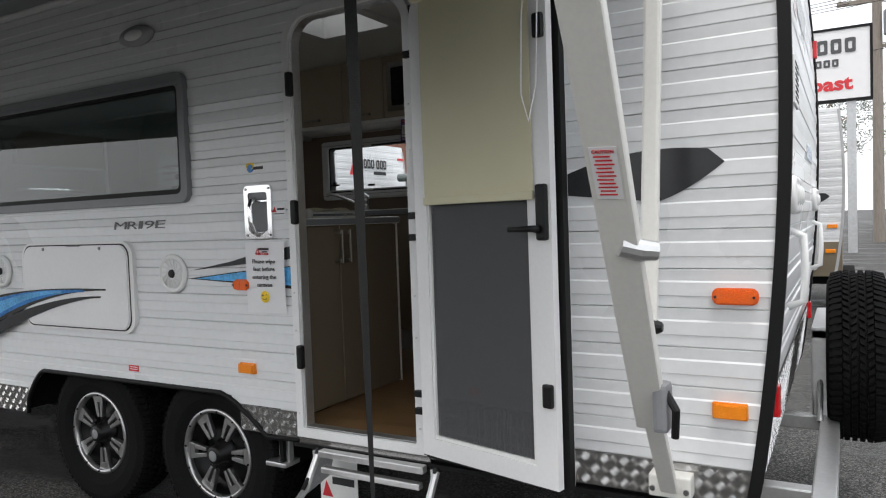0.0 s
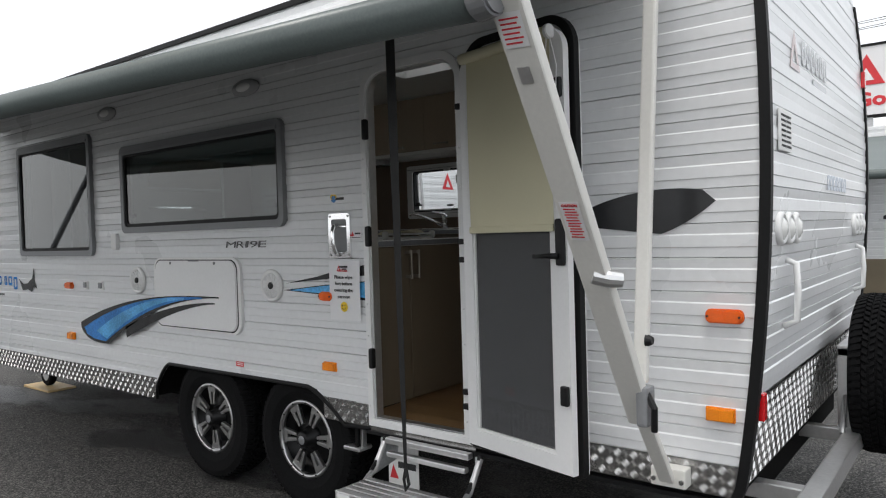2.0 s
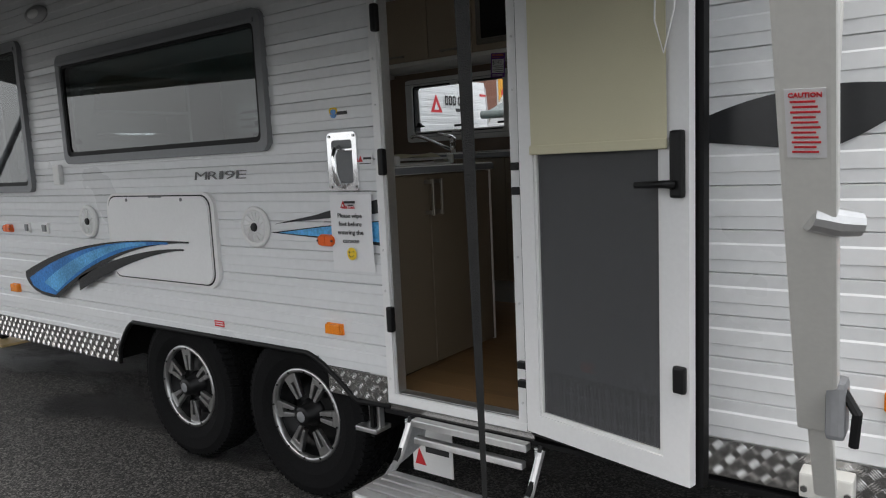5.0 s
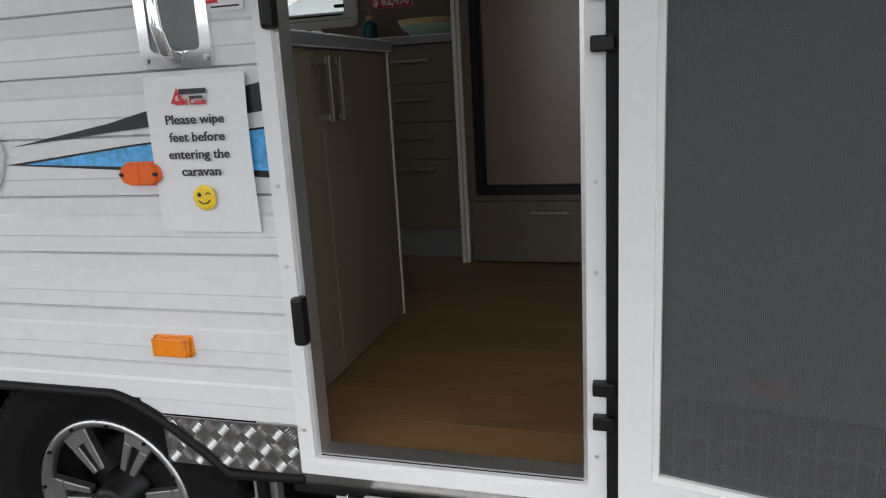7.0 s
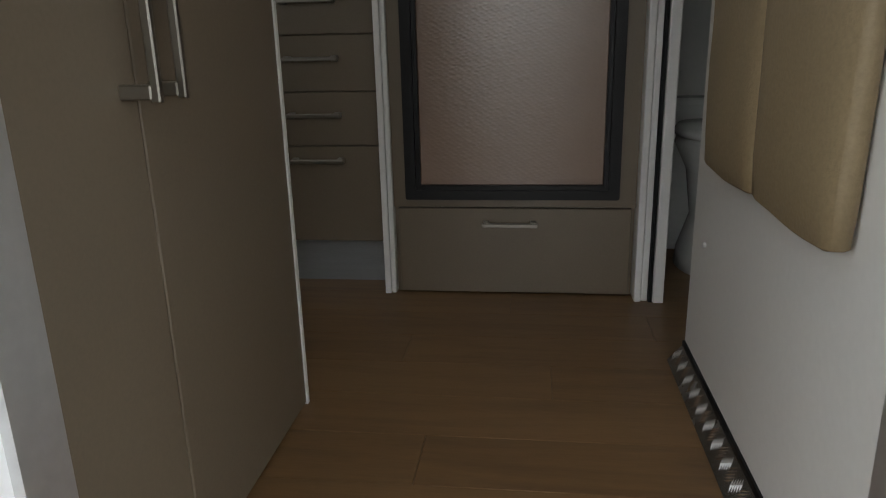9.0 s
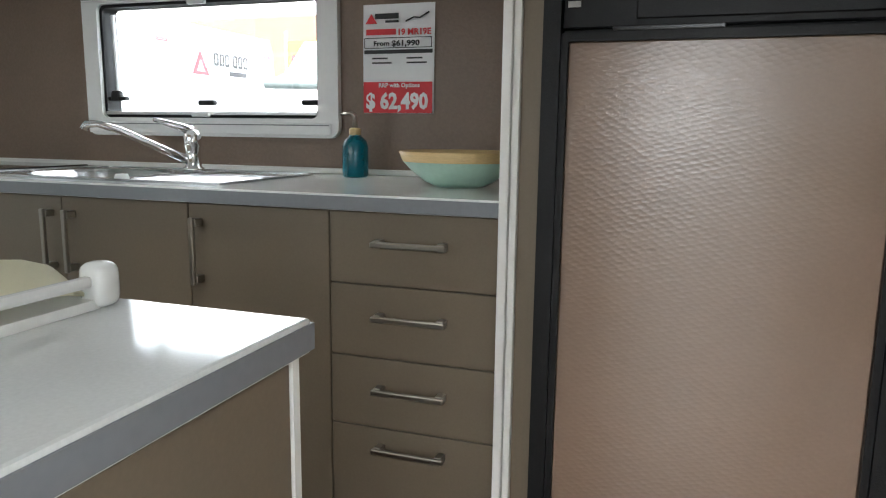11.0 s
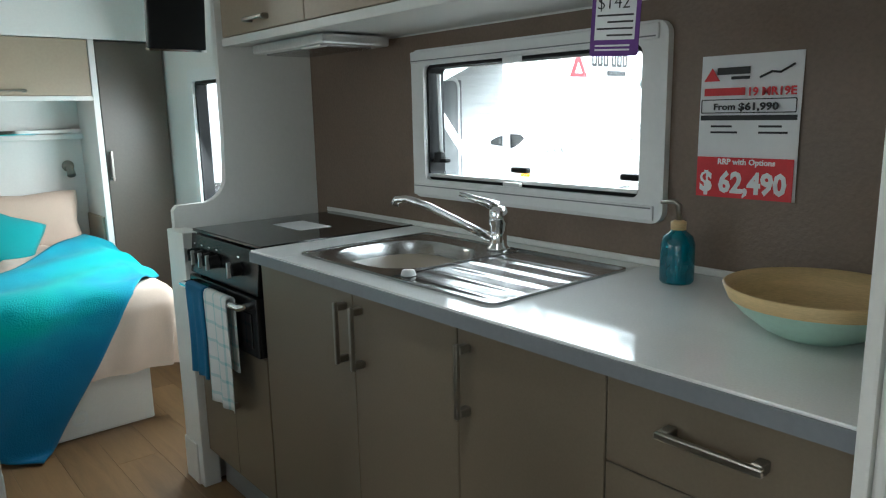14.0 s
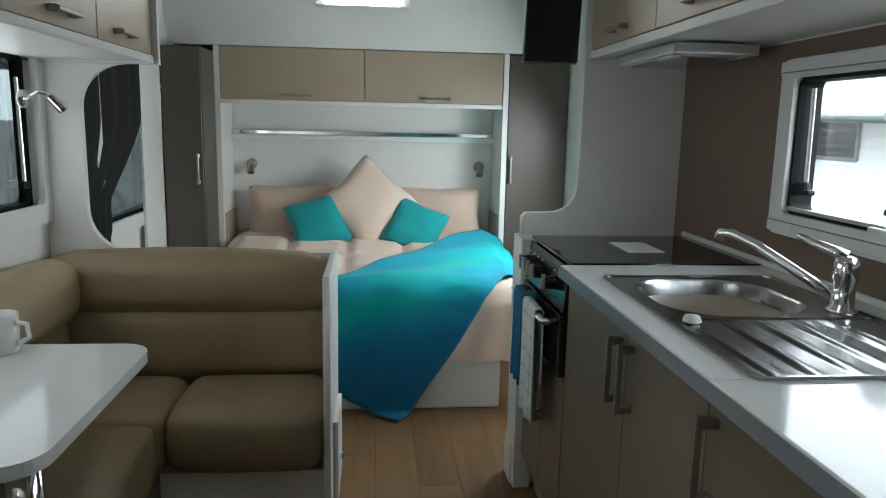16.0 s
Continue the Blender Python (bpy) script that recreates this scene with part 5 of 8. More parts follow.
def bar_handle(name, parent, a, b, out, r=0.0055):
    """A square bar pull from a to b, standing off by the vector out."""
    a, b, out = Vector(a), Vector(b), Vector(out)
    d = (b - a).normalized()
    bm = None
    for p in (a + d * 0.006, b - d * 0.006):
        e = p + out * 0.92
        lo = [min(p[i], e[i]) - (0 if abs(out[i]) > 1e-6 else 0.008) for i in range(3)]
        hi = [max(p[i], e[i]) + (0 if abs(out[i]) > 1e-6 else 0.008) for i in range(3)]
        bm = box(lo[0], hi[0], lo[1], hi[1], lo[2], hi[2], 0.0015, 1, bm)
    p, e = a + out, b + out
    lo = [min(p[i], e[i]) - r for i in range(3)]
    hi = [max(p[i], e[i]) + r for i in range(3)]
    bm = box(lo[0], hi[0], lo[1], hi[1], lo[2], hi[2], 0.002, 1, bm)
    return part(name, bm, M["nickel"], parent, "satin nickel bar handle")


YB = 1.606   # cabinet fronts
TOPZ = ZB - 0.032


def unit(name, label, x0, x1):
    u = thing(name, label, "cabinet", group="kitchen cabinets")
    part("body", box(x0 + 0.002, x1 - 0.002, YB + 0.019, YK - 0.004, 0.685, TOPZ - 0.001), M["taupe"], u)
    part("kickboard", box(x0 + 0.001, x1 - 0.001, YB + 0.05, YB + 0.062, ZF, 0.685), M["kick"], u, "brushed metal kickboard")
    return u


u = unit("sink_cabinet", "taupe sink cabinet with two doors under the bench", -1.575, -0.7725)
d = part("door", box(-1.573, -1.129, YB, YB + 0.018, 0.688, TOPZ - 0.004, 0.0015, 1), M["taupe"], u)
bar_handle("handle", d, (-1.158, YB, 1.244), (-1.158, YB, 1.380), (0, -0.028, 0))
d = part("door", box(-1.127, -0.7738, YB, YB + 0.018, 0.688, TOPZ - 0.004, 0.0015, 1), M["taupe"], u)
bar_handle("handle", d, (-1.094, YB, 1.244), (-1.094, YB, 1.380), (0, -0.028, 0))
u = unit("base_cabinet", "taupe single-door base cabinet under the bench", -0.771, -0.431)
d = part("door", box(-0.7712, -0.4315, YB, YB + 0.018, 0.688, TOPZ - 0.004, 0.0015, 1), M["taupe"], u)
bar_handle("handle", d, (-0.744, YB, 1.244), (-0.744, YB, 1.380), (0, -0.028, 0))
u = unit("drawer_cabinet", "taupe cabinet with four drawers under the bench", -0.429, -0.058)
for (z0, z1), zh in zip(((1.2680, TOPZ - 0.004), (1.1165, 1.2655), (0.9665, 1.1140), (0.688, 0.9640)), (1.354, 1.204, 1.052, 0.925)):
    d = part("drawer", box(-0.4288, -0.060, YB, YB + 0.018, z0, z1, 0.0015, 1), M["taupe"], u)
    bar_handle("handle", d, (-0.322, YB, zh), (-0.178, YB, zh), (0, -0.026, 0))

# bench top with the sink's cut-out
SX0, SX1, SY0, SY1 = -1.428, -0.714, 1.643, 2.070
bt = thing("bench_top", "white glossy bench top with a grey front edge", "worktop")
bm = box(-1.578, SX0 + 0.01, 1.580, YK - 0.002, TOPZ, ZB, 0.002, 1)
bm = box(SX1 - 0.01, -0.060, 1.580, YK - 0.002, TOPZ, ZB, 0.002, 1, bm)
bm = box(SX0 + 0.0102, SX1 - 0.0102, 1.580, SY0 + 0.01, TOPZ, ZB, 0.0, 1, bm)
bm = box(SX0 + 0.0102, SX1 - 0.0102, SY1 - 0.01, YK - 0.002, TOPZ, ZB, 0.0, 1, bm)
part("slab", bm, M["stone"], bt)
part("front_edge", box(-1.578, -0.060, 1.576, 1.5795, TOPZ + 0.001, ZB - 0.004), M["edge"], bt, "grey edge strip")
part("upstand", box(-2.10, -0.060, YK - 0.014, YK - 0.006, ZB + 0.0005, ZB + 0.016, 0.002, 1), M["white"], bt)


def sink():
    s = thing("sink", "stainless steel sink with a ribbed draining board", "sink")
    bx0, bx1, by0, by1 = SX0 + 0.035, SX0 + 0.375, SY0 + 0.035, SY1 - 0.075
    deck = ring(rrect(SX0, SX1, SY0, SY1, 0.02), rrect(SX0 + 0.006, SX1 - 0.006, SY0 + 0.006, SY1 - 0.006, 0.016), ZB + 0.0005, ZB + 0.006, axis="z")
    part("rim", deck, M["steel"], s)
    o = rrect(SX0 + 0.006, bx1 + 0.012, SY0 + 0.006, SY1 - 0.006, 0.016)
    part("deck", ring(o, rrect(bx0, bx1, by0, by1, 0.12), ZB + 0.001, ZB + 0.0035, axis="z"), M["steel"], s)
    n = len(rrect(0, 1, 0, 1, 0.1))
    bm = bmesh.new()
    rows = []
    for k, (ins, z) in enumerate(((0.0, 0.003), (0.006, -0.004), (0.012, -0.08), (0.022, -0.125), (0.06, -0.140))):
        rows.append([bm.verts.new((x, y, ZB + z)) for x, y in rrect(bx0 + ins, bx1 - ins, by0 + ins, by1 - ins, 0.12 - 0.5 * ins)])
    for a, b in zip(rows, rows[1:]):
        for i in range(n):
            bm.faces.new((a[i], a[(i + 1) % n], b[(i + 1) % n], b[i]))
    bm.faces.new(rows[-1][::-1])
    bmesh.ops.recalc_face_normals(bm, faces=bm.faces[:])
    part("bowl", bm, M["steel"], s, smooth=True)
    dx0, dx1, dy0, dy1 = bx1 + 0.0125, SX1 - 0.0065, SY0 + 0.0065, SY1 - 0.0065

    def drain(u, v):
        x, y = dx0 + u * (dx1 - dx0), dy0 + v * (dy1 - dy0)
        z = ZB + 0.001
        if 0.07 < u < 0.93 and 0.05 < v < 0.80:
            z += 0.004 * max(0.0, math.sin((v - 0.05) / 0.75 * math.pi * 9)) ** 1.4 - 0.003
        return (x, y, z)

    part("drainer", grid(8, 110, drain), M["steel"], s, "ribbed drainer", smooth=True)
    part("waste", moved(lathe([(0.0, 0.0), (0.018, 0.002), (0.034, 0.006), (0.038, 0.0)], 20), Matrix.Translation(((bx0 + bx1) / 2, (by0 + by1) / 2, ZB - 0.139))), M["chrome"], s, smooth=True)
    part("overflow_plug", moved(lathe([(0.0, 0.012), (0.014, 0.011), (0.018, 0.0)], 16), Matrix.Translation((bx1 + 0.03, by0 + 0.01, ZB + 0.003))), M["plastic_white"], s, "white plug cap", smooth=True)


sink()
tp = thing("tap", "chrome lever mixer tap with a long spout", "tap", (-1.085, 2.030, ZB + 0.004))
part("body", lathe([(0.0, 0.0), (0.030, 0.0), (0.030, 0.006), (0.022, 0.012), (0.021, 0.062), (0.024, 0.068), (0.024, 0.100), (0.018, 0.112), (0.0, 0.116)], 24), M["chrome"], tp, smooth=True)
part("spout", tube([(-0.012, -0.01, 0.030), (-0.07, -0.05, 0.062), (-0.155, -0.105, 0.110), (-0.205, -0.135, 0.128), (-0.228, -0.150, 0.126), (-0.234, -0.154, 0.112)], [0.013, 0.011, 0.010, 0.010, 0.011, 0.012], 14), M["chrome"], tp, smooth=True)
part("lever", tube([(0.0, 0.0, 0.110), (-0.025, -0.02, 0.122), (-0.085, -0.055, 0.142)], [0.016, 0.011, 0.006], 10), M["chrome"], tp, smooth=True)

# splashback
sp = tagged(thing("splashback", "brown textured splashback behind the bench", "splashback"), kind="structure")
part("sheet", panel_holes(YK - 0.006, YK - 0.0005, -2.178, -0.060, ZB - 0.03, 2.034, [KWIN]), M["splash"], sp)

# kitchen window: white moulded inner frame, pane, stays, catches
kw = tagged(thing("window_3", "white-framed kitchen window with black catches", "window"), kind="structure")
part("window_frame", ring(rrect(-1.553, -0.675, 1.549, 1.988, 0.03), rrect(-1.497, -0.738, 1.603, 1.942, 0.02), YK - 0.026, YK - 0.006), M["plastic_white"], kw)
part("blind_cassette", box(-1.545, -0.695, YK - 0.036, YK - 0.027, 1.948, 1.982, 0.004), M["plastic_white"], kw, "white blind cassette")
part("window_sill", box(-1.545, -0.695, YK - 0.034, YK - 0.027, 1.556, 1.590, 0.004), M["plastic_white"], kw)
part("groove", box(-1.54, -0.70, YK - 0.0375, YK - 0.036, 1.953, 1.956), M["grey"], kw)
part("groove", box(-1.54, -0.70, YK - 0.0355, YK - 0.034, 1.583, 1.586), M["grey"], kw)
part("reveal", ring(rrect(-1.497, -0.738, 1.603, 1.942, 0.02), rrect(-1.488, -0.747, 1.612, 1.933, 0.018), YK - 0.012, YO + 0.012), M["gasket"], kw, "black window rubber")
part("handle_rail", box(-1.488, -0.747, YK - 0.020, YK - 0.010, 1.612, 1.622, 0.002), M["alu"], kw)
pane = part("pane", box(-1.489, -0.746, YO + 0.002, YO + 0.006, 1.611, 1.934), M["glass_clear"], kw, "clear acrylic pane")
pane.visible_shadow = False
part("stay", cyl((-1.462, YK + 0.012, 1.655), (-1.470, YK + 0.012, 1.915), 0.006, seg=8), M["alu"], kw)
part("stay_knob", lathe([(0.0, 0.02), (0.016, 0.016), (0.02, -0.012), (0.0, -0.016)], 14), M["black"], kw, at=(-1.462, YK + 0.004, 1.668))
part("stay_knob", box(-1.49, -1.42, YK - 0.008, YK + 0.012, 1.655, 1.668, 0.005), M["black"], kw)
for xx in (-1.115, -0.765):
    part("catch", box(xx - 0.032, xx + 0.026, YK - 0.016, YK + 0.004, 1.640, 1.656, 0.006), M["black"], kw, "black window catch")
part("pull_tab", box(-1.15, -1.09, YK - 0.044, YK - 0.030, 1.606, 1.618, 0.004), M["plastic_white"], kw)
part("pull_tab", box(-1.15, -1.09, YK - 0.044, YK - 0.030, 1.925, 1.942, 0.004), M["plastic_white"], kw)

# poster and hanging tag
po = thing("price_poster", "price notice taped to the brown splashback", "poster", (-0.502, YK - 0.010, 1.762))
part("sheet", grid(4, 6, lambda u, v: ((u - 0.5) * 0.205, -0.002 * math.sin(4 * v), (v - 0.5) * 0.285), thick=0.0008), M["paper"], po)
part("price_panel", box(-0.101, 0.098, -0.0045, -0.0035, -0.142, -0.060), M["ink_red"], po, "red price panel")
lettering("price", "$ 62,490", 0.058, on_wall(-0.093, -0.0050, -0.130), M["paper"], po, 0.180, bold=0.0022)
lettering("inscription", "RRP with Options", 0.016, on_wall(-0.055, -0.0050, -0.074), M["paper"], po, 0.118, bold=0.0004)
lettering("inscription", "19 MR19E", 0.022, on_wall(0.002, -0.0045, 0.062), M["ink_red"], po, 0.092, bold=0.0006)
part("name_bar", box(-0.092, -0.006, -0.0045, -0.0035, 0.063, 0.078), M["ink_red"], po)
lettering("inscription", "From", 0.018, on_wall(-0.070, -0.0045, 0.035), M["ink"], po, 0.045, bold=0.0004)
lettering("inscription", "$61,990", 0.020, on_wall(-0.018, -0.0045, 0.034), M["ink"], po, 0.080, bold=0.0006)
part("rule", ring(rrect(-0.098, 0.096, 0.028, 0.056, 0.003), rrect(-0.096, 0.094, 0.030, 0.054, 0.002), -0.0045, -0.0038), M["ink"], po)
part("band", box(-0.098, 0.098, -0.0045, -0.0035, 0.014, 0.024), M["ink"], po)
part("logo", prism([(-0.094, 0.092), (-0.060, 0.092), (-0.077, 0.118)], -0.0045, -0.0035), M["ink_red"], po)
part("brand_bar", box(-0.066, 0.002, -0.0045, -0.0036, 0.104, 0.118), M["ink"], po)
part("brand_subbar", box(-0.036, 0.002, -0.0045, -0.0036, 0.094, 0.100), M["ink"], po)
part("script", tube([(0.022, -0.004, 0.096), (0.045, -0.004, 0.106), (0.062, -0.004, 0.104), (0.088, -0.004, 0.118)], 0.0022, 5), M["ink"], po)
for k in range(4):
    part("text_line", box(-0.075 + 0.1 * (k % 2), -0.03 + 0.1 * (k % 2) + 0.012 * (k // 2), -0.0045, -0.0038, 0.000 - 0.012 * (k // 2), 0.004 - 0.012 * (k // 2)), M["ink"], po)
tg = thing("price_tag", "purple hanging tag with a handwritten price", "tag", (-0.575, 1.806, 1.965))
tg.rotation_euler = (0, radians(3), radians(8))
part("card", prism(rrect(-0.046, 0.046, -0.072, 0.072, 0.006), -0.001, 0.0), M["purple"], tg)
part("panel", box(-0.038, 0.038, -0.0016, -0.0011, -0.045, 0.036), M["paper"], tg)
lettering("price", "$142", 0.034, on_wall(-0.034, -0.0022, 0.006), M["ink"], tg, 0.060, bold=-0.0006)
lettering("inscription", "I'M YOURS", 0.014, on_wall(-0.036, -0.0018, 0.055), M["amber"], tg, 0.072, bold=0.0004)
lettering("inscription", "FROM ONLY", 0.008, on_wall(-0.034, -0.0018, 0.042), M["amber"], tg, 0.046)
for k in range(4):
    part("text_line", box(-0.034 + 0.02 * (k % 2), 0.034, -0.0022, -0.0017, -0.006 - 0.011 * k, -0.003 - 0.011 * k), M["ink"], tg)
for k in range(2):
    part("small_line", box(-0.036, 0.030, -0.0016, -0.0011, -0.056 - 0.007 * k, -0.053 - 0.007 * k), M["paper"], tg)

# bottle and bowl
bo = thing("soap_bottle", "teal glass soap dispenser with a pump", "bottle", (-0.583, 2.045, ZB))
bo.scale = (0.86, 0.86, 0.84)
part("glass", lathe([(0.0, 0.0), (0.036, 0.0), (0.040, 0.006), (0.040, 0.095), (0.034, 0.115), (0.020, 0.126), (0.017, 0.132)], 28), M["bottle"], bo, "teal glass", smooth=True)
part("collar", lathe([(0.0175, 0.130), (0.0185, 0.150), (0.010, 0.154), (0.0, 0.154)], 20), M["bamboo"], bo, smooth=True)
part("pump", tube([(0, 0, 0.15), (0, 0, 0.190), (-0.012, -0.002, 0.198), (-0.045, -0.006, 0.194)], [0.007, 0.007, 0.006, 0.004], 10), M["nickel"], bo, smooth=True)
bw = thing("bamboo_bowl", "bamboo bowl with a mint green outside", "bowl", (-0.243, 1.885, ZB))
bw.scale = (0.93, 0.93, 0.90)
part("outside", lathe([(0.0, 0.0), (0.060, 0.0), (0.085, 0.012), (0.120, 0.040), (0.140, 0.062)], 40), M["mint"], bw, "mint green lacquer", smooth=True)
part("inside", lathe([(0.140, 0.062), (0.150, 0.086), (0.146, 0.088), (0.128, 0.060), (0.090, 0.022), (0.0, 0.012)], 40), M["bamboo"], bw, "pale bamboo rim and inside", smooth=True)
lf = thing("bowl_ornament", "small dark teal ornament in the bowl", "ornament", (-0.22, 1.90, ZB + 0.0135))
part("shape", moved(lathe([(0.0, 0.03), (0.02, 0.022), (0.026, 0.01), (0.015, 0.0), (0.0, 0.0)], 8), Matrix.Diagonal((1.4, 0.8, 1, 1))), M["teal"], lf)

# cooker
ck = thing("cooker", "black glass cooktop and oven built into the bench", "cooker")
ck.location.x, ck.scale.x = -0.1106, 0.93
part("cooktop", box(-2.098, -1.580, 1.612, 2.140, ZB - 0.006, ZB + 0.004, 0.003), M["black_glass"], ck, "black glass lid")
part("carcass", box(-2.094, -1.584, YB + 0.02, 2.12, 1.11, ZB - 0.008), M["enamel"], ck)
pan = part("control_panel", moved(box(-2.092, -1.585, 0.0, 0.016, 0.0, 0.125, 0.003), Matrix.Translation((0, YB - 0.012, ZB - 0.135)) @ Matrix.Rotation(radians(-6), 4, "X")), M["enamel"], ck, "black control panel")
for k, xx in enumerate((-2.045, -1.985, -1.925, -1.865, -1.705)):
    kb = part("knob", cyl((xx, YB - 0.006, ZB - 0.072), (xx, YB - 0.036, ZB - 0.074), 0.021, 0.018, seg=18, bev=0.002), M["black"], pan)
    part("pointer", box(xx - 0.004, xx + 0.004, YB - 0.046, YB - 0.034, ZB - 0.095, ZB - 0.05, 0.002), M["alu"], kb)
    part("mark", box(xx - 0.006, xx + 0.006, YB - 0.0095, YB - 0.0085, ZB - 0.040, ZB - 0.036), M["paper"], pan)
dr = part("oven_door", box(-2.092, -1.585, YB - 0.018, YB + 0.018, 1.135, ZB - 0.142, 0.004), M["enamel"], ck, "black oven door")
part("oven_glass", box(-2.06, -1.62, YB - 0.020, YB - 0.0185, 1.160, ZB - 0.19), M["black_glass"], dr, "dark oven glass")
part("oven_handle", tube([(-2.06, YB - 0.02, ZB - 0.165), (-2.06, YB - 0.055, ZB - 0.165), (-1.62, YB - 0.055, ZB - 0.165), (-1.62, YB - 0.02, ZB - 0.165)], 0.010, 10), M["chrome"], dr, smooth=True)
part("lower_panel", box(-2.098, -1.580, YB, YB + 0.018, 0.688, 1.128, 0.0015, 1), M["taupe"], ck, "taupe drawer front")
for hx in (-1.865, -1.812):
    bar_handle("handle", ck, (hx, YB, 0.925), (hx, YB, 1.075), (0, -0.026, 0))
part("door_gap", box(-1.8395, -1.8375, YB - 0.0008, YB + 0.001, 0.69, 1.126), M["taupe_dark"], ck)
part("kickboard", box(-2.10, -1.577, YB + 0.05, YB + 0.062, ZF, 0.685), M["kick"], ck)
pl = thing("leaflet", "white instruction leaflet on the cooktop", "leaflet", (-1.82, 1.88, ZB + 0.0045))
part("sheet", box(-0.10, 0.08, -0.055, 0.055, 0, 0.0012), M["paper"], pl)


def towel(name, label, x0, x1, zl_front, zl_back, material, folds):
    t = thing(name, label, "towel", group="towels on the oven handle")

    def fn(u, v):
        x = x0 + (x1 - x0) * u
        w = 0.006 * math.sin(folds * u * math.pi) * abs(v - 0.5) * 2
        zt = ZB - 0.152
        if v < 0.45:
            return (x + 0.004 * math.sin(9 * v), YB - 0.069 - w, zt - (0.45 - v) / 0.45 * (zt - zl_front))
        if v > 0.55:
            return (x, YB - 0.040 + 0.3 * w, zt - (v - 0.55) / 0.45 * (zt - zl_back))
        a = (v - 0.45) / 0.10 * math.pi
        return (x, YB - 0.0545 - 0.0145 * math.cos(a), zt + 0.010 * math.sin(a))

    part("cloth", grid(14, 40, fn, thick=0.003), material, t, smooth=True)


def check_cloth():
    """White cloth with woven pale teal lines both ways."""
    m = mat("checked_tea_towel", (0.74, 0.76, 0.75), 0.88, var=0.04, bump=0.5, bscale=380)
    nt = m.node_tree
    b = nt.nodes["Principled BSDF"]
    old = b.inputs["Base Color"].links[0].from_socket
    tc = nt.nodes.new("ShaderNodeTexCoord")
    sx = nt.nodes.new("ShaderNodeSeparateXYZ")
    nt.links.new(tc.outputs["Object"], sx.inputs[0])
    masks = []
    for ax, period, width in ((0, 0.055, 0.17), (2, 0.055, 0.17)):
        dv = nt.nodes.new("ShaderNodeMath")
        dv.operation = "DIVIDE"
        dv.inputs[1].default_value = period
        nt.links.new(sx.outputs[ax], dv.inputs[0])
        fr2 = nt.nodes.new("ShaderNodeMath")
        fr2.operation = "FRACT"
        nt.links.new(dv.outputs[0], fr2.inputs[0])
        lt = nt.nodes.new("ShaderNodeMath")
        lt.operation = "LESS_THAN"
        lt.inputs[1].default_value = width
        nt.links.new(fr2.outputs[0], lt.inputs[0])
        masks.append(lt)
    ad = nt.nodes.new("ShaderNodeMath")
    ad.operation = "ADD"
    nt.links.new(masks[0].outputs[0], ad.inputs[0])
    nt.links.new(masks[1].outputs[0], ad.inputs[1])
    hf = nt.nodes.new("ShaderNodeMath")
    hf.operation = "MULTIPLY"
    hf.inputs[1].default_value = 0.42
    nt.links.new(ad.outputs[0], hf.inputs[0])
    mx = nt.nodes.new("ShaderNodeMixRGB")
    mx.inputs[2].default_value = (0.22, 0.52, 0.54, 1)
    nt.links.new(hf.outputs[0], mx.inputs[0])
    nt.links.new(old, mx.inputs[1])
    nt.links.new(mx.outputs[0], b.inputs["Base Color"])
    return m


M["check"] = check_cloth()
towel("hand_towel", "blue terry hand towel hung over the oven handle", -1.962, -1.832, 1.02, 1.10, M["towel_blue"], 5)
towel("tea_towel", "white checked tea towel hung over the oven handle", -1.822, -1.668, 0.965, 1.08, M["check"], 4)

# kitchen end panel with its scooped edge
ep = thing("end_panel", "white end panel with a scooped front edge", "panel")
pts = [(1.600, ZF), (1.600, 1.500)]
pts += [(1.612 + 0.001, 1.515), (1.70, 1.517)] + [(1.70 + 0.09 * math.sin(radians(a)), 1.607 - 0.09 * math.cos(radians(a))) for a in range(10, 91, 10)]
pts += [(1.795, 1.75), (1.795, ZC), (YK - 0.002, ZC), (YK - 0.002, ZF)]
part("panel", prism(pts, -2.208, -2.180, axis="x"), M["white"], ep)
part("front_post", box(-2.205, -2.066, 1.580, 1.640, ZF, ZB - 0.01, 0.004), M["white"], ep)
part("foot", box(-2.206, -2.10, 1.574, 1.69, ZF, 0.70, 0.003), M["white"], ep)

# overhead cupboards, rangehood
OZ = 2.040
oc = thing("overhead_cupboard", "beige overhead cupboards with a white underside", "cupboard", group="overhead cupboards")
part("carcass", box(-2.178, -0.062, 1.834, YK - 0.002, OZ, ZC - 0.002), M["white"], oc)
part("light_rail", box(-2.178, -0.062, 1.812, 1.833, OZ - 0.004, OZ + 0.022, 0.003), M["white"], oc)
for x0, x1, hx in ((-2.175, -1.632, -1.90), (-1.628, -1.102, -1.36), (-1.098, -0.760, -0.93), (-0.756, -0.064, -0.40)):
    dd = part("door", box(x0, x1, 1.815, 1.832, OZ + 0.025, ZC - 0.01, 0.0015, 1), M["beige"], oc)
    bar_handle("handle", dd, (hx - 0.06, 1.815, OZ + 0.06), (hx + 0.06, 1.815, OZ + 0.06), (0, -0.024, 0))
rh = thing("rangehood", "slim metal rangehood under the cupboard", "rangehood")
part("tray", moved(box(-2.06, -1.62, 1.865, 2.10, -0.03, 0.0, 0.006), Matrix.Translation((0, 0, OZ - 0.006))), M["alu"], rh)
part("filter", box(-2.03, -1.66, 1.90, 2.06, OZ - 0.041, OZ - 0.036), M["steel"], rh)
part("lamp_strip", box(-1.76, -1.65, 1.875, 1.898, OZ - 0.042, OZ - 0.036, 0.002), M["plastic_white"], rh)
mw = thing("microwave", "dark built-in microwave over the bench", "microwave")
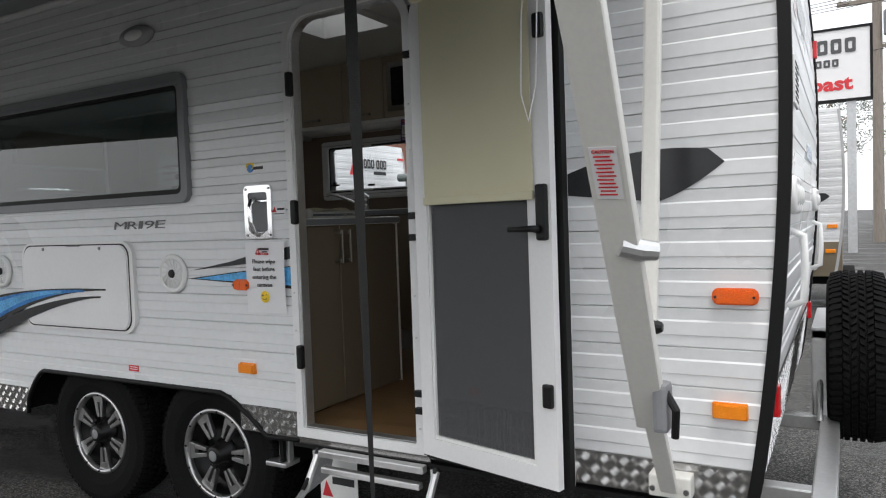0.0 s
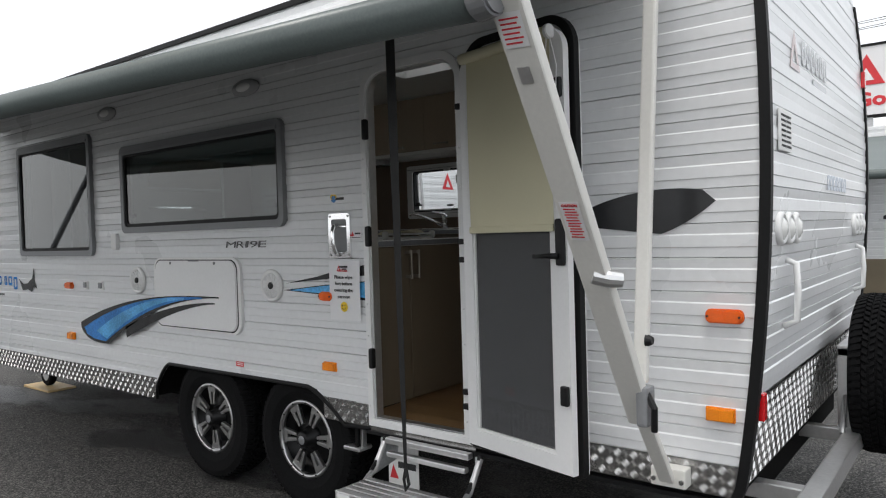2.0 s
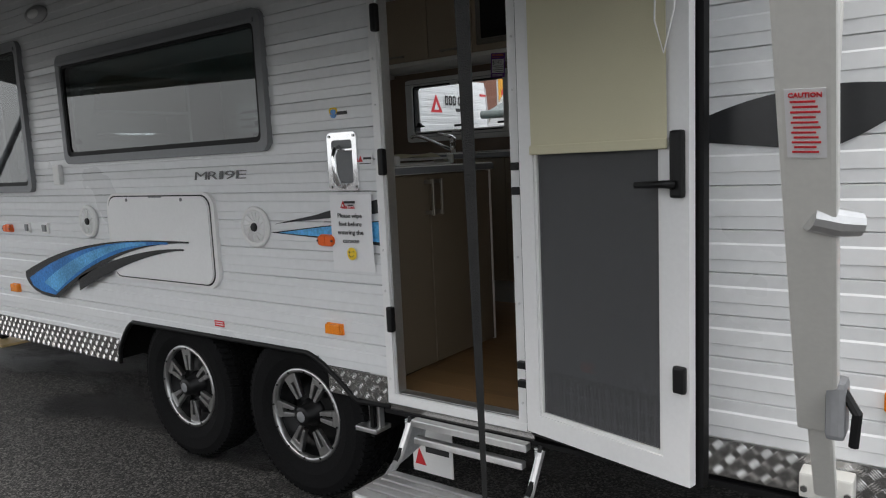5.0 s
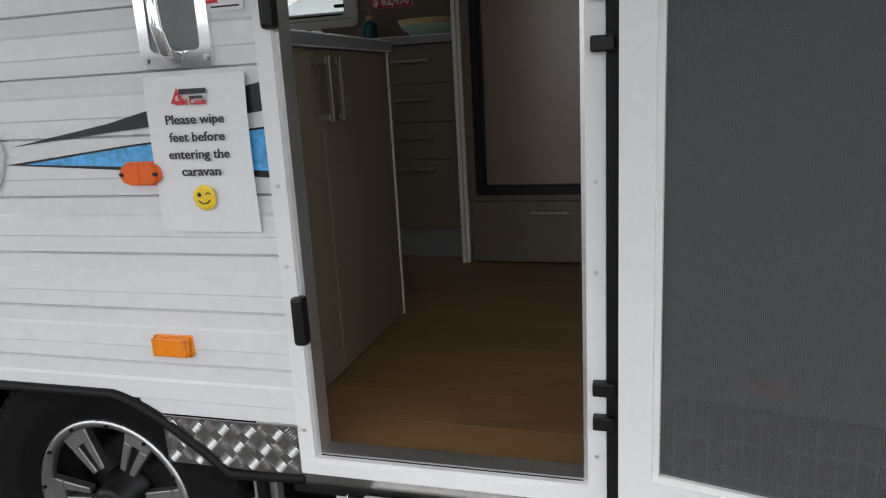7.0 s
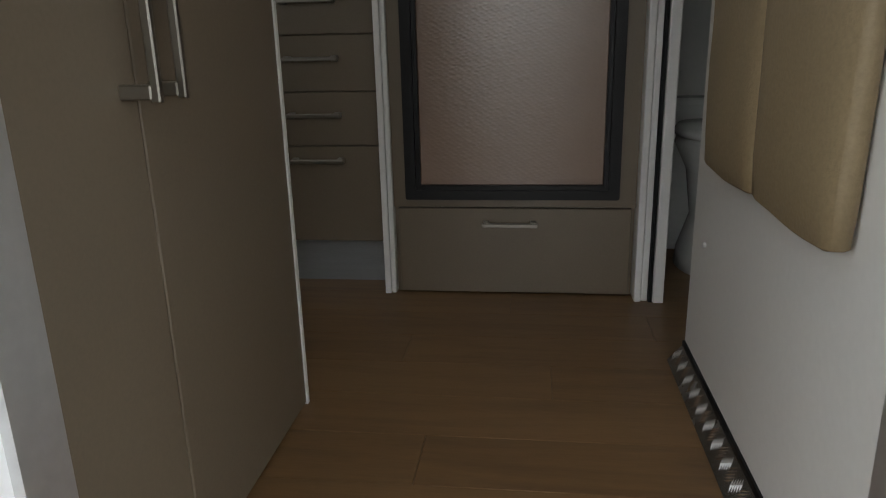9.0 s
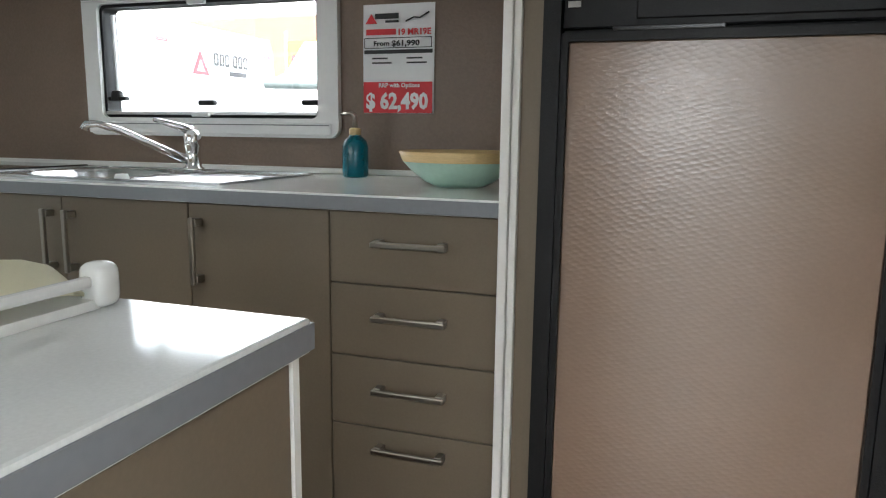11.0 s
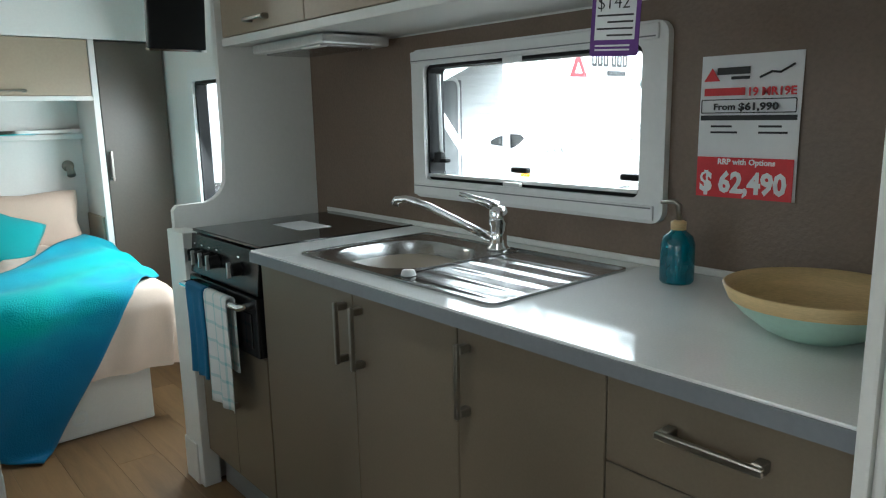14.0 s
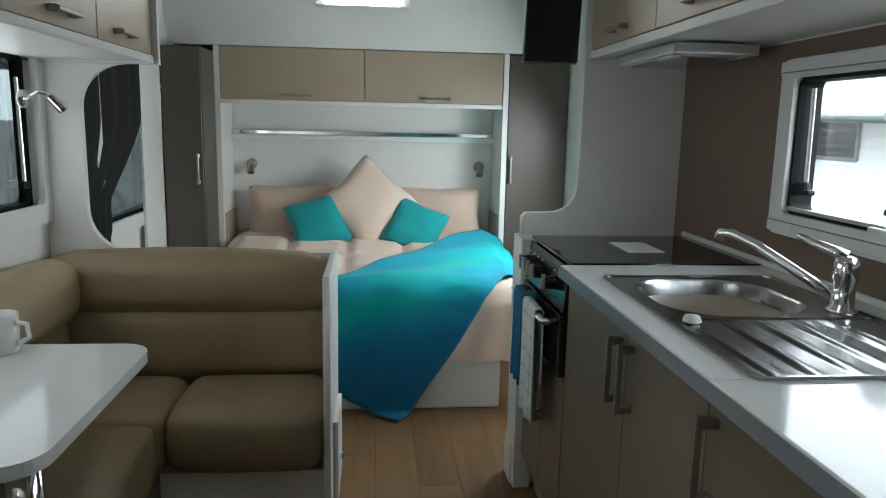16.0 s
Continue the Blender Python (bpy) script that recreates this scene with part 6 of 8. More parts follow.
part("frame", ring(rrect(-0.72, -0.12, 2.10, 2.42, 0.01), rrect(-0.685, -0.155, 2.135, 2.385, 0.01), 1.800, 1.8145), M["steel"], mw)
part("door", box(-0.683, -0.26, 1.804, 1.813, 2.137, 2.383), M["black_glass"], mw)
part("panel", box(-0.256, -0.157, 1.804, 1.813, 2.137, 2.383), M["enamel"], mw)

# fridge column
fc = thing("fridge_column", "taupe fridge housing between white posts", "cabinet")
YFR = 1.555
bm = panel_holes(YFR, YFR + 0.018, -0.030, 0.628, 0.803, ZC - 0.002, [(0.006, 0.583, 0.825, 1.836)])
part("face", bm, M["taupe"], fc)
part("side", box(-0.030, -0.012, YFR + 0.018, YK - 0.003, ZF, ZC - 0.002), M["taupe"], fc)
part("side", box(0.610, 0.628, YFR + 0.018, YK - 0.003, ZF, ZC - 0.002), M["taupe"], fc)
part("upper_gap", box(-0.028, 0.626, YFR - 0.0012, YFR - 0.0002, 1.896, 1.900), M["gasket"], fc)
d = part("drawer", box(-0.018, 0.618, YFR - 0.001, YFR + 0.017, 0.556, 0.799, 0.0015, 1), M["taupe"], fc)
bar_handle("handle", d, (0.222, YFR - 0.001, 0.757), (0.362, YFR - 0.001, 0.757), (0, -0.024, 0))
fg = thing("fridge", "black-framed fridge with a brown textured door", "fridge")
part("frame", ring(rrect(0.007, 0.582, 0.826, 1.835, 0.006), rrect(0.036, 0.553, 0.852, 1.808, 0.004), YFR - 0.016, YFR + 0.06), M["black"], fg, "black plastic frame")
part("door_panel", box(0.048, 0.540, YFR + 0.002, YFR + 0.03, 0.864, 1.722, 0.002, 1), M["fridge_panel"], fg, "brown textured panel")
part("door_frame", ring(rrect(0.037, 0.552, 0.852, 1.736, 0.004), rrect(0.048, 0.540, 0.864, 1.722, 0.003), YFR - 0.010, YFR + 0.03), M["black"], fg)
part("control_panel", box(0.037, 0.552, YFR + 0.0, YFR + 0.03, 1.744, 1.805, 0.002, 1), M["black"], fg, "black control panel")
part("grip_recess", box(0.037, 0.552, YFR + 0.02, YFR + 0.03, 1.736, 1.744), M["gasket"], fg)
part("flap", box(0.155, 0.540, YFR - 0.005, YFR - 0.0005, 1.755, 1.803, 0.002, 1), M["black"], fg)
part("badge", box(0.045, 0.066, YFR - 0.003, YFR - 0.0005, 1.777, 1.787), M["chrome"], fg)
part("grip", box(0.12, 0.29, YFR - 0.016, YFR - 0.0005, 1.736, 1.744, 0.002), M["enamel"], fg)
for nm, x0, x1, y0, y1 in (("post", -0.062, -0.045, 1.538, 1.60), ("post", -0.0445, -0.031, 1.546, 1.60), ("post", 0.629, 0.648, 1.512, 1.60), ("post", 0.649, 0.666, 1.520, 1.60), ("post", 0.678, 0.706, 1.505, 1.56)):
    p = tagged(thing("white_post", "narrow white laminate post beside the fridge", "post", group="white posts"))
    part("strip", box(x0, x1, y0, y1, ZF, ZC - 0.002, 0.004), M["white"], p)
tr = thing("door_track", "dark sliding door track in the floor", "track")
part("rail", box(0.668, 0.6765, 1.512, 1.60, ZF, ZC - 0.004), M["gasket"], tr)
dl = thing("door_latch", "black latch on the sliding bathroom door", "latch", (0.685, 1.500, 1.50))
part("plate", box(-0.018, -0.004, -0.004, 0.004, -0.05, 0.05, 0.002), M["chrome"], dl)
part("lever", tube([(-0.055, -0.012, 0.002), (-0.01, -0.02, 0.0), (0.035, -0.014, 0.003)], 0.007, 8), M["black"], dl)
part("lever_end", box(0.018, 0.042, -0.022, -0.004, -0.012, 0.014, 0.004), M["black"], dl)

# entry cabinet beside the door
ec = thing("entry_cabinet", "low taupe cabinet with two doors beside the entry", "cabinet")
XC = -0.093
part("carcass", box(-0.43, XC - 0.019, 0.038, 0.892, 0.708, 1.361), M["taupe"], ec)
part("plinth", box(-0.43, XC - 0.019, 0.325, 0.892, ZF, 0.707), M["taupe"], ec)
d = part("door", box(XC - 0.018, XC, 0.045, 0.424, ZF + 0.006, 1.358, 0.0015, 1), M["taupe"], ec)
bar_handle("handle", d, (XC, 0.396, 1.195), (XC, 0.396, 1.335), (0.040, 0, 0))
d = part("door", box(XC - 0.018, XC, 0.428, 0.890, ZF + 0.006, 1.358, 0.0015, 1), M["taupe"], ec)
bar_handle("handle", d, (XC, 0.456, 1.195), (XC, 0.456, 1.335), (0.040, 0, 0))
part("edge_strip", box(-0.43, XC + 0.002, 0.8925, 0.904, ZF, 1.361), M["white"], ec, "white edge strip")
part("top", box(-0.445, XC + 0.008, 0.038, 0.918, 1.3615, 1.396, 0.004), [M["stone"]], ec, "white bench top with a grey edge")
part("top_edge", box(-0.445, XC + 0.0102, 0.040, 0.9205, 1.365, 1.391), M["edge"], ec)
ty = thing("serving_tray", "white wooden serving tray with rounded corner posts", "tray", (-0.345, 0.675, 1.3965))
part("base", prism(rrect(-0.055, 0.050, -0.21, 0.21, 0.02), 0.0, 0.010, axis="z"), M["white"], ty)
for sy in (-1, 1):
    part("post", box(0.027, 0.059, sy * 0.205 - 0.016, sy * 0.205 + 0.016, 0.0, 0.046, 0.014, 4), M["porcelain"], ty, smooth=True)
    part("end_rail", box(-0.050, 0.030, sy * 0.208 - 0.005, sy * 0.208 + 0.005, 0.004, 0.018, 0.004), M["porcelain"], ty)
part("side_rail", box(0.040, 0.050, -0.19, 0.19, 0.022, 0.034, 0.004), M["porcelain"], ty)
part("low_rail", box(-0.056, -0.048, -0.20, 0.20, 0.004, 0.014, 0.003), M["porcelain"], ty)
nk = thing("napkin", "cream cloth napkin lying in the tray", "napkin", (-0.350, 0.675, 1.4065))
part("cloth", grid(12, 14, lambda u, v: ((u - 0.5) * 0.088, (v - 0.5) * 0.40, 0.040 - 0.012 * (2 * abs(u - 0.5)) ** 3 + 0.010 * math.sin(6 * u + 3 * v) * math.sin(5 * v) - 0.02 * (2 * abs(v - 0.5)) ** 4), thick=0.004), M["blind"], nk, smooth=True)

# bathroom side wall by the entry, with its hung cushion
bwall = tagged(thing("wall_bathroom", "white wall of the bathroom beside the entry", "wall"), kind="structure")
part("panel", box(0.690, 0.715, 0.036, 1.150, ZF, ZC - 0.001), M["white"], bwall)
part("strip", box(0.684, 0.692, 0.05, 1.150, 0.588, 0.600, 0.002), M["gasket"], bwall, "black strip above the kick plate")
part("kick_plate", moved(tread(0.0, 1.09, 0.0, 0.055, 0.0, -1, 0.03), Matrix.Translation((0.654, 1.148, ZF + 0.002)) @ Matrix.Rotation(radians(-90), 4, "Z") @ Matrix.Rotation(radians(-40), 4, "X")), [M["tread"], M["tread_bar"]], bwall, "tread plate kick strip")
part("bracket", cyl((0.684, 1.04, 0.85), (0.691, 1.04, 0.85), 0.006, seg=10), M["plastic_white"], bwall)


def slab_cushion(name, parent, x0, x1, y0, y1, z0, z1, material, r=0.03, puff=0.012, label=""):
    """An upholstered block with rounded, slightly puffed faces."""
    bm = box(x0, x1, y0, y1, z0, z1)
    bmesh.ops.subdivide_edges(bm, edges=bm.edges[:], cuts=9, use_grid_fill=True)
    c = Vector(((x0 + x1) / 2, (y0 + y1) / 2, (z0 + z1) / 2))
    h = Vector(((x1 - x0) / 2, (y1 - y0) / 2, (z1 - z0) / 2))
    for v in bm.verts:
        q = v.co - c
        inner = Vector([max(-h[i] + r, min(h[i] - r, q[i])) if h[i] > r else 0 for i in range(3)])
        d = q - inner
        if d.length > 1e-6:
            q = inner + d.normalized() * r
        f = [q[i] / h[i] for i in range(3)]
        for i in range(3):
            j, k = [a for a in range(3) if a != i]
            q[i] += math.copysign(puff * max(0, 1 - f[j] ** 2) * max(0, 1 - f[k] ** 2), q[i]) * (1 if abs(f[i]) > 0.9 else 0)
            q[i] += 0.0025 * noise.noise(Vector((v.co.x * 9, v.co.y * 9, v.co.z * 9 + i * 7)))
        v.co = c + q
    return part(name, bm, material, parent, label, smooth=True)


hc = thing("hanging_cushion", "olive beige seat cushion fixed to the white wall", "cushion")
slab_cushion("pad", hc, 0.655, 0.689, 0.405, 0.702, 1.020, 1.62, M["leather"], 0.016, 0.006)
slab_cushion("pad", hc, 0.655, 0.689, 0.706, 0.995, 1.020, 1.62, M["leather"], 0.016, 0.006)

# toilet in the bathroom
to = thing("toilet", "white cassette toilet in the bathroom", "toilet", (0.96, 1.86, ZF))
part("pedestal", moved(lathe([(0.0, 0.0), (0.17, 0.0), (0.165, 0.05), (0.13, 0.16), (0.15, 0.30), (0.19, 0.38), (0.185, 0.40), (0.0, 0.40)], 28), Matrix.Diagonal((0.95, 1.2, 1, 1))), M["porcelain"], to, smooth=True)
part("lid", moved(lathe([(0.0, 0.0), (0.185, 0.0), (0.19, 0.015), (0.18, 0.03), (0.0, 0.045)], 28), Matrix.Translation((0, 0, 0.405)) @ Matrix.Diagonal((0.98, 1.2, 1, 1))), M["porcelain"], to, "white closed lid", smooth=True)
part("back", box(-0.23, 0.21, 0.15, 0.285, 0.0, 0.50, 0.02), M["porcelain"], to)
part("flush_button", box(-0.05, 0.02, 0.19, 0.23, 0.50, 0.506, 0.002), M["grey"], to)

# bed end
bd = thing("bed", "made island bed with a beige quilt on a white base", "bed")
part("base", box(-3.96, -2.79, 0.42, 1.66, ZF, 0.93, 0.01), M["white"], bd, "white bed base")
part("base_vent", ring(rrect(1.34, 1.40, 0.60, 0.66, 0.02), rrect(1.352, 1.388, 0.612, 0.648, 0.012), -2.788, -2.782, axis="x"), M["plastic_white"], bd)


def quilt():
    x0, x1, y0, y1 = -3.98, -2.74, 0.30, 1.80

    def fn(u, v):
        # over the top and down the sides and the foot
        yy = -0.32 + v * (y1 - y0 + 0.64) + y0
        xx = x0 + u * (x1 - x0 + 0.34)
        top = 1.115
        dx = max(0.0, xx - (x1 - 0.08))
        dy = max(0.0, y0 + 0.08 - yy, yy - (y1 - 0.08))
        d = math.hypot(dx, dy)
        ang = min(d / 0.10, math.pi / 2)
        out = 0.085 * math.sin(ang)
        down = 0.085 * (1 - math.cos(ang)) + max(0.0, d - 0.157)
        px, py = min(xx, x1 - 0.08), min(max(yy, y0 + 0.08), y1 - 0.08)
        if d > 0:
            px += out * dx / d
            py += out * math.copysign(dy, yy - 1.0) / d
        ripple = 0.012 * math.sin(yy * 38 + xx * 11) * min(1, max(0, d - 0.1) * 5)
        gx, gy = abs(math.sin((xx + 0.07) * math.pi / 0.33)), abs(math.sin((yy - 0.05) * math.pi / 0.30))
        puff = 0.026 * (min(1, gx * 2.2) * min(1, gy * 2.2) - 0.5)
        px += ripple * (1 if dx > 0 else 0)
        py += ripple * (1 if dy > 0 else 0)
        z = top + 0.07 * min(1.0, max(0.0, (-2.95 - xx) / 0.8)) - min(down, 0.33) + puff * math.cos(ang) + 0.01 * noise.noise(Vector((xx * 4, yy * 4, 0)))
        return (px, py, z)

    return grid(72, 96, fn, thick=0.0)


part("quilt", quilt(), M["linen"], bd, "beige stitched quilt", smooth=True)


def ombre():
    """Knitted throw: dark blue at one end to aqua in the middle."""
    m = mat("blue_aqua_throw", (0.01, 0.2, 0.4), 0.92, bump=0.7, bscale=170, sheen=0.05)
    nt = m.node_tree
    b = nt.nodes["Principled BSDF"]
    at = nt.nodes.new("ShaderNodeUVMap")
    at.uv_map = "along"
    sx = nt.nodes.new("ShaderNodeSeparateXYZ")
    nt.links.new(at.outputs[0], sx.inputs[0])
    nz = nt.nodes.new("ShaderNodeTexNoise")
    nz.inputs["Scale"].default_value = 7
    ma = nt.nodes.new("ShaderNodeMath")
    ma.operation = "MULTIPLY_ADD"
    ma.inputs[1].default_value = 0.22
    nt.links.new(nz.outputs[0], ma.inputs[0])
    nt.links.new(sx.outputs[0], ma.inputs[2])
    rp = nt.nodes.new("ShaderNodeValToRGB")
    els = rp.color_ramp.elements
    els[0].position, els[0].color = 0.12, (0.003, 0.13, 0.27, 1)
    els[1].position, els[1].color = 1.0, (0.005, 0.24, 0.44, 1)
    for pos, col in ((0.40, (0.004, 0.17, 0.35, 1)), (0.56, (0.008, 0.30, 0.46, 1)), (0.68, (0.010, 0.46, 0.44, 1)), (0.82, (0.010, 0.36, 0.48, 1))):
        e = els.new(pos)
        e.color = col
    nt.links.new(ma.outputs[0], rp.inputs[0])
    nt.links.new(rp.outputs[0], b.inputs["Base Color"])
    return m


def throw():
    t = thing("throw_blanket", "blue and aqua knitted throw draped over the quilt", "blanket")
    x1 = -2.74

    def fn(u, v):
        # u: from the hanging tip over the foot to the far edge; v: across
        lo, hi = Vector((-2.15, 1.20)).lerp(Vector((-2.50, 0.66)), v), Vector((-3.0, 1.80)).lerp(Vector((-3.92, 1.80)), v)
        p = lo.lerp(hi, u)
        xx, yy = p
        d = max(0.0, xx - (x1 - 0.08))
        ang = min(d / 0.10, math.pi / 2)
        down = 0.085 * (1 - math.cos(ang)) + max(0.0, d - 0.157)
        px = min(xx, x1 - 0.08) + 0.105 * math.sin(ang) + 0.012 * math.sin(v * 17 + 2 * u) * (d > 0.1)
        dy = max(0.0, yy - 1.70)
        z = 1.160 + 0.07 * min(1.0, max(0.0, (-2.95 - xx) / 0.8)) - down * 1.15 - 0.5 * dy + 0.008 * math.sin(xx * 21 + yy * 9) + 0.006 * noise.noise(Vector((xx * 9, yy * 9, 3)))
        spill = max(0.0, ZF + 0.014 - z)  # the tip lies out on the floor
        return (px + 0.004 + 0.9 * spill, yy, max(z, ZF + 0.014 + 0.006 * math.sin(30 * spill)))

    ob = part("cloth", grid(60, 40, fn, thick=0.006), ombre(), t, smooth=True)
    uv = ob.data.uv_layers.new(name="along")
    co = [v.co for v in ob.data.vertices]
    for lp in ob.data.loops:
        c = co[lp.vertex_index]
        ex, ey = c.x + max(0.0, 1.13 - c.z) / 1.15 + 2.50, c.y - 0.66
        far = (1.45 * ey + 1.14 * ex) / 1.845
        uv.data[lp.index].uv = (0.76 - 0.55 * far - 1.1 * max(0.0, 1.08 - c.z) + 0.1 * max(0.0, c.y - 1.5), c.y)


throw()


def pillow(name, label, w, h, d, m, material, group=""):
    p = thing(name, label, "pillow" if "pillow" in name else "cushion", group=group)
    p.matrix_basis = m

    def side(s):
        def fn(u, v):
            a, b = 2 * u - 1, 2 * v - 1
            fx = 1 - 0.12 * (1 - abs(b)) * abs(a) ** 3 - 0.05 * abs(b) ** 4
            fz = 1 - 0.12 * (1 - abs(a)) * abs(b) ** 3 - 0.07 * abs(a) ** 4
            t = max(0.0, (1 - a ** 4) * (1 - b ** 4)) ** 0.62
            return (a * w / 2 * fx, s * d / 2 * t * (1 + 0.10 * noise.noise(Vector((a * 2, b * 2, s + w)))), b * h / 2 * fz)
        return fn

    bm = grid(22, 22, side(-1))
    bm = grid(22, 22, side(1), bm=bm)
    bmesh.ops.remove_doubles(bm, verts=bm.verts[:], dist=0.0005)
    bmesh.ops.recalc_face_normals(bm, faces=bm.faces[:])
    part("cover", bm, material, p, smooth=True)
    part("piping", tube([((2 * t - 1) * w / 2 * (1 - 0.0), 0, -h / 2) for t in [i / 8 for i in range(9)]], 0.003, 6), material, p)
    return p


FX = Matrix.Rotation(radians(90), 4, "Z")
pillow("pillow", "taupe pillow standing against the bedhead", 0.53, 0.35, 0.18, Matrix.Translation((-3.86, 0.64, 1.285)) @ Matrix.Rotation(radians(-14), 4, "Y") @ FX, M["linen2"], "pillows on the bed")
pillow("pillow", "taupe pillow standing against the bedhead", 0.53, 0.35, 0.18, Matrix.Translation((-3.86, 1.46, 1.285)) @ Matrix.Rotation(radians(-14), 4, "Y") @ FX, M["linen2"], "pillows on the bed")
pillow("cushion", "large beige scatter cushion set on its corner", 0.42, 0.42, 0.15, Matrix.Translation((-3.72, 1.055, 1.37)) @ Matrix.Rotation(radians(-20), 4, "Y") @ FX @ Matrix.Rotation(radians(43), 4, "Y"), M["linen"], "cushions on the bed")
pillow("cushion", "small teal scatter cushion tilted on the quilt", 0.32, 0.30, 0.13, Matrix.Translation((-3.66, 0.79, 1.265)) @ Matrix.Rotation(radians(-24), 4, "Y") @ FX @ Matrix.Rotation(radians(-18), 4, "Y"), M["teal"], "cushions on the bed")
pillow("cushion", "small teal scatter cushion leaning on the large one", 0.32, 0.30, 0.13, Matrix.Translation((-3.64, 1.315, 1.245)) @ Matrix.Rotation(radians(-24), 4, "Y") @ FX @ Matrix.Rotation(radians(24), 4, "Y"), M["teal"], "cushions on the bed")

for nm, y0, y1, hy, xf, zt in (("wardrobe", 0.070, 0.258, 0.235, -3.38, 2.155), ("wardrobe", 1.818, YK - 0.004, 1.84, -3.672, 2.185)):
    w = thing(nm, "tall dark taupe wardrobe beside the bed", "wardrobe", group="wardrobes beside the bed")
    part("body", box(-3.985, xf - 0.018, y0, y1, ZF, zt), M["taupe_dark"], w)
    part("door", box(xf - 0.017, xf, y0 + 0.003, y1 - 0.003, ZF + 0.02, zt - 0.003, 0.0015, 1), M["taupe_dark"], w)
    bar_handle("handle", w, (xf, hy, 1.50), (xf, hy, 1.64), (0.022, 0, 0))
for y0, y1 in ((0.260, 0.288), (1.788, 1.816)):
    dv = thing("bed_divider", "white upright panel between bedhead and wardrobe", "panel", group="bed dividers")
    part("panel", box(-3.985, -3.668, y0, y1, ZF, 2.19), M["white"], dv)
    part("padding", box(-3.97, -3.70, y0 if y0 > 1 else y1, y0 - 0.012 if y0 > 1 else y1 + 0.012, 1.12, 1.31), M["beige"], dv, "beige lower lining")
lk = thing("bed_locker", "beige overhead lockers above the bed", "cupboard")
part("carcass", box(-3.985, -3.692, 0.289, 1.787, 1.905, 2.19), M["white"], lk)
part("rail_front", box(-3.692, -3.668, 0.289, 1.787, 1.896, 1.918, 0.003), M["white"], lk)
for y0, y1, hy in ((0.292, 1.036, 0.68), (1.040, 1.784, 1.42)):
    dd = part("door", box(-3.691, -3.672, y0, y1, 1.920, 2.188, 0.0015, 1), M["beige"], lk)
    bar_handle("handle", dd, (-3.672, hy - 0.075, 1.943), (-3.672, hy + 0.075, 1.943), (0.020, 0, 0), 0.004)
bh = tagged(thing("bulkhead", "white sloping bulkhead above the bed lockers", "bulkhead"), kind="structure")
part("panel", prism([(-3.985, 2.192), (-3.672, 2.192), (-3.56, ZC - 0.002), (-3.985, ZC - 0.002)], 0.037, YK - 0.003), M["white"], bh)
rl = thing("bedhead_rail", "chrome rail strip across the white bedhead", "rail")
part("shelf", box(-3.989, -3.93, 0.29, 1.786, 1.705, 1.732, 0.003), M["white"], rl)
part("strip", box(-3.950, -3.930, 0.30, 1.776, 1.734, 1.760, 0.005), M["chrome"], rl, "polished chrome strip")
for yy in (0.39, 1.71):
    l = thing("reading_lamp", "small chrome reading lamp on the bedhead", "lamp", (-3.988, yy, 1.565), "reading lamps")
    part("base", moved(lathe([(0.0, 0.016), (0.028, 0.014), (0.030, 0.0)], 18), Matrix.Rotation(radians(90), 4, "Y")), M["nickel"], l, smooth=True)
    part("head", cyl((0.03, 0, 0.0), (0.06, 0.0, -0.05), 0.016, 0.022, seg=14, bev=0.003), M["nickel"], l)
cl = thing("ceiling_light", "rectangular ceiling light with a bright diffuser", "lamp", (-3.60, 1.03, 2.414))
cl.rotation_euler = (0, radians(-20), 0)
part("body", box(0.0, 0.03, -0.24, 0.24, -0.035, 0.035, 0.008), M["plastic_white"], cl)
part("diffuser", box(0.026, 0.036, -0.19, 0.19, -0.028, 0.028, 0.004), M["lamp_glow"], cl, "bright diffuser")

# window beside the bed on the kitchen side
kw2 = tagged(thing("window_4", "white-framed bedside window with black catches", "window"), kind="structure")
part("window_frame", ring(rrect(-3.33, -2.47, 1.32, 2.03, 0.03), rrect(-3.275, -2.525, 1.375, 1.975, 0.02), YK - 0.022, YK - 0.001), M["plastic_white"], kw2)
part("reveal", ring(rrect(-3.275, -2.525, 1.375, 1.975, 0.02), rrect(-3.262, -2.538, 1.388, 1.962, 0.018), YK - 0.008, YO + 0.012), M["gasket"], kw2)
pn = part("pane", box(-3.264, -2.536, YO + 0.002, YO + 0.006, 1.386, 1.964), M["glass_clear"], kw2)
pn.visible_shadow = False
for zz in (1.45, 1.80):
    part("catch", box(-2.60, -2.55, YK - 0.012, YK + 0.006, zz, zz + 0.02, 0.005), M["black"], kw2)

# television on the end panel
tv = thing("television", "black television hung over the bed end panel", "television", (-2.235, 1.70, 2.24))
tv.rotation_euler = (0, radians(8), radians(-4))
part("case", box(-0.04, 0.0, -0.30 + 0.20, 0.09, -0.215, 0.215, 0.008), M["black"], tv)
part("screen", box(-0.044, -0.041, -0.09, 0.08, -0.20, 0.20), M["black_glass"], tv)
part("lower_trim", box(-0.042, 0.002, -0.10, 0.09, -0.219, -0.212), M["chrome"], tv)

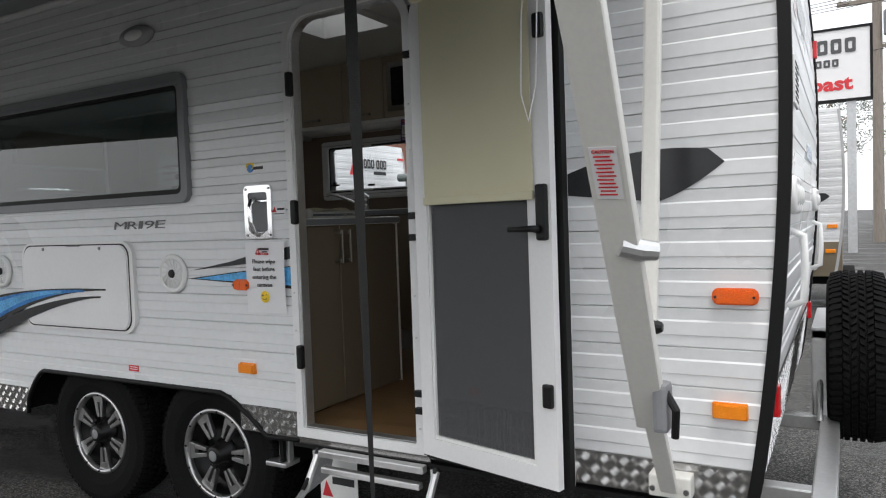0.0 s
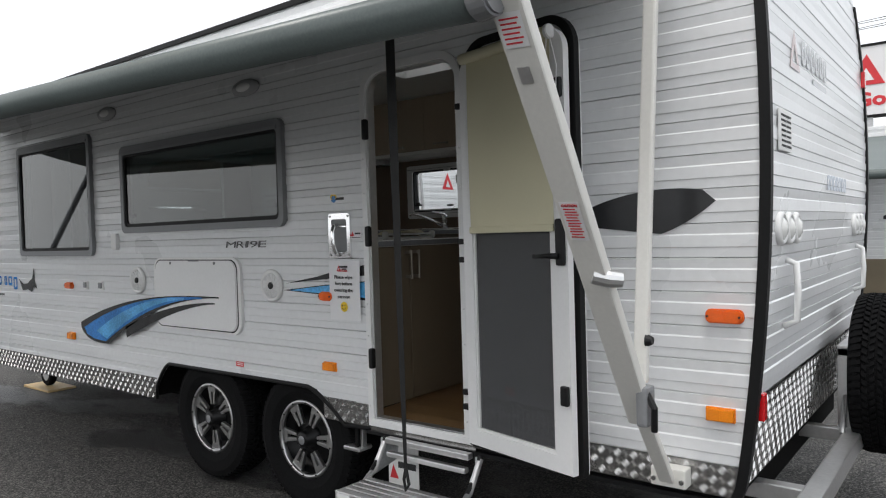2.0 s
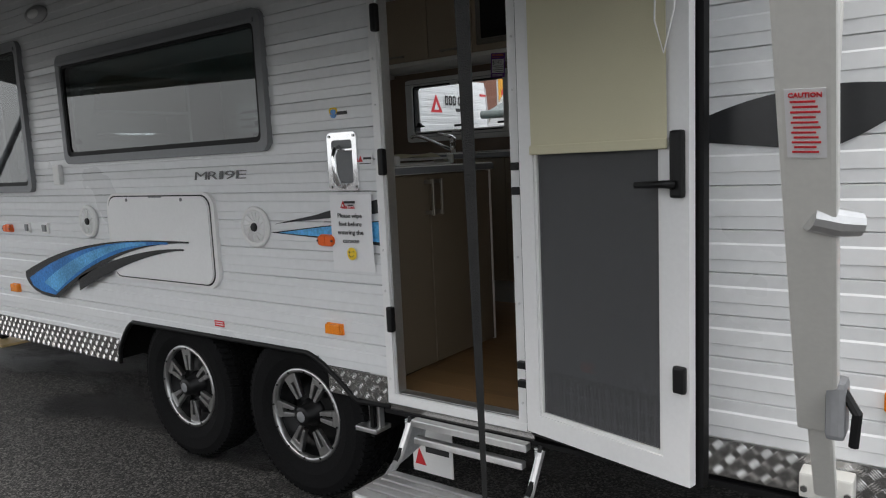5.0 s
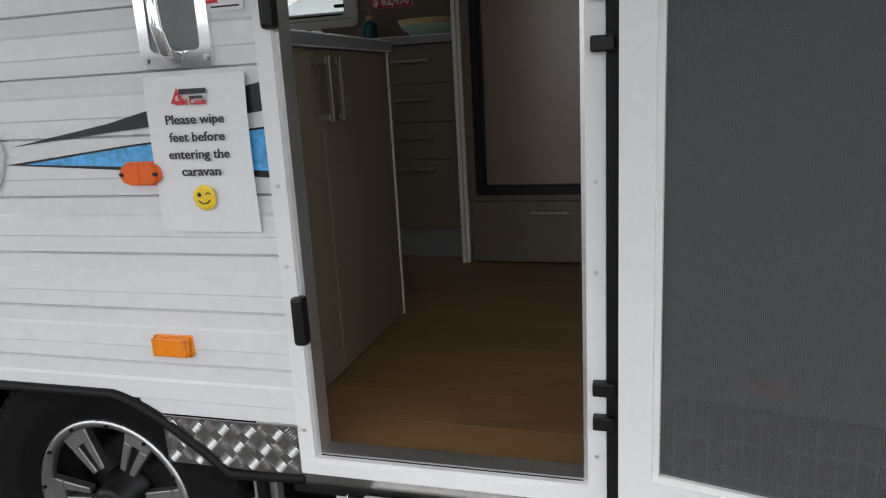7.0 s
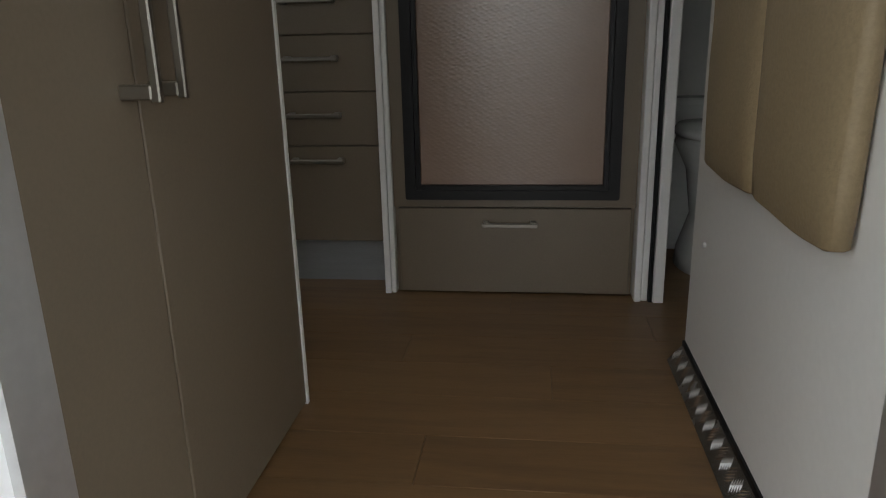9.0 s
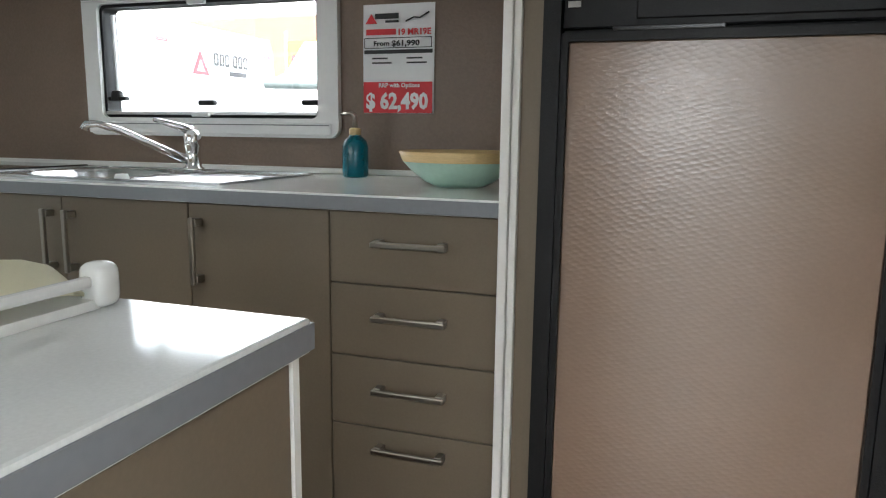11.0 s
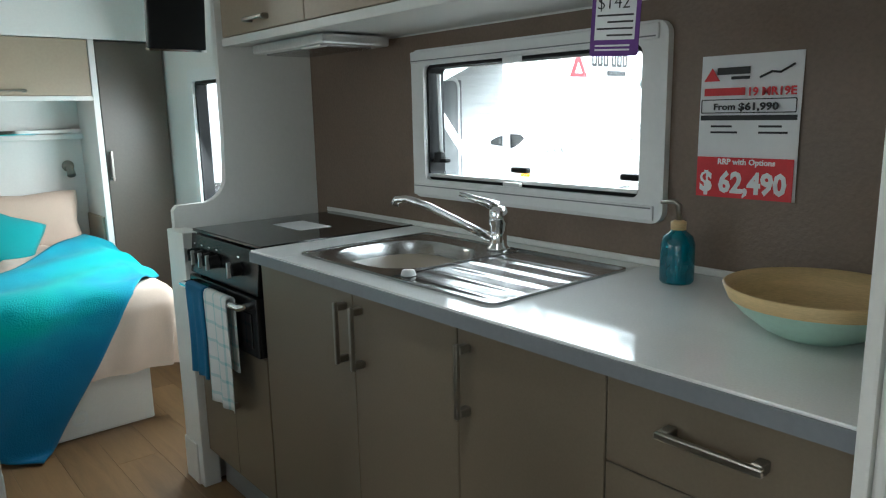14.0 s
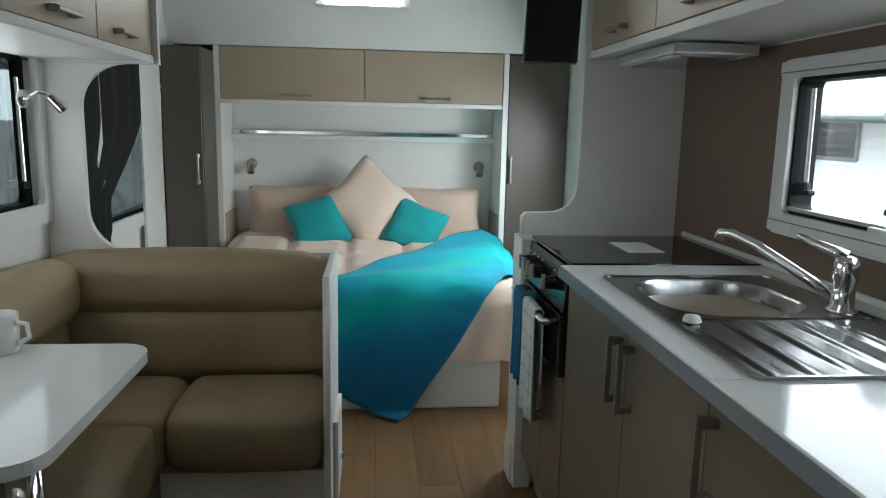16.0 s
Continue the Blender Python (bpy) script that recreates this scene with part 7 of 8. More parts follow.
# ---------------------------------------------------------------- dinette on the door side
dn = thing("dinette_lounge", "olive beige leather lounge with a white side panel", "sofa")
part("base", box(-2.16, -1.75, 0.325, 0.945, ZF, 0.80), M["white"], dn, "white base box")
part("side_panel", box(-2.175, -1.735, 0.947, 0.968, ZF, 1.385, 0.006), M["white"], dn, "white end panel")
dw = part("side_drawer", box(-2.10, -1.86, 0.968, 0.984, 0.64, 0.90, 0.003), M["white"], dn)
part("drawer_pull", box(-2.0, -1.96, 0.984, 0.996, 0.73, 0.75, 0.003), M["chrome"], dw)
slab_cushion("seat", dn, -2.06, -1.715, 0.045, 0.50, 0.80, 0.995, M["leather"], 0.05, 0.014, "olive beige leather seat")
slab_cushion("seat", dn, -2.06, -1.715, 0.503, 0.942, 0.80, 0.995, M["leather"], 0.05, 0.014, "olive beige leather seat")
slab_cushion("back_lower", dn, -2.165, -2.035, 0.045, 0.942, 0.985, 1.212, M["leather"], 0.045, 0.016)
slab_cushion("back_upper", dn, -2.170, -2.020, 0.060, 0.942, 1.200, 1.385, M["leather"], 0.055, 0.018)
slab_cushion("corner_lower", dn, -2.03, -1.30, 0.045, 0.155, 0.985, 1.205, M["leather"], 0.04, 0.012)
slab_cushion("corner_upper", dn, -2.02, -1.30, 0.045, 0.205, 1.195, 1.385, M["leather"], 0.06, 0.016)
slab_cushion("side_seat", dn, -1.71, -0.56, 0.045, 0.50, 0.80, 0.985, M["leather"], 0.05, 0.014)
part("side_base", box(-1.745, -0.54, 0.325, 0.48, ZF, 0.80), M["taupe"], dn)
tb = thing("dinette_table", "white glossy table on a chrome leg", "table")
part("tabletop", prism(rrect(-1.50, -0.86, -0.10, 0.562, 0.075, 8) and [p for p in rrect(-1.50, -0.86, -0.10, 0.562, 0.075, 8) if p[1] > 0.04] + [(-1.50, 0.04), (-0.86, 0.04)], 1.244, 1.270, axis="z"), M["stone"], tb)
part("leg", cyl((-1.16, 0.40, ZF), (-1.16, 0.40, 1.243), 0.034, seg=24), M["chrome"], tb, "chrome leg", smooth=True)
part("flange", cyl((-1.16, 0.40, ZF), (-1.16, 0.40, ZF + 0.02), 0.08, 0.06, seg=24), M["chrome"], tb)
mg = thing("mug", "white patterned mug on the table", "mug", (-1.44, 0.235, 1.270))
part("body", lathe([(0.0, 0.0), (0.036, 0.0), (0.040, 0.006), (0.041, 0.092), (0.038, 0.092), (0.037, 0.01), (0.0, 0.008)], 24), M["porcelain"], mg, smooth=True)
part("handle", tube([(0.008, 0.038, 0.075), (0.010, 0.066, 0.070), (0.010, 0.070, 0.040), (0.006, 0.038, 0.020)], 0.006, 8), M["porcelain"], mg, smooth=True)
lo = thing("overhead_cupboard", "beige overhead cupboards above the lounge", "cupboard", group="overhead cupboards")
part("carcass", box(-2.17, -0.56, 0.037, 0.372, 1.985, ZC - 0.002), M["white"], lo)
part("light_rail", box(-2.17, -0.56, 0.373, 0.396, 1.980, 2.004, 0.003), M["white"], lo)
part("end_panel", box(-2.19, -2.171, 0.037, 0.41, 1.978, ZC - 0.002), M["white"], lo)
for x0, x1, hx in ((-2.16, -1.72, -1.90), (-1.716, -1.24, -1.50), (-1.236, -0.565, -0.90)):
    dd = part("door", box(x0, x1, 0.374, 0.392, 2.006, ZC - 0.01, 0.0015, 1), M["beige"], lo)
    bar_handle("handle", dd, (hx - 0.06, 0.392, 2.04), (hx + 0.06, 0.392, 2.04), (0, 0.022, 0))
lp = thing("lounge_partition", "white partition with a scooped edge behind the lounge", "panel")
pts = [(0.037, ZF), (0.037, 1.977), *[(0.30 + 0.14 * math.cos(radians(a)), 1.837 + 0.14 * math.sin(radians(a))) for a in range(90, 181, 9)], *[(0.30 + 0.14 * math.cos(radians(a)), 1.512 + 0.14 * math.sin(radians(a))) for a in range(180, 271, 9)], (0.945, 1.372), (0.945, ZF)]
part("panel", prism(pts, -2.205, -2.178, axis="x"), M["white"], lp)
rd = thing("reading_lamp", "small chrome reading lamp beside the lounge", "lamp", (-2.06, 0.037, 1.86), "reading lamps")
part("base", moved(lathe([(0.0, 0.016), (0.026, 0.014), (0.028, 0.0)], 18), Matrix.Rotation(radians(-90), 4, "X")), M["chrome"], rd, smooth=True)
part("arm", tube([(0, 0.015, 0), (0.0, 0.05, 0.02), (-0.03, 0.08, 0.012)], 0.006, 8), M["chrome"], rd)
part("head", cyl((-0.02, 0.072, 0.012), (-0.05, 0.10, -0.03), 0.013, 0.017, seg=14), M["chrome"], rd)
sp2 = tagged(thing("wall_bedside", "white wall panel between the window and the wardrobe", "wall panel"), kind="structure")
part("panel", box(-3.372, -3.075, 0.0565, 0.068, ZF, ZC - 0.002), M["white"], sp2)
cu = thing("curtain", "black curtain tied back at the bedside window", "curtain")
part("cloth", grid(20, 26, lambda u, v: (-2.36 - (0.70 - 0.41 * max(0.0, min(1.0, (0.62 - v) / 0.36)) ** 1.2 - 0.02 * (v < 0.1)) * u, 0.060 + 0.018 * math.sin(u * 26) * (0.5 + 0.5 * v), 1.28 + 0.84 * v), thick=0.002), M["curtain"], cu, smooth=True)
# inner frames of the door-side windows
for nm, W in (("window_5", WIN1), ("window_6", WIN2)):
    f = tagged(thing(nm, "white inner frame of the door-side window", "window frame"), kind="structure")
    part("window_frame", ring(rrect(W[0] - 0.02, W[1] + 0.02, W[2] - 0.02, W[3] + 0.02, 0.03), rrect(W[0] + 0.04, W[1] - 0.04, W[2] + 0.04, W[3] - 0.04, 0.02), 0.036, 0.056), M["plastic_white"], f)

wc = thing("window_card", "white printed card standing behind the tinted window", "card", (-0.755, 0.062, 1.62))
part("sheet", box(-0.085, 0.085, 0.0, 0.002, -0.055, 0.075), M["paper"], wc)
for k in range(3):
    part("line", box(-0.06, 0.05 - 0.02 * k, -0.001, -0.0004, 0.03 - 0.03 * k, 0.04 - 0.03 * k), M["grey"], wc)
# roof hatch
rh2 = tagged(thing("roof_hatch", "clear roof hatch with a white frame and winder", "hatch"), kind="structure")
HX0, HX1, HY0, HY1 = HATCH
part("frame", ring(rrect(HX0 - 0.04, HX1 + 0.04, HY0 - 0.04, HY1 + 0.04, 0.03), rrect(HX0 + 0.02, HX1 - 0.02, HY0 + 0.02, HY1 - 0.02, 0.02), ZC - 0.014, ZTOP - 0.022, axis="z"), M["plastic_white"], rh2)
dome = part("dome", prism(rrect(HX0 - 0.01, HX1 + 0.01, HY0 - 0.01, HY1 + 0.01, 0.03), ZTOP + 0.03, ZTOP + 0.036, axis="z"), M["glass_smoke"], rh2, "smoked dome")
part("winder", tube([(HX0 + 0.03, HY0 + 0.05, ZC - 0.005), (HX0 + 0.2, HY0 + 0.22, ZC + 0.03), (HX0 + 0.33, HY0 + 0.16, ZC + 0.01)], 0.008, 8), M["black"], rh2)

# floor planks
PLW = 0.152
plank_meshes = {}
fl = bpy.data.objects["floor"]
row = 0
yy = 0.036
while yy < YK - 0.01:
    y1 = min(yy + PLW, YK - 0.003)
    xx = -3.98 + (-0.9 * ((row * 0.37) % 1))
    while xx < 1.64:
        x1 = min(xx + 0.915, 1.65)
        x0 = max(xx, -0.10 if yy < 0.33 else -3.98)
        if x1 - x0 > 0.02:
            key = (round(x1 - x0, 3), round(y1 - yy, 3))
            if key not in plank_meshes:
                bmp = box(0.0004, key[0] - 0.0004, 0.0004, key[1] - 0.0004, -0.0055, 0.0, 0.0004, 1)
                mep = bpy.data.meshes.new("plank")
                bmp.to_mesh(mep)
                bmp.free()
                mep.materials.append(M["plank"])
                plank_meshes[key] = mep
            o = new("plank", plank_meshes[key])
            o.location = (x0, yy, ZF)
            o.parent = fl
        xx += 0.915
    yy += PLW
    row += 1

# ---------------------------------------------------------------- the yard beyond
M["skirt_brown"] = mat("brown_lower_panel", (0.16, 0.13, 0.085), 0.5, var=0.08)


def neighbour(label, m, text=False, skirt=False, door=True):
    """A parked caravan of the same make: ribbed walls, strips, window, door, wheels, lamps, awning arm."""
    n = thing("parked_caravan", label, "caravan", group="caravans in the yard")
    n.matrix_basis = m
    for nm in ("wall_door_side", "wall_kitchen_side", "wall_rear", "wall_front", "trim_rear_corner", "trim_far_corner", "trim_rear_plate"):
        o = new("wall" if nm.startswith("wall") else "trim", bpy.data.objects[nm].data)
        o.parent = n
        if nm.endswith("_corner"):
            o.material_slots[0].link = "OBJECT"
            o.material_slots[0].material = M["grey_plastic"]
    part("roof", box(-4.15, 1.72, 0.0, YO, ZTOP - 0.02, ZTOP + 0.02, 0.01), M["clad"], n)
    part("inside", box(-4.0, 1.6, 0.06, YO - 0.06, 0.45, ZTOP - 0.05), M["dark_inside"], n)
    if skirt:
        part("skirt", box(-4.2, 1.75, -0.012, YO + 0.012, 0.47, 0.92, 0.004), M["skirt_brown"], n, "brown lower panel")
    for W in (WIN1, WIN2):
        w = part("window", ring(rrect(W[0] - 0.012, W[1] + 0.012, W[2] - 0.012, W[3] + 0.012, 0.045), rrect(W[0] + 0.04, W[1] - 0.04, W[2] + 0.04, W[3] - 0.05, 0.03), -0.03, 0.03), M["grey"], n)
        part("pane", box(W[0] + 0.03, W[1] - 0.03, -0.014, -0.008, W[2] + 0.03, W[3] - 0.04), M["black_glass"], w)
    d = part("door", ring(clampz(DO, 0.525), clampz(DI, 0.562), -0.02, 0.02), M["frame_white"], n)
    part("door_screen", box(0.02, 0.61, -0.01, 0.0, 0.56, 2.17), M["door_grey"], d)
    part("decal", prism(curve2((1.10, 1.475), (1.575, 1.545), 0.035) + curve2((1.619, 1.505), (1.43, 1.398), -0.012) + curve2((1.43, 1.398), (1.10, 1.435), 0.0)[1:], -0.0085, -0.0075), M["vinyl_black"], n)
    part("awning_roll", cyl((1.45, -1.20, 1.95), (-4.2, -1.20, 2.05), 0.06, seg=16), M["canvas"], n)
    part("awning_fabric", grid(6, 4, lambda u, v: (1.40 - 5.5 * u, -1.20 + 1.17 * v, 2.01 + 0.09 * u + (0.49 - 0.09 * u) * v), thick=0.003), M["canvas"], n)
    part("awning_arm", box(1.37, 1.43, -0.09, -0.03, 0.56, 2.42, 0.008), M["frame_white"], n)
    part("folding_arm", cyl((1.43, -0.07, 0.58), (1.50, -1.21, 1.93), 0.040, seg=8), M["frame_white"], n)
    for yy in (0.10, YO - 0.10):
        part("corner_lamp", box(side_end(2.46, True), side_end(2.46, True) + 0.02, yy - 0.09, yy + 0.09, 2.46, 2.50, 0.004), M["redlens"], n)
        part("foot_lamp", box(side_end(0.8, True), side_end(0.8, True) + 0.02, yy - 0.06, yy + 0.06, 0.80, 0.85, 0.004), M["redlens"], n)
    for y0 in (0.22, 1.72):
        for k in range(3):
            part("tail_lamp", moved(ring([(0.055 * math.cos(a), 0.055 * math.sin(a)) for a in [2 * math.pi * i / 20 for i in range(20)]], [(0.036 * math.cos(a), 0.036 * math.sin(a)) for a in [2 * math.pi * i / 20 for i in range(20)]], 0, 0.02, axis="x"), Matrix.Translation((side_end(1.4, True), y0 + 0.12 * k, 1.40))), M["alu"], n)
    for zz, xx in ((1.12, 1.64), (0.80, 1.62)):
        part("marker", box(xx - 0.06, xx + 0.06, -0.03, -0.004, zz - 0.025, zz + 0.025, 0.006), M["amber"], n)
    for xx in (-0.495, -1.305):
        t = part("tyre", moved(lathe([(0.2, -0.1), (0.34, -0.11), (0.362, -0.09), (0.362, 0.09), (0.34, 0.11), (0.2, 0.1)], 32), Matrix.Translation((xx, 0.12, 0.362)) @ turnx), M["rubber"], n)
        part("rim", moved(lathe([(0.0, 0.08), (0.06, 0.08), (0.10, 0.03), (0.19, 0.06), (0.205, 0.095)], 24), Matrix.Translation((xx, 0.12, 0.362)) @ turnx), M["rim_alloy"], t)
    part("chassis", box(-4.4, 1.9, 0.3, YO - 0.3, 0.34, 0.48, 0.01), M["dark_inside"], n)
    part("leg", box(-3.9, -3.8, 0.3, 0.4, 0.0, 0.36), M["galv"], n)
    if text:
        part("emblem", prism([(0.55, 2.16), (0.86, 2.16), (0.70, 2.44)], side_end(2.2, True) + 0.006, side_end(2.2, True) + 0.008, axis="x"), M["ink_red"], n, "red triangle emblem")
        part("emblem_hole", prism([(0.64, 2.20), (0.77, 2.20), (0.70, 2.32)], side_end(2.2, True) + 0.009, side_end(2.2, True) + 0.0095, axis="x"), M["clad"], n)
        for k in range(6):
            y0 = 0.93 + 0.105 * k + (0.05 if k > 2 else 0)
            part("wordmark_stroke", ring(rrect(y0, y0 + 0.088, 2.28, 2.43, 0.02), rrect(y0 + 0.026, y0 + 0.062, 2.31, 2.40, 0.012), side_end(2.0, True) + 0.006, side_end(2.0, True) + 0.008, axis="x"), M["ink"], n, "black wordmark strokes")
        part("subline", box(side_end(2.1, True) + 0.006, side_end(2.1, True) + 0.008, 1.22, 1.58, 2.18, 2.235), M["ink"], n)
    return n


neighbour("white parked caravan with a red emblem on its rear", pose(-6.76, 6.5, 0), True)
neighbour("white parked caravan with a brown lower panel", pose(0.12, 8.3, 0), False, True)
neighbour("white parked caravan beyond the front drawbar", pose(-11.5, 4.2, 0, 0, 0, 8), False)
neighbour("white parked caravan across the driveway", pose(-7.5, -11.0, 0, 0, 0, 180), False)
neighbour("white parked caravan across the driveway", pose(1.8, -11.5, 0, 0, 0, 172), False)
neighbour("white parked caravan at the end of the row", pose(9.5, 5.0, 0, 0, 0, 0), False)

sg = thing("dealer_sign", "large white sign board on posts with red writing", "sign", (0.64, 22.0, -0.45))
part("board", box(-1.95, 1.95, -0.12, 0.12, 4.95, 7.0, 0.02), M["paper"], sg)
part("frame", ring(rrect(-2.0, 2.0, 4.90, 7.05, 0.02), rrect(-1.93, 1.93, 4.97, 6.98, 0.02), -0.15, 0.15), M["gasket"], sg)
lettering("place_name", "Gold Coast", 0.55, on_wall(-1.55, -0.13, 5.25), M["ink_red"], sg, 3.05, bold=0.02, depth=0.004)
part("emblem", prism([(-1.75, 5.85), (-0.75, 5.85), (-1.2, 6.75)], -0.14, -0.13), M["ink_red"], sg, "red triangle emblem")
part("emblem_hole", prism([(-1.42, 5.98), (-1.02, 5.98), (-1.22, 6.35)], -0.148, -0.142), M["paper"], sg)
for k in range(6):
    x0 = -0.62 + 0.36 * k + (0.12 if k > 2 else 0)
    part("wordmark_stroke", ring(rrect(x0, x0 + 0.28, 6.30, 6.72, 0.05), rrect(x0 + 0.09, x0 + 0.19, 6.40, 6.62, 0.03), -0.14, -0.13), M["letter_grey"], sg, "grey wordmark strokes")
for k in range(7):
    x0 = -0.35 + 0.22 * k
    part("subline_stroke", ring(rrect(x0, x0 + 0.17, 5.92, 6.14, 0.03), rrect(x0 + 0.055, x0 + 0.115, 5.98, 6.08, 0.015), -0.14, -0.13), M["letter_grey"], sg, "grey wordmark strokes")
for xx in (-1.2, 1.45):
    part("post", box(xx - 0.12, xx + 0.12, -0.08, 0.08, 0.0, 4.92), M["galv"], sg)
M["timber"] = mat("weathered_timber", (0.25, 0.22, 0.19), 0.8, var=0.2, scale=3, bump=0.4, bscale=40, stretch=(8, 8, 1))
pp = thing("power_pole", "grey timber power pole with wires", "pole", (3.0, 29.0, 0))
part("pole", cyl((0, 0, 0), (0, 0, 11.5), 0.20, 0.15, seg=14), M["timber"], pp)
part("crossarm", box(-1.3, 1.3, -0.07, 0.07, 8.9, 9.05), M["timber"], pp)
part("crossarm", box(-0.9, 0.9, -0.07, 0.07, 7.2, 7.32), M["timber"], pp)
part("transformer", cyl((0.45, -0.2, 7.6), (0.45, -0.2, 8.5), 0.26, seg=16, bev=0.03), M["grey"], pp)
for k, (xa, za) in enumerate(((-1.2, 9.1), (-0.6, 9.1), (0.6, 9.1), (1.2, 9.1), (0.0, 7.3), (0.7, 7.3))):
    part("insulator", cyl((xa, 0, za - 0.05), (xa, 0, za + 0.16), 0.05, seg=8), M["porcelain"], pp)
    part("wire", tube([(xa + s * 26, 6 * s, za + 0.1 - 0.9 * (1 - (2 * abs(s) - 1) ** 2) - 0.2 * k % 0.4) for s in [i / 12 for i in range(-12, 13)]], 0.012, 5), M["gasket"], pp)
mast = thing("radio_mast", "thin white lattice radio mast", "mast", (-36.0, 42.0, 0))
M["mast"] = mat("pale_galvanised", (0.62, 0.64, 0.66), 0.6, 0.1)
part("pole", cyl((0, 0, 0), (0, 0, 27), 0.45, 0.30, seg=10), M["mast"], mast)
for k in range(7):
    a = 2 * math.pi * k / 7
    part("antenna", box(1.5 * math.cos(a) - 0.12, 1.5 * math.cos(a) + 0.12, 1.5 * math.sin(a) - 0.12, 1.5 * math.sin(a) + 0.12, 21.5 + (k % 3), 25.5 + (k % 3)), M["mast"], mast)
    part("strut", cyl((0, 0, 22.5 + (k % 3)), (1.5 * math.cos(a), 1.5 * math.sin(a), 23.5 + (k % 3)), 0.07, seg=6), M["mast"], mast)
ob2 = thing("yard_banner", "orange upright sales banner", "banner", (-7.6, 14.0, 0))
M["orange"] = mat("orange_banner", (0.75, 0.36, 0.04), 0.6, var=0.08)
part("panel", box(-0.35, 0.35, -0.02, 0.02, 1.2, 3.4), M["orange"], ob2)
part("pole", cyl((-0.38, 0, 0), (-0.38, 0, 3.6), 0.03, seg=8), M["galv"], ob2)
for k in range(5):
    part("text_bar", box(-0.26, 0.24 - 0.06 * (k % 2), -0.024, -0.0205, 1.6 + 0.34 * k, 1.76 + 0.34 * k), M["ink_red"], ob2)
cn = thing("yard_canopy", "brown-roofed canopy building behind the caravans", "building", (-13.0, 18.0, 0))
M["roof_brown"] = mat("red_brown_roof", (0.22, 0.10, 0.07), 0.7, var=0.15, scale=2)
M["render_wall"] = mat("cream_rendered_wall", (0.55, 0.50, 0.42), 0.8, var=0.08, scale=1.5, bump=0.2, bscale=20)
part("wall", box(-7, 4, 2.0, 7, 0, 3.0), M["render_wall"], cn)
part("roof", prism([(-8, 3.0), (5, 3.0), (3.2, 4.7), (-6.2, 4.7)], 0.6, 8.0), M["roof_brown"], cn)
for xx in (-6.5, -2.0, 3.2):
    part("post", box(xx - 0.1, xx + 0.1, 0.8, 1.0, 0, 3.0), M["frame_white"], cn)


def leaf_material():
    m = mat("gum_leaves", (0.07, 0.085, 0.04), 0.6, var=0.4, scale=3)
    return m


M["leaf"] = leaf_material()
M["bark"] = mat("gum_bark", (0.30, 0.26, 0.21), 0.85, var=0.25, scale=4, bump=0.5, bscale=20, stretch=(5, 5, 1))


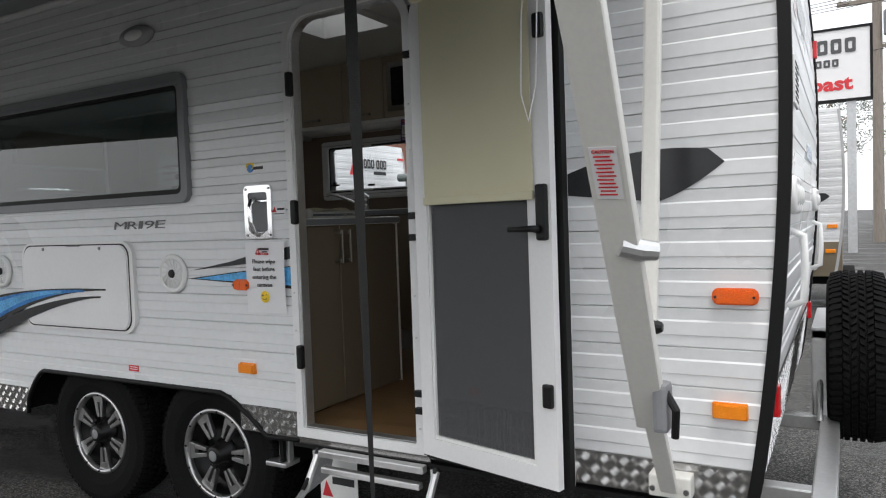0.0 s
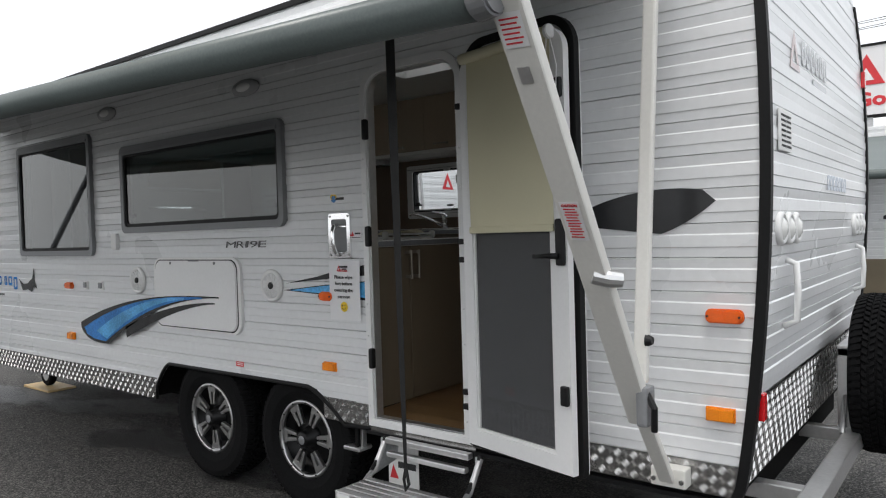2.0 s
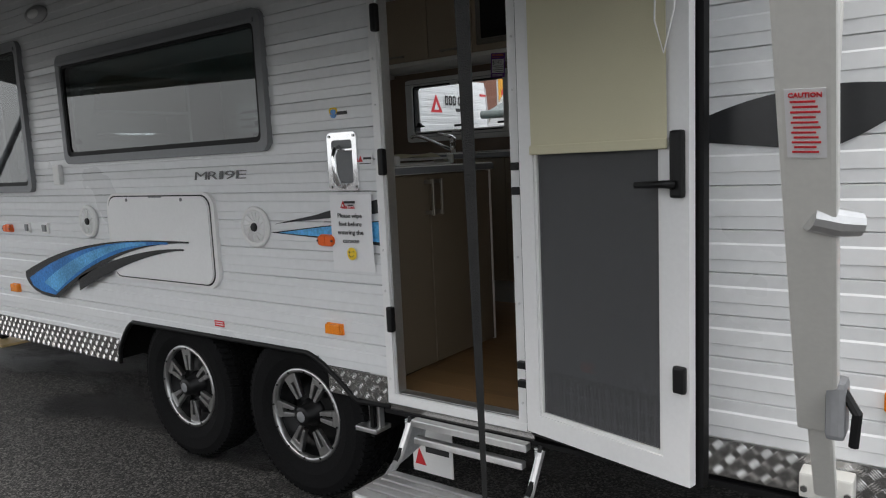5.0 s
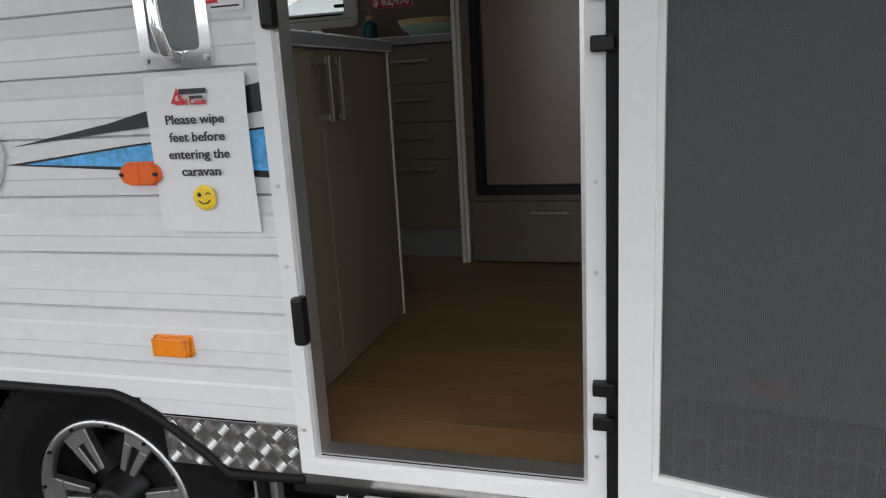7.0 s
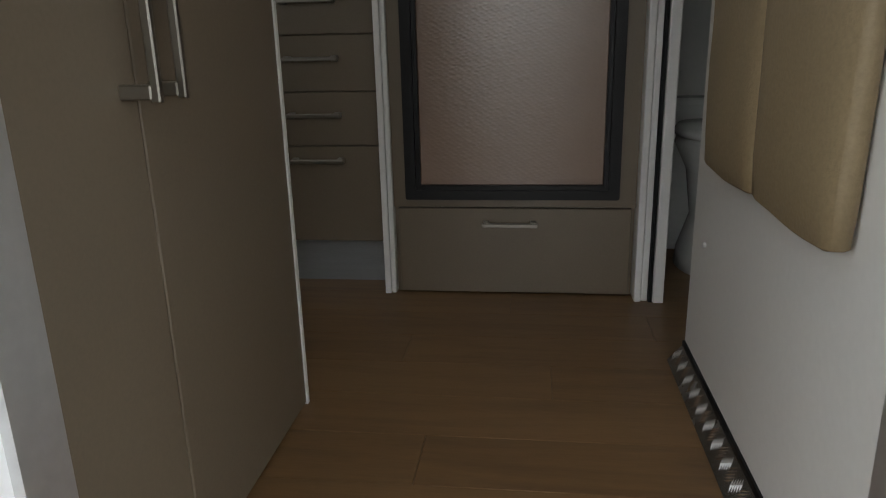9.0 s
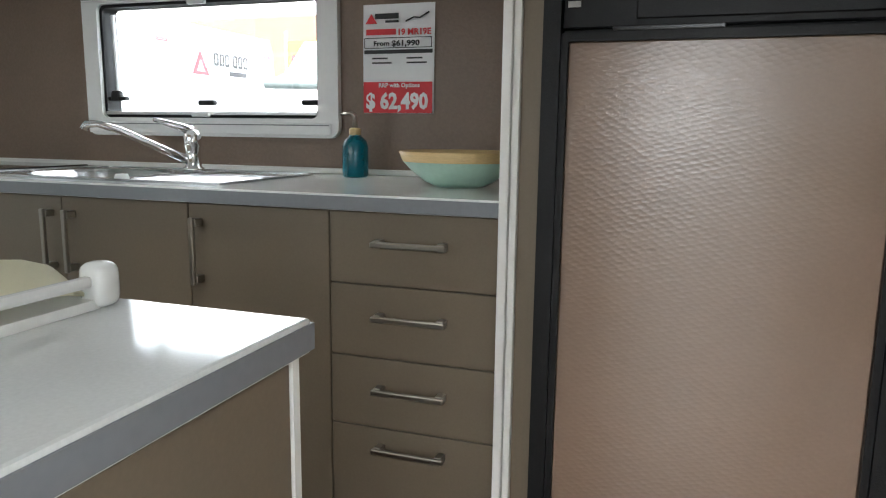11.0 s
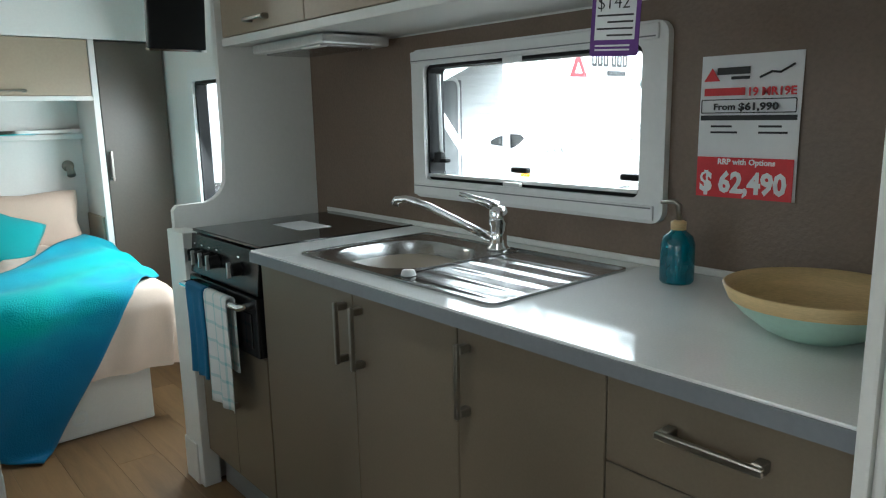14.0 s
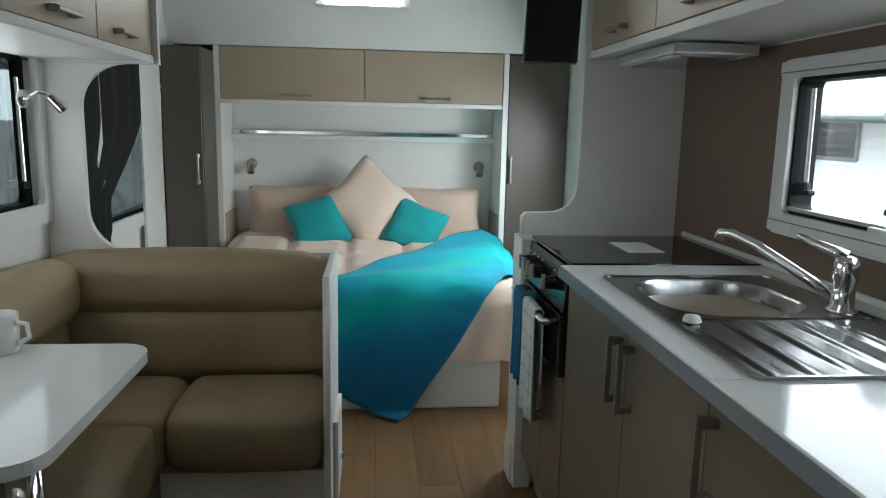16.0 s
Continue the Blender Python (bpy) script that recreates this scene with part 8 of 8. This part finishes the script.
def tree(label, at, height, spread, seed):
    rnd = random.Random(seed)
    t = thing("tree", label, "tree", at, "trees beyond the yard")
    bm = tube([(0, 0, 0), (0.1, 0.05, height * 0.3), (-0.1, 0.1, height * 0.55), (0.05, 0, height * 0.8)], [0.32, 0.24, 0.17, 0.07], 10)
    tips = []
    for k in range(11):
        a, z0 = k * 2.4, height * (0.35 + 0.045 * k)
        r = spread * (0.5 + 0.5 * rnd.random()) * (1 - 0.03 * k)
        e = Vector((r * math.cos(a), r * math.sin(a), z0 + height * (0.12 + 0.12 * rnd.random())))
        bm = tube([(0, 0, z0), (e.x * 0.5, e.y * 0.5, (z0 + e.z) / 2 + 0.2), e], [0.12, 0.07, 0.03], 6, bm)
        tips.append(e)
    part("trunk", bm, M["bark"], t)
    vs, fs = [], []
    for e in tips:
        for c in range(16):
            cc = e + Vector((rnd.gauss(0, 0.55), rnd.gauss(0, 0.55), rnd.gauss(0.1, 0.4)))
            for q in range(26):
                p = cc + Vector((rnd.gauss(0, 0.22), rnd.gauss(0, 0.22), rnd.gauss(0, 0.18)))
                d1 = Vector((rnd.gauss(0, 1), rnd.gauss(0, 1), rnd.gauss(-0.5, 0.7))).normalized() * 0.11
                d2 = d1.cross(Vector((rnd.random(), rnd.random(), rnd.random()))).normalized() * 0.025
                n = len(vs)
                vs += [p - d1, p + d2, p + d1, p - d2]
                fs.append((n, n + 1, n + 2, n + 3))
    me = bpy.data.meshes.new("crown")
    me.from_pydata([tuple(v) for v in vs], [], fs)
    me.materials.append(M["leaf"])
    o = new("crown", me)
    o.parent = t


tree("gum tree with sparse dark leaves", (0.4, 46.0, 0), 9.0, 3.0, 3)
tree("gum tree with sparse dark leaves", (6.5, 40.0, 0), 7.0, 2.6, 5)
tree("gum tree with sparse dark leaves", (-24.0, 40.0, 0), 7.0, 3.0, 7)
tree("gum tree with sparse dark leaves", (-46.0, 24.0, 0), 7.0, 3.2, 9)
tree("gum tree with sparse dark leaves", (4.0, -30.0, 0), 8.0, 3.2, 11)
# jockey wheel and its board under the drawbar
jw = thing("jockey_wheel", "jockey wheel standing on a timber board", "wheel", (-5.12, 0.72, 0.022))
part("tyre", moved(lathe([(0.05, -0.03), (0.10, -0.035), (0.115, -0.02), (0.115, 0.02), (0.10, 0.035), (0.05, 0.03)], 24), Matrix.Translation((0, 0, 0.115)) @ turnx), M["rubber"], jw)
part("rim", moved(lathe([(0.0, 0.036), (0.06, 0.034), (0.075, 0.026)], 20), Matrix.Translation((0, 0, 0.115)) @ turnx), M["alu"], jw)
part("stem", cyl((0, 0.06, 0.11), (0, 0.06, 0.75), 0.03, seg=12), M["galv"], jw)
bdj = thing("timber_board", "short pale timber board on the asphalt", "board", (-5.12, 0.72, 0))
part("plank", box(-0.28, 0.28, -0.13, 0.13, 0.0, 0.022, 0.004), M["bamboo"], bdj)
db = thing("drawbar", "black steel drawbar at the front", "drawbar")
part("rail", tube([(-4.9, 0.35, 0.42), (-6.7, 1.08, 0.42)], 0.045, 8), M["dark_inside"], db)
part("rail", tube([(-4.9, 1.85, 0.42), (-6.7, 1.12, 0.42)], 0.045, 8), M["dark_inside"], db)
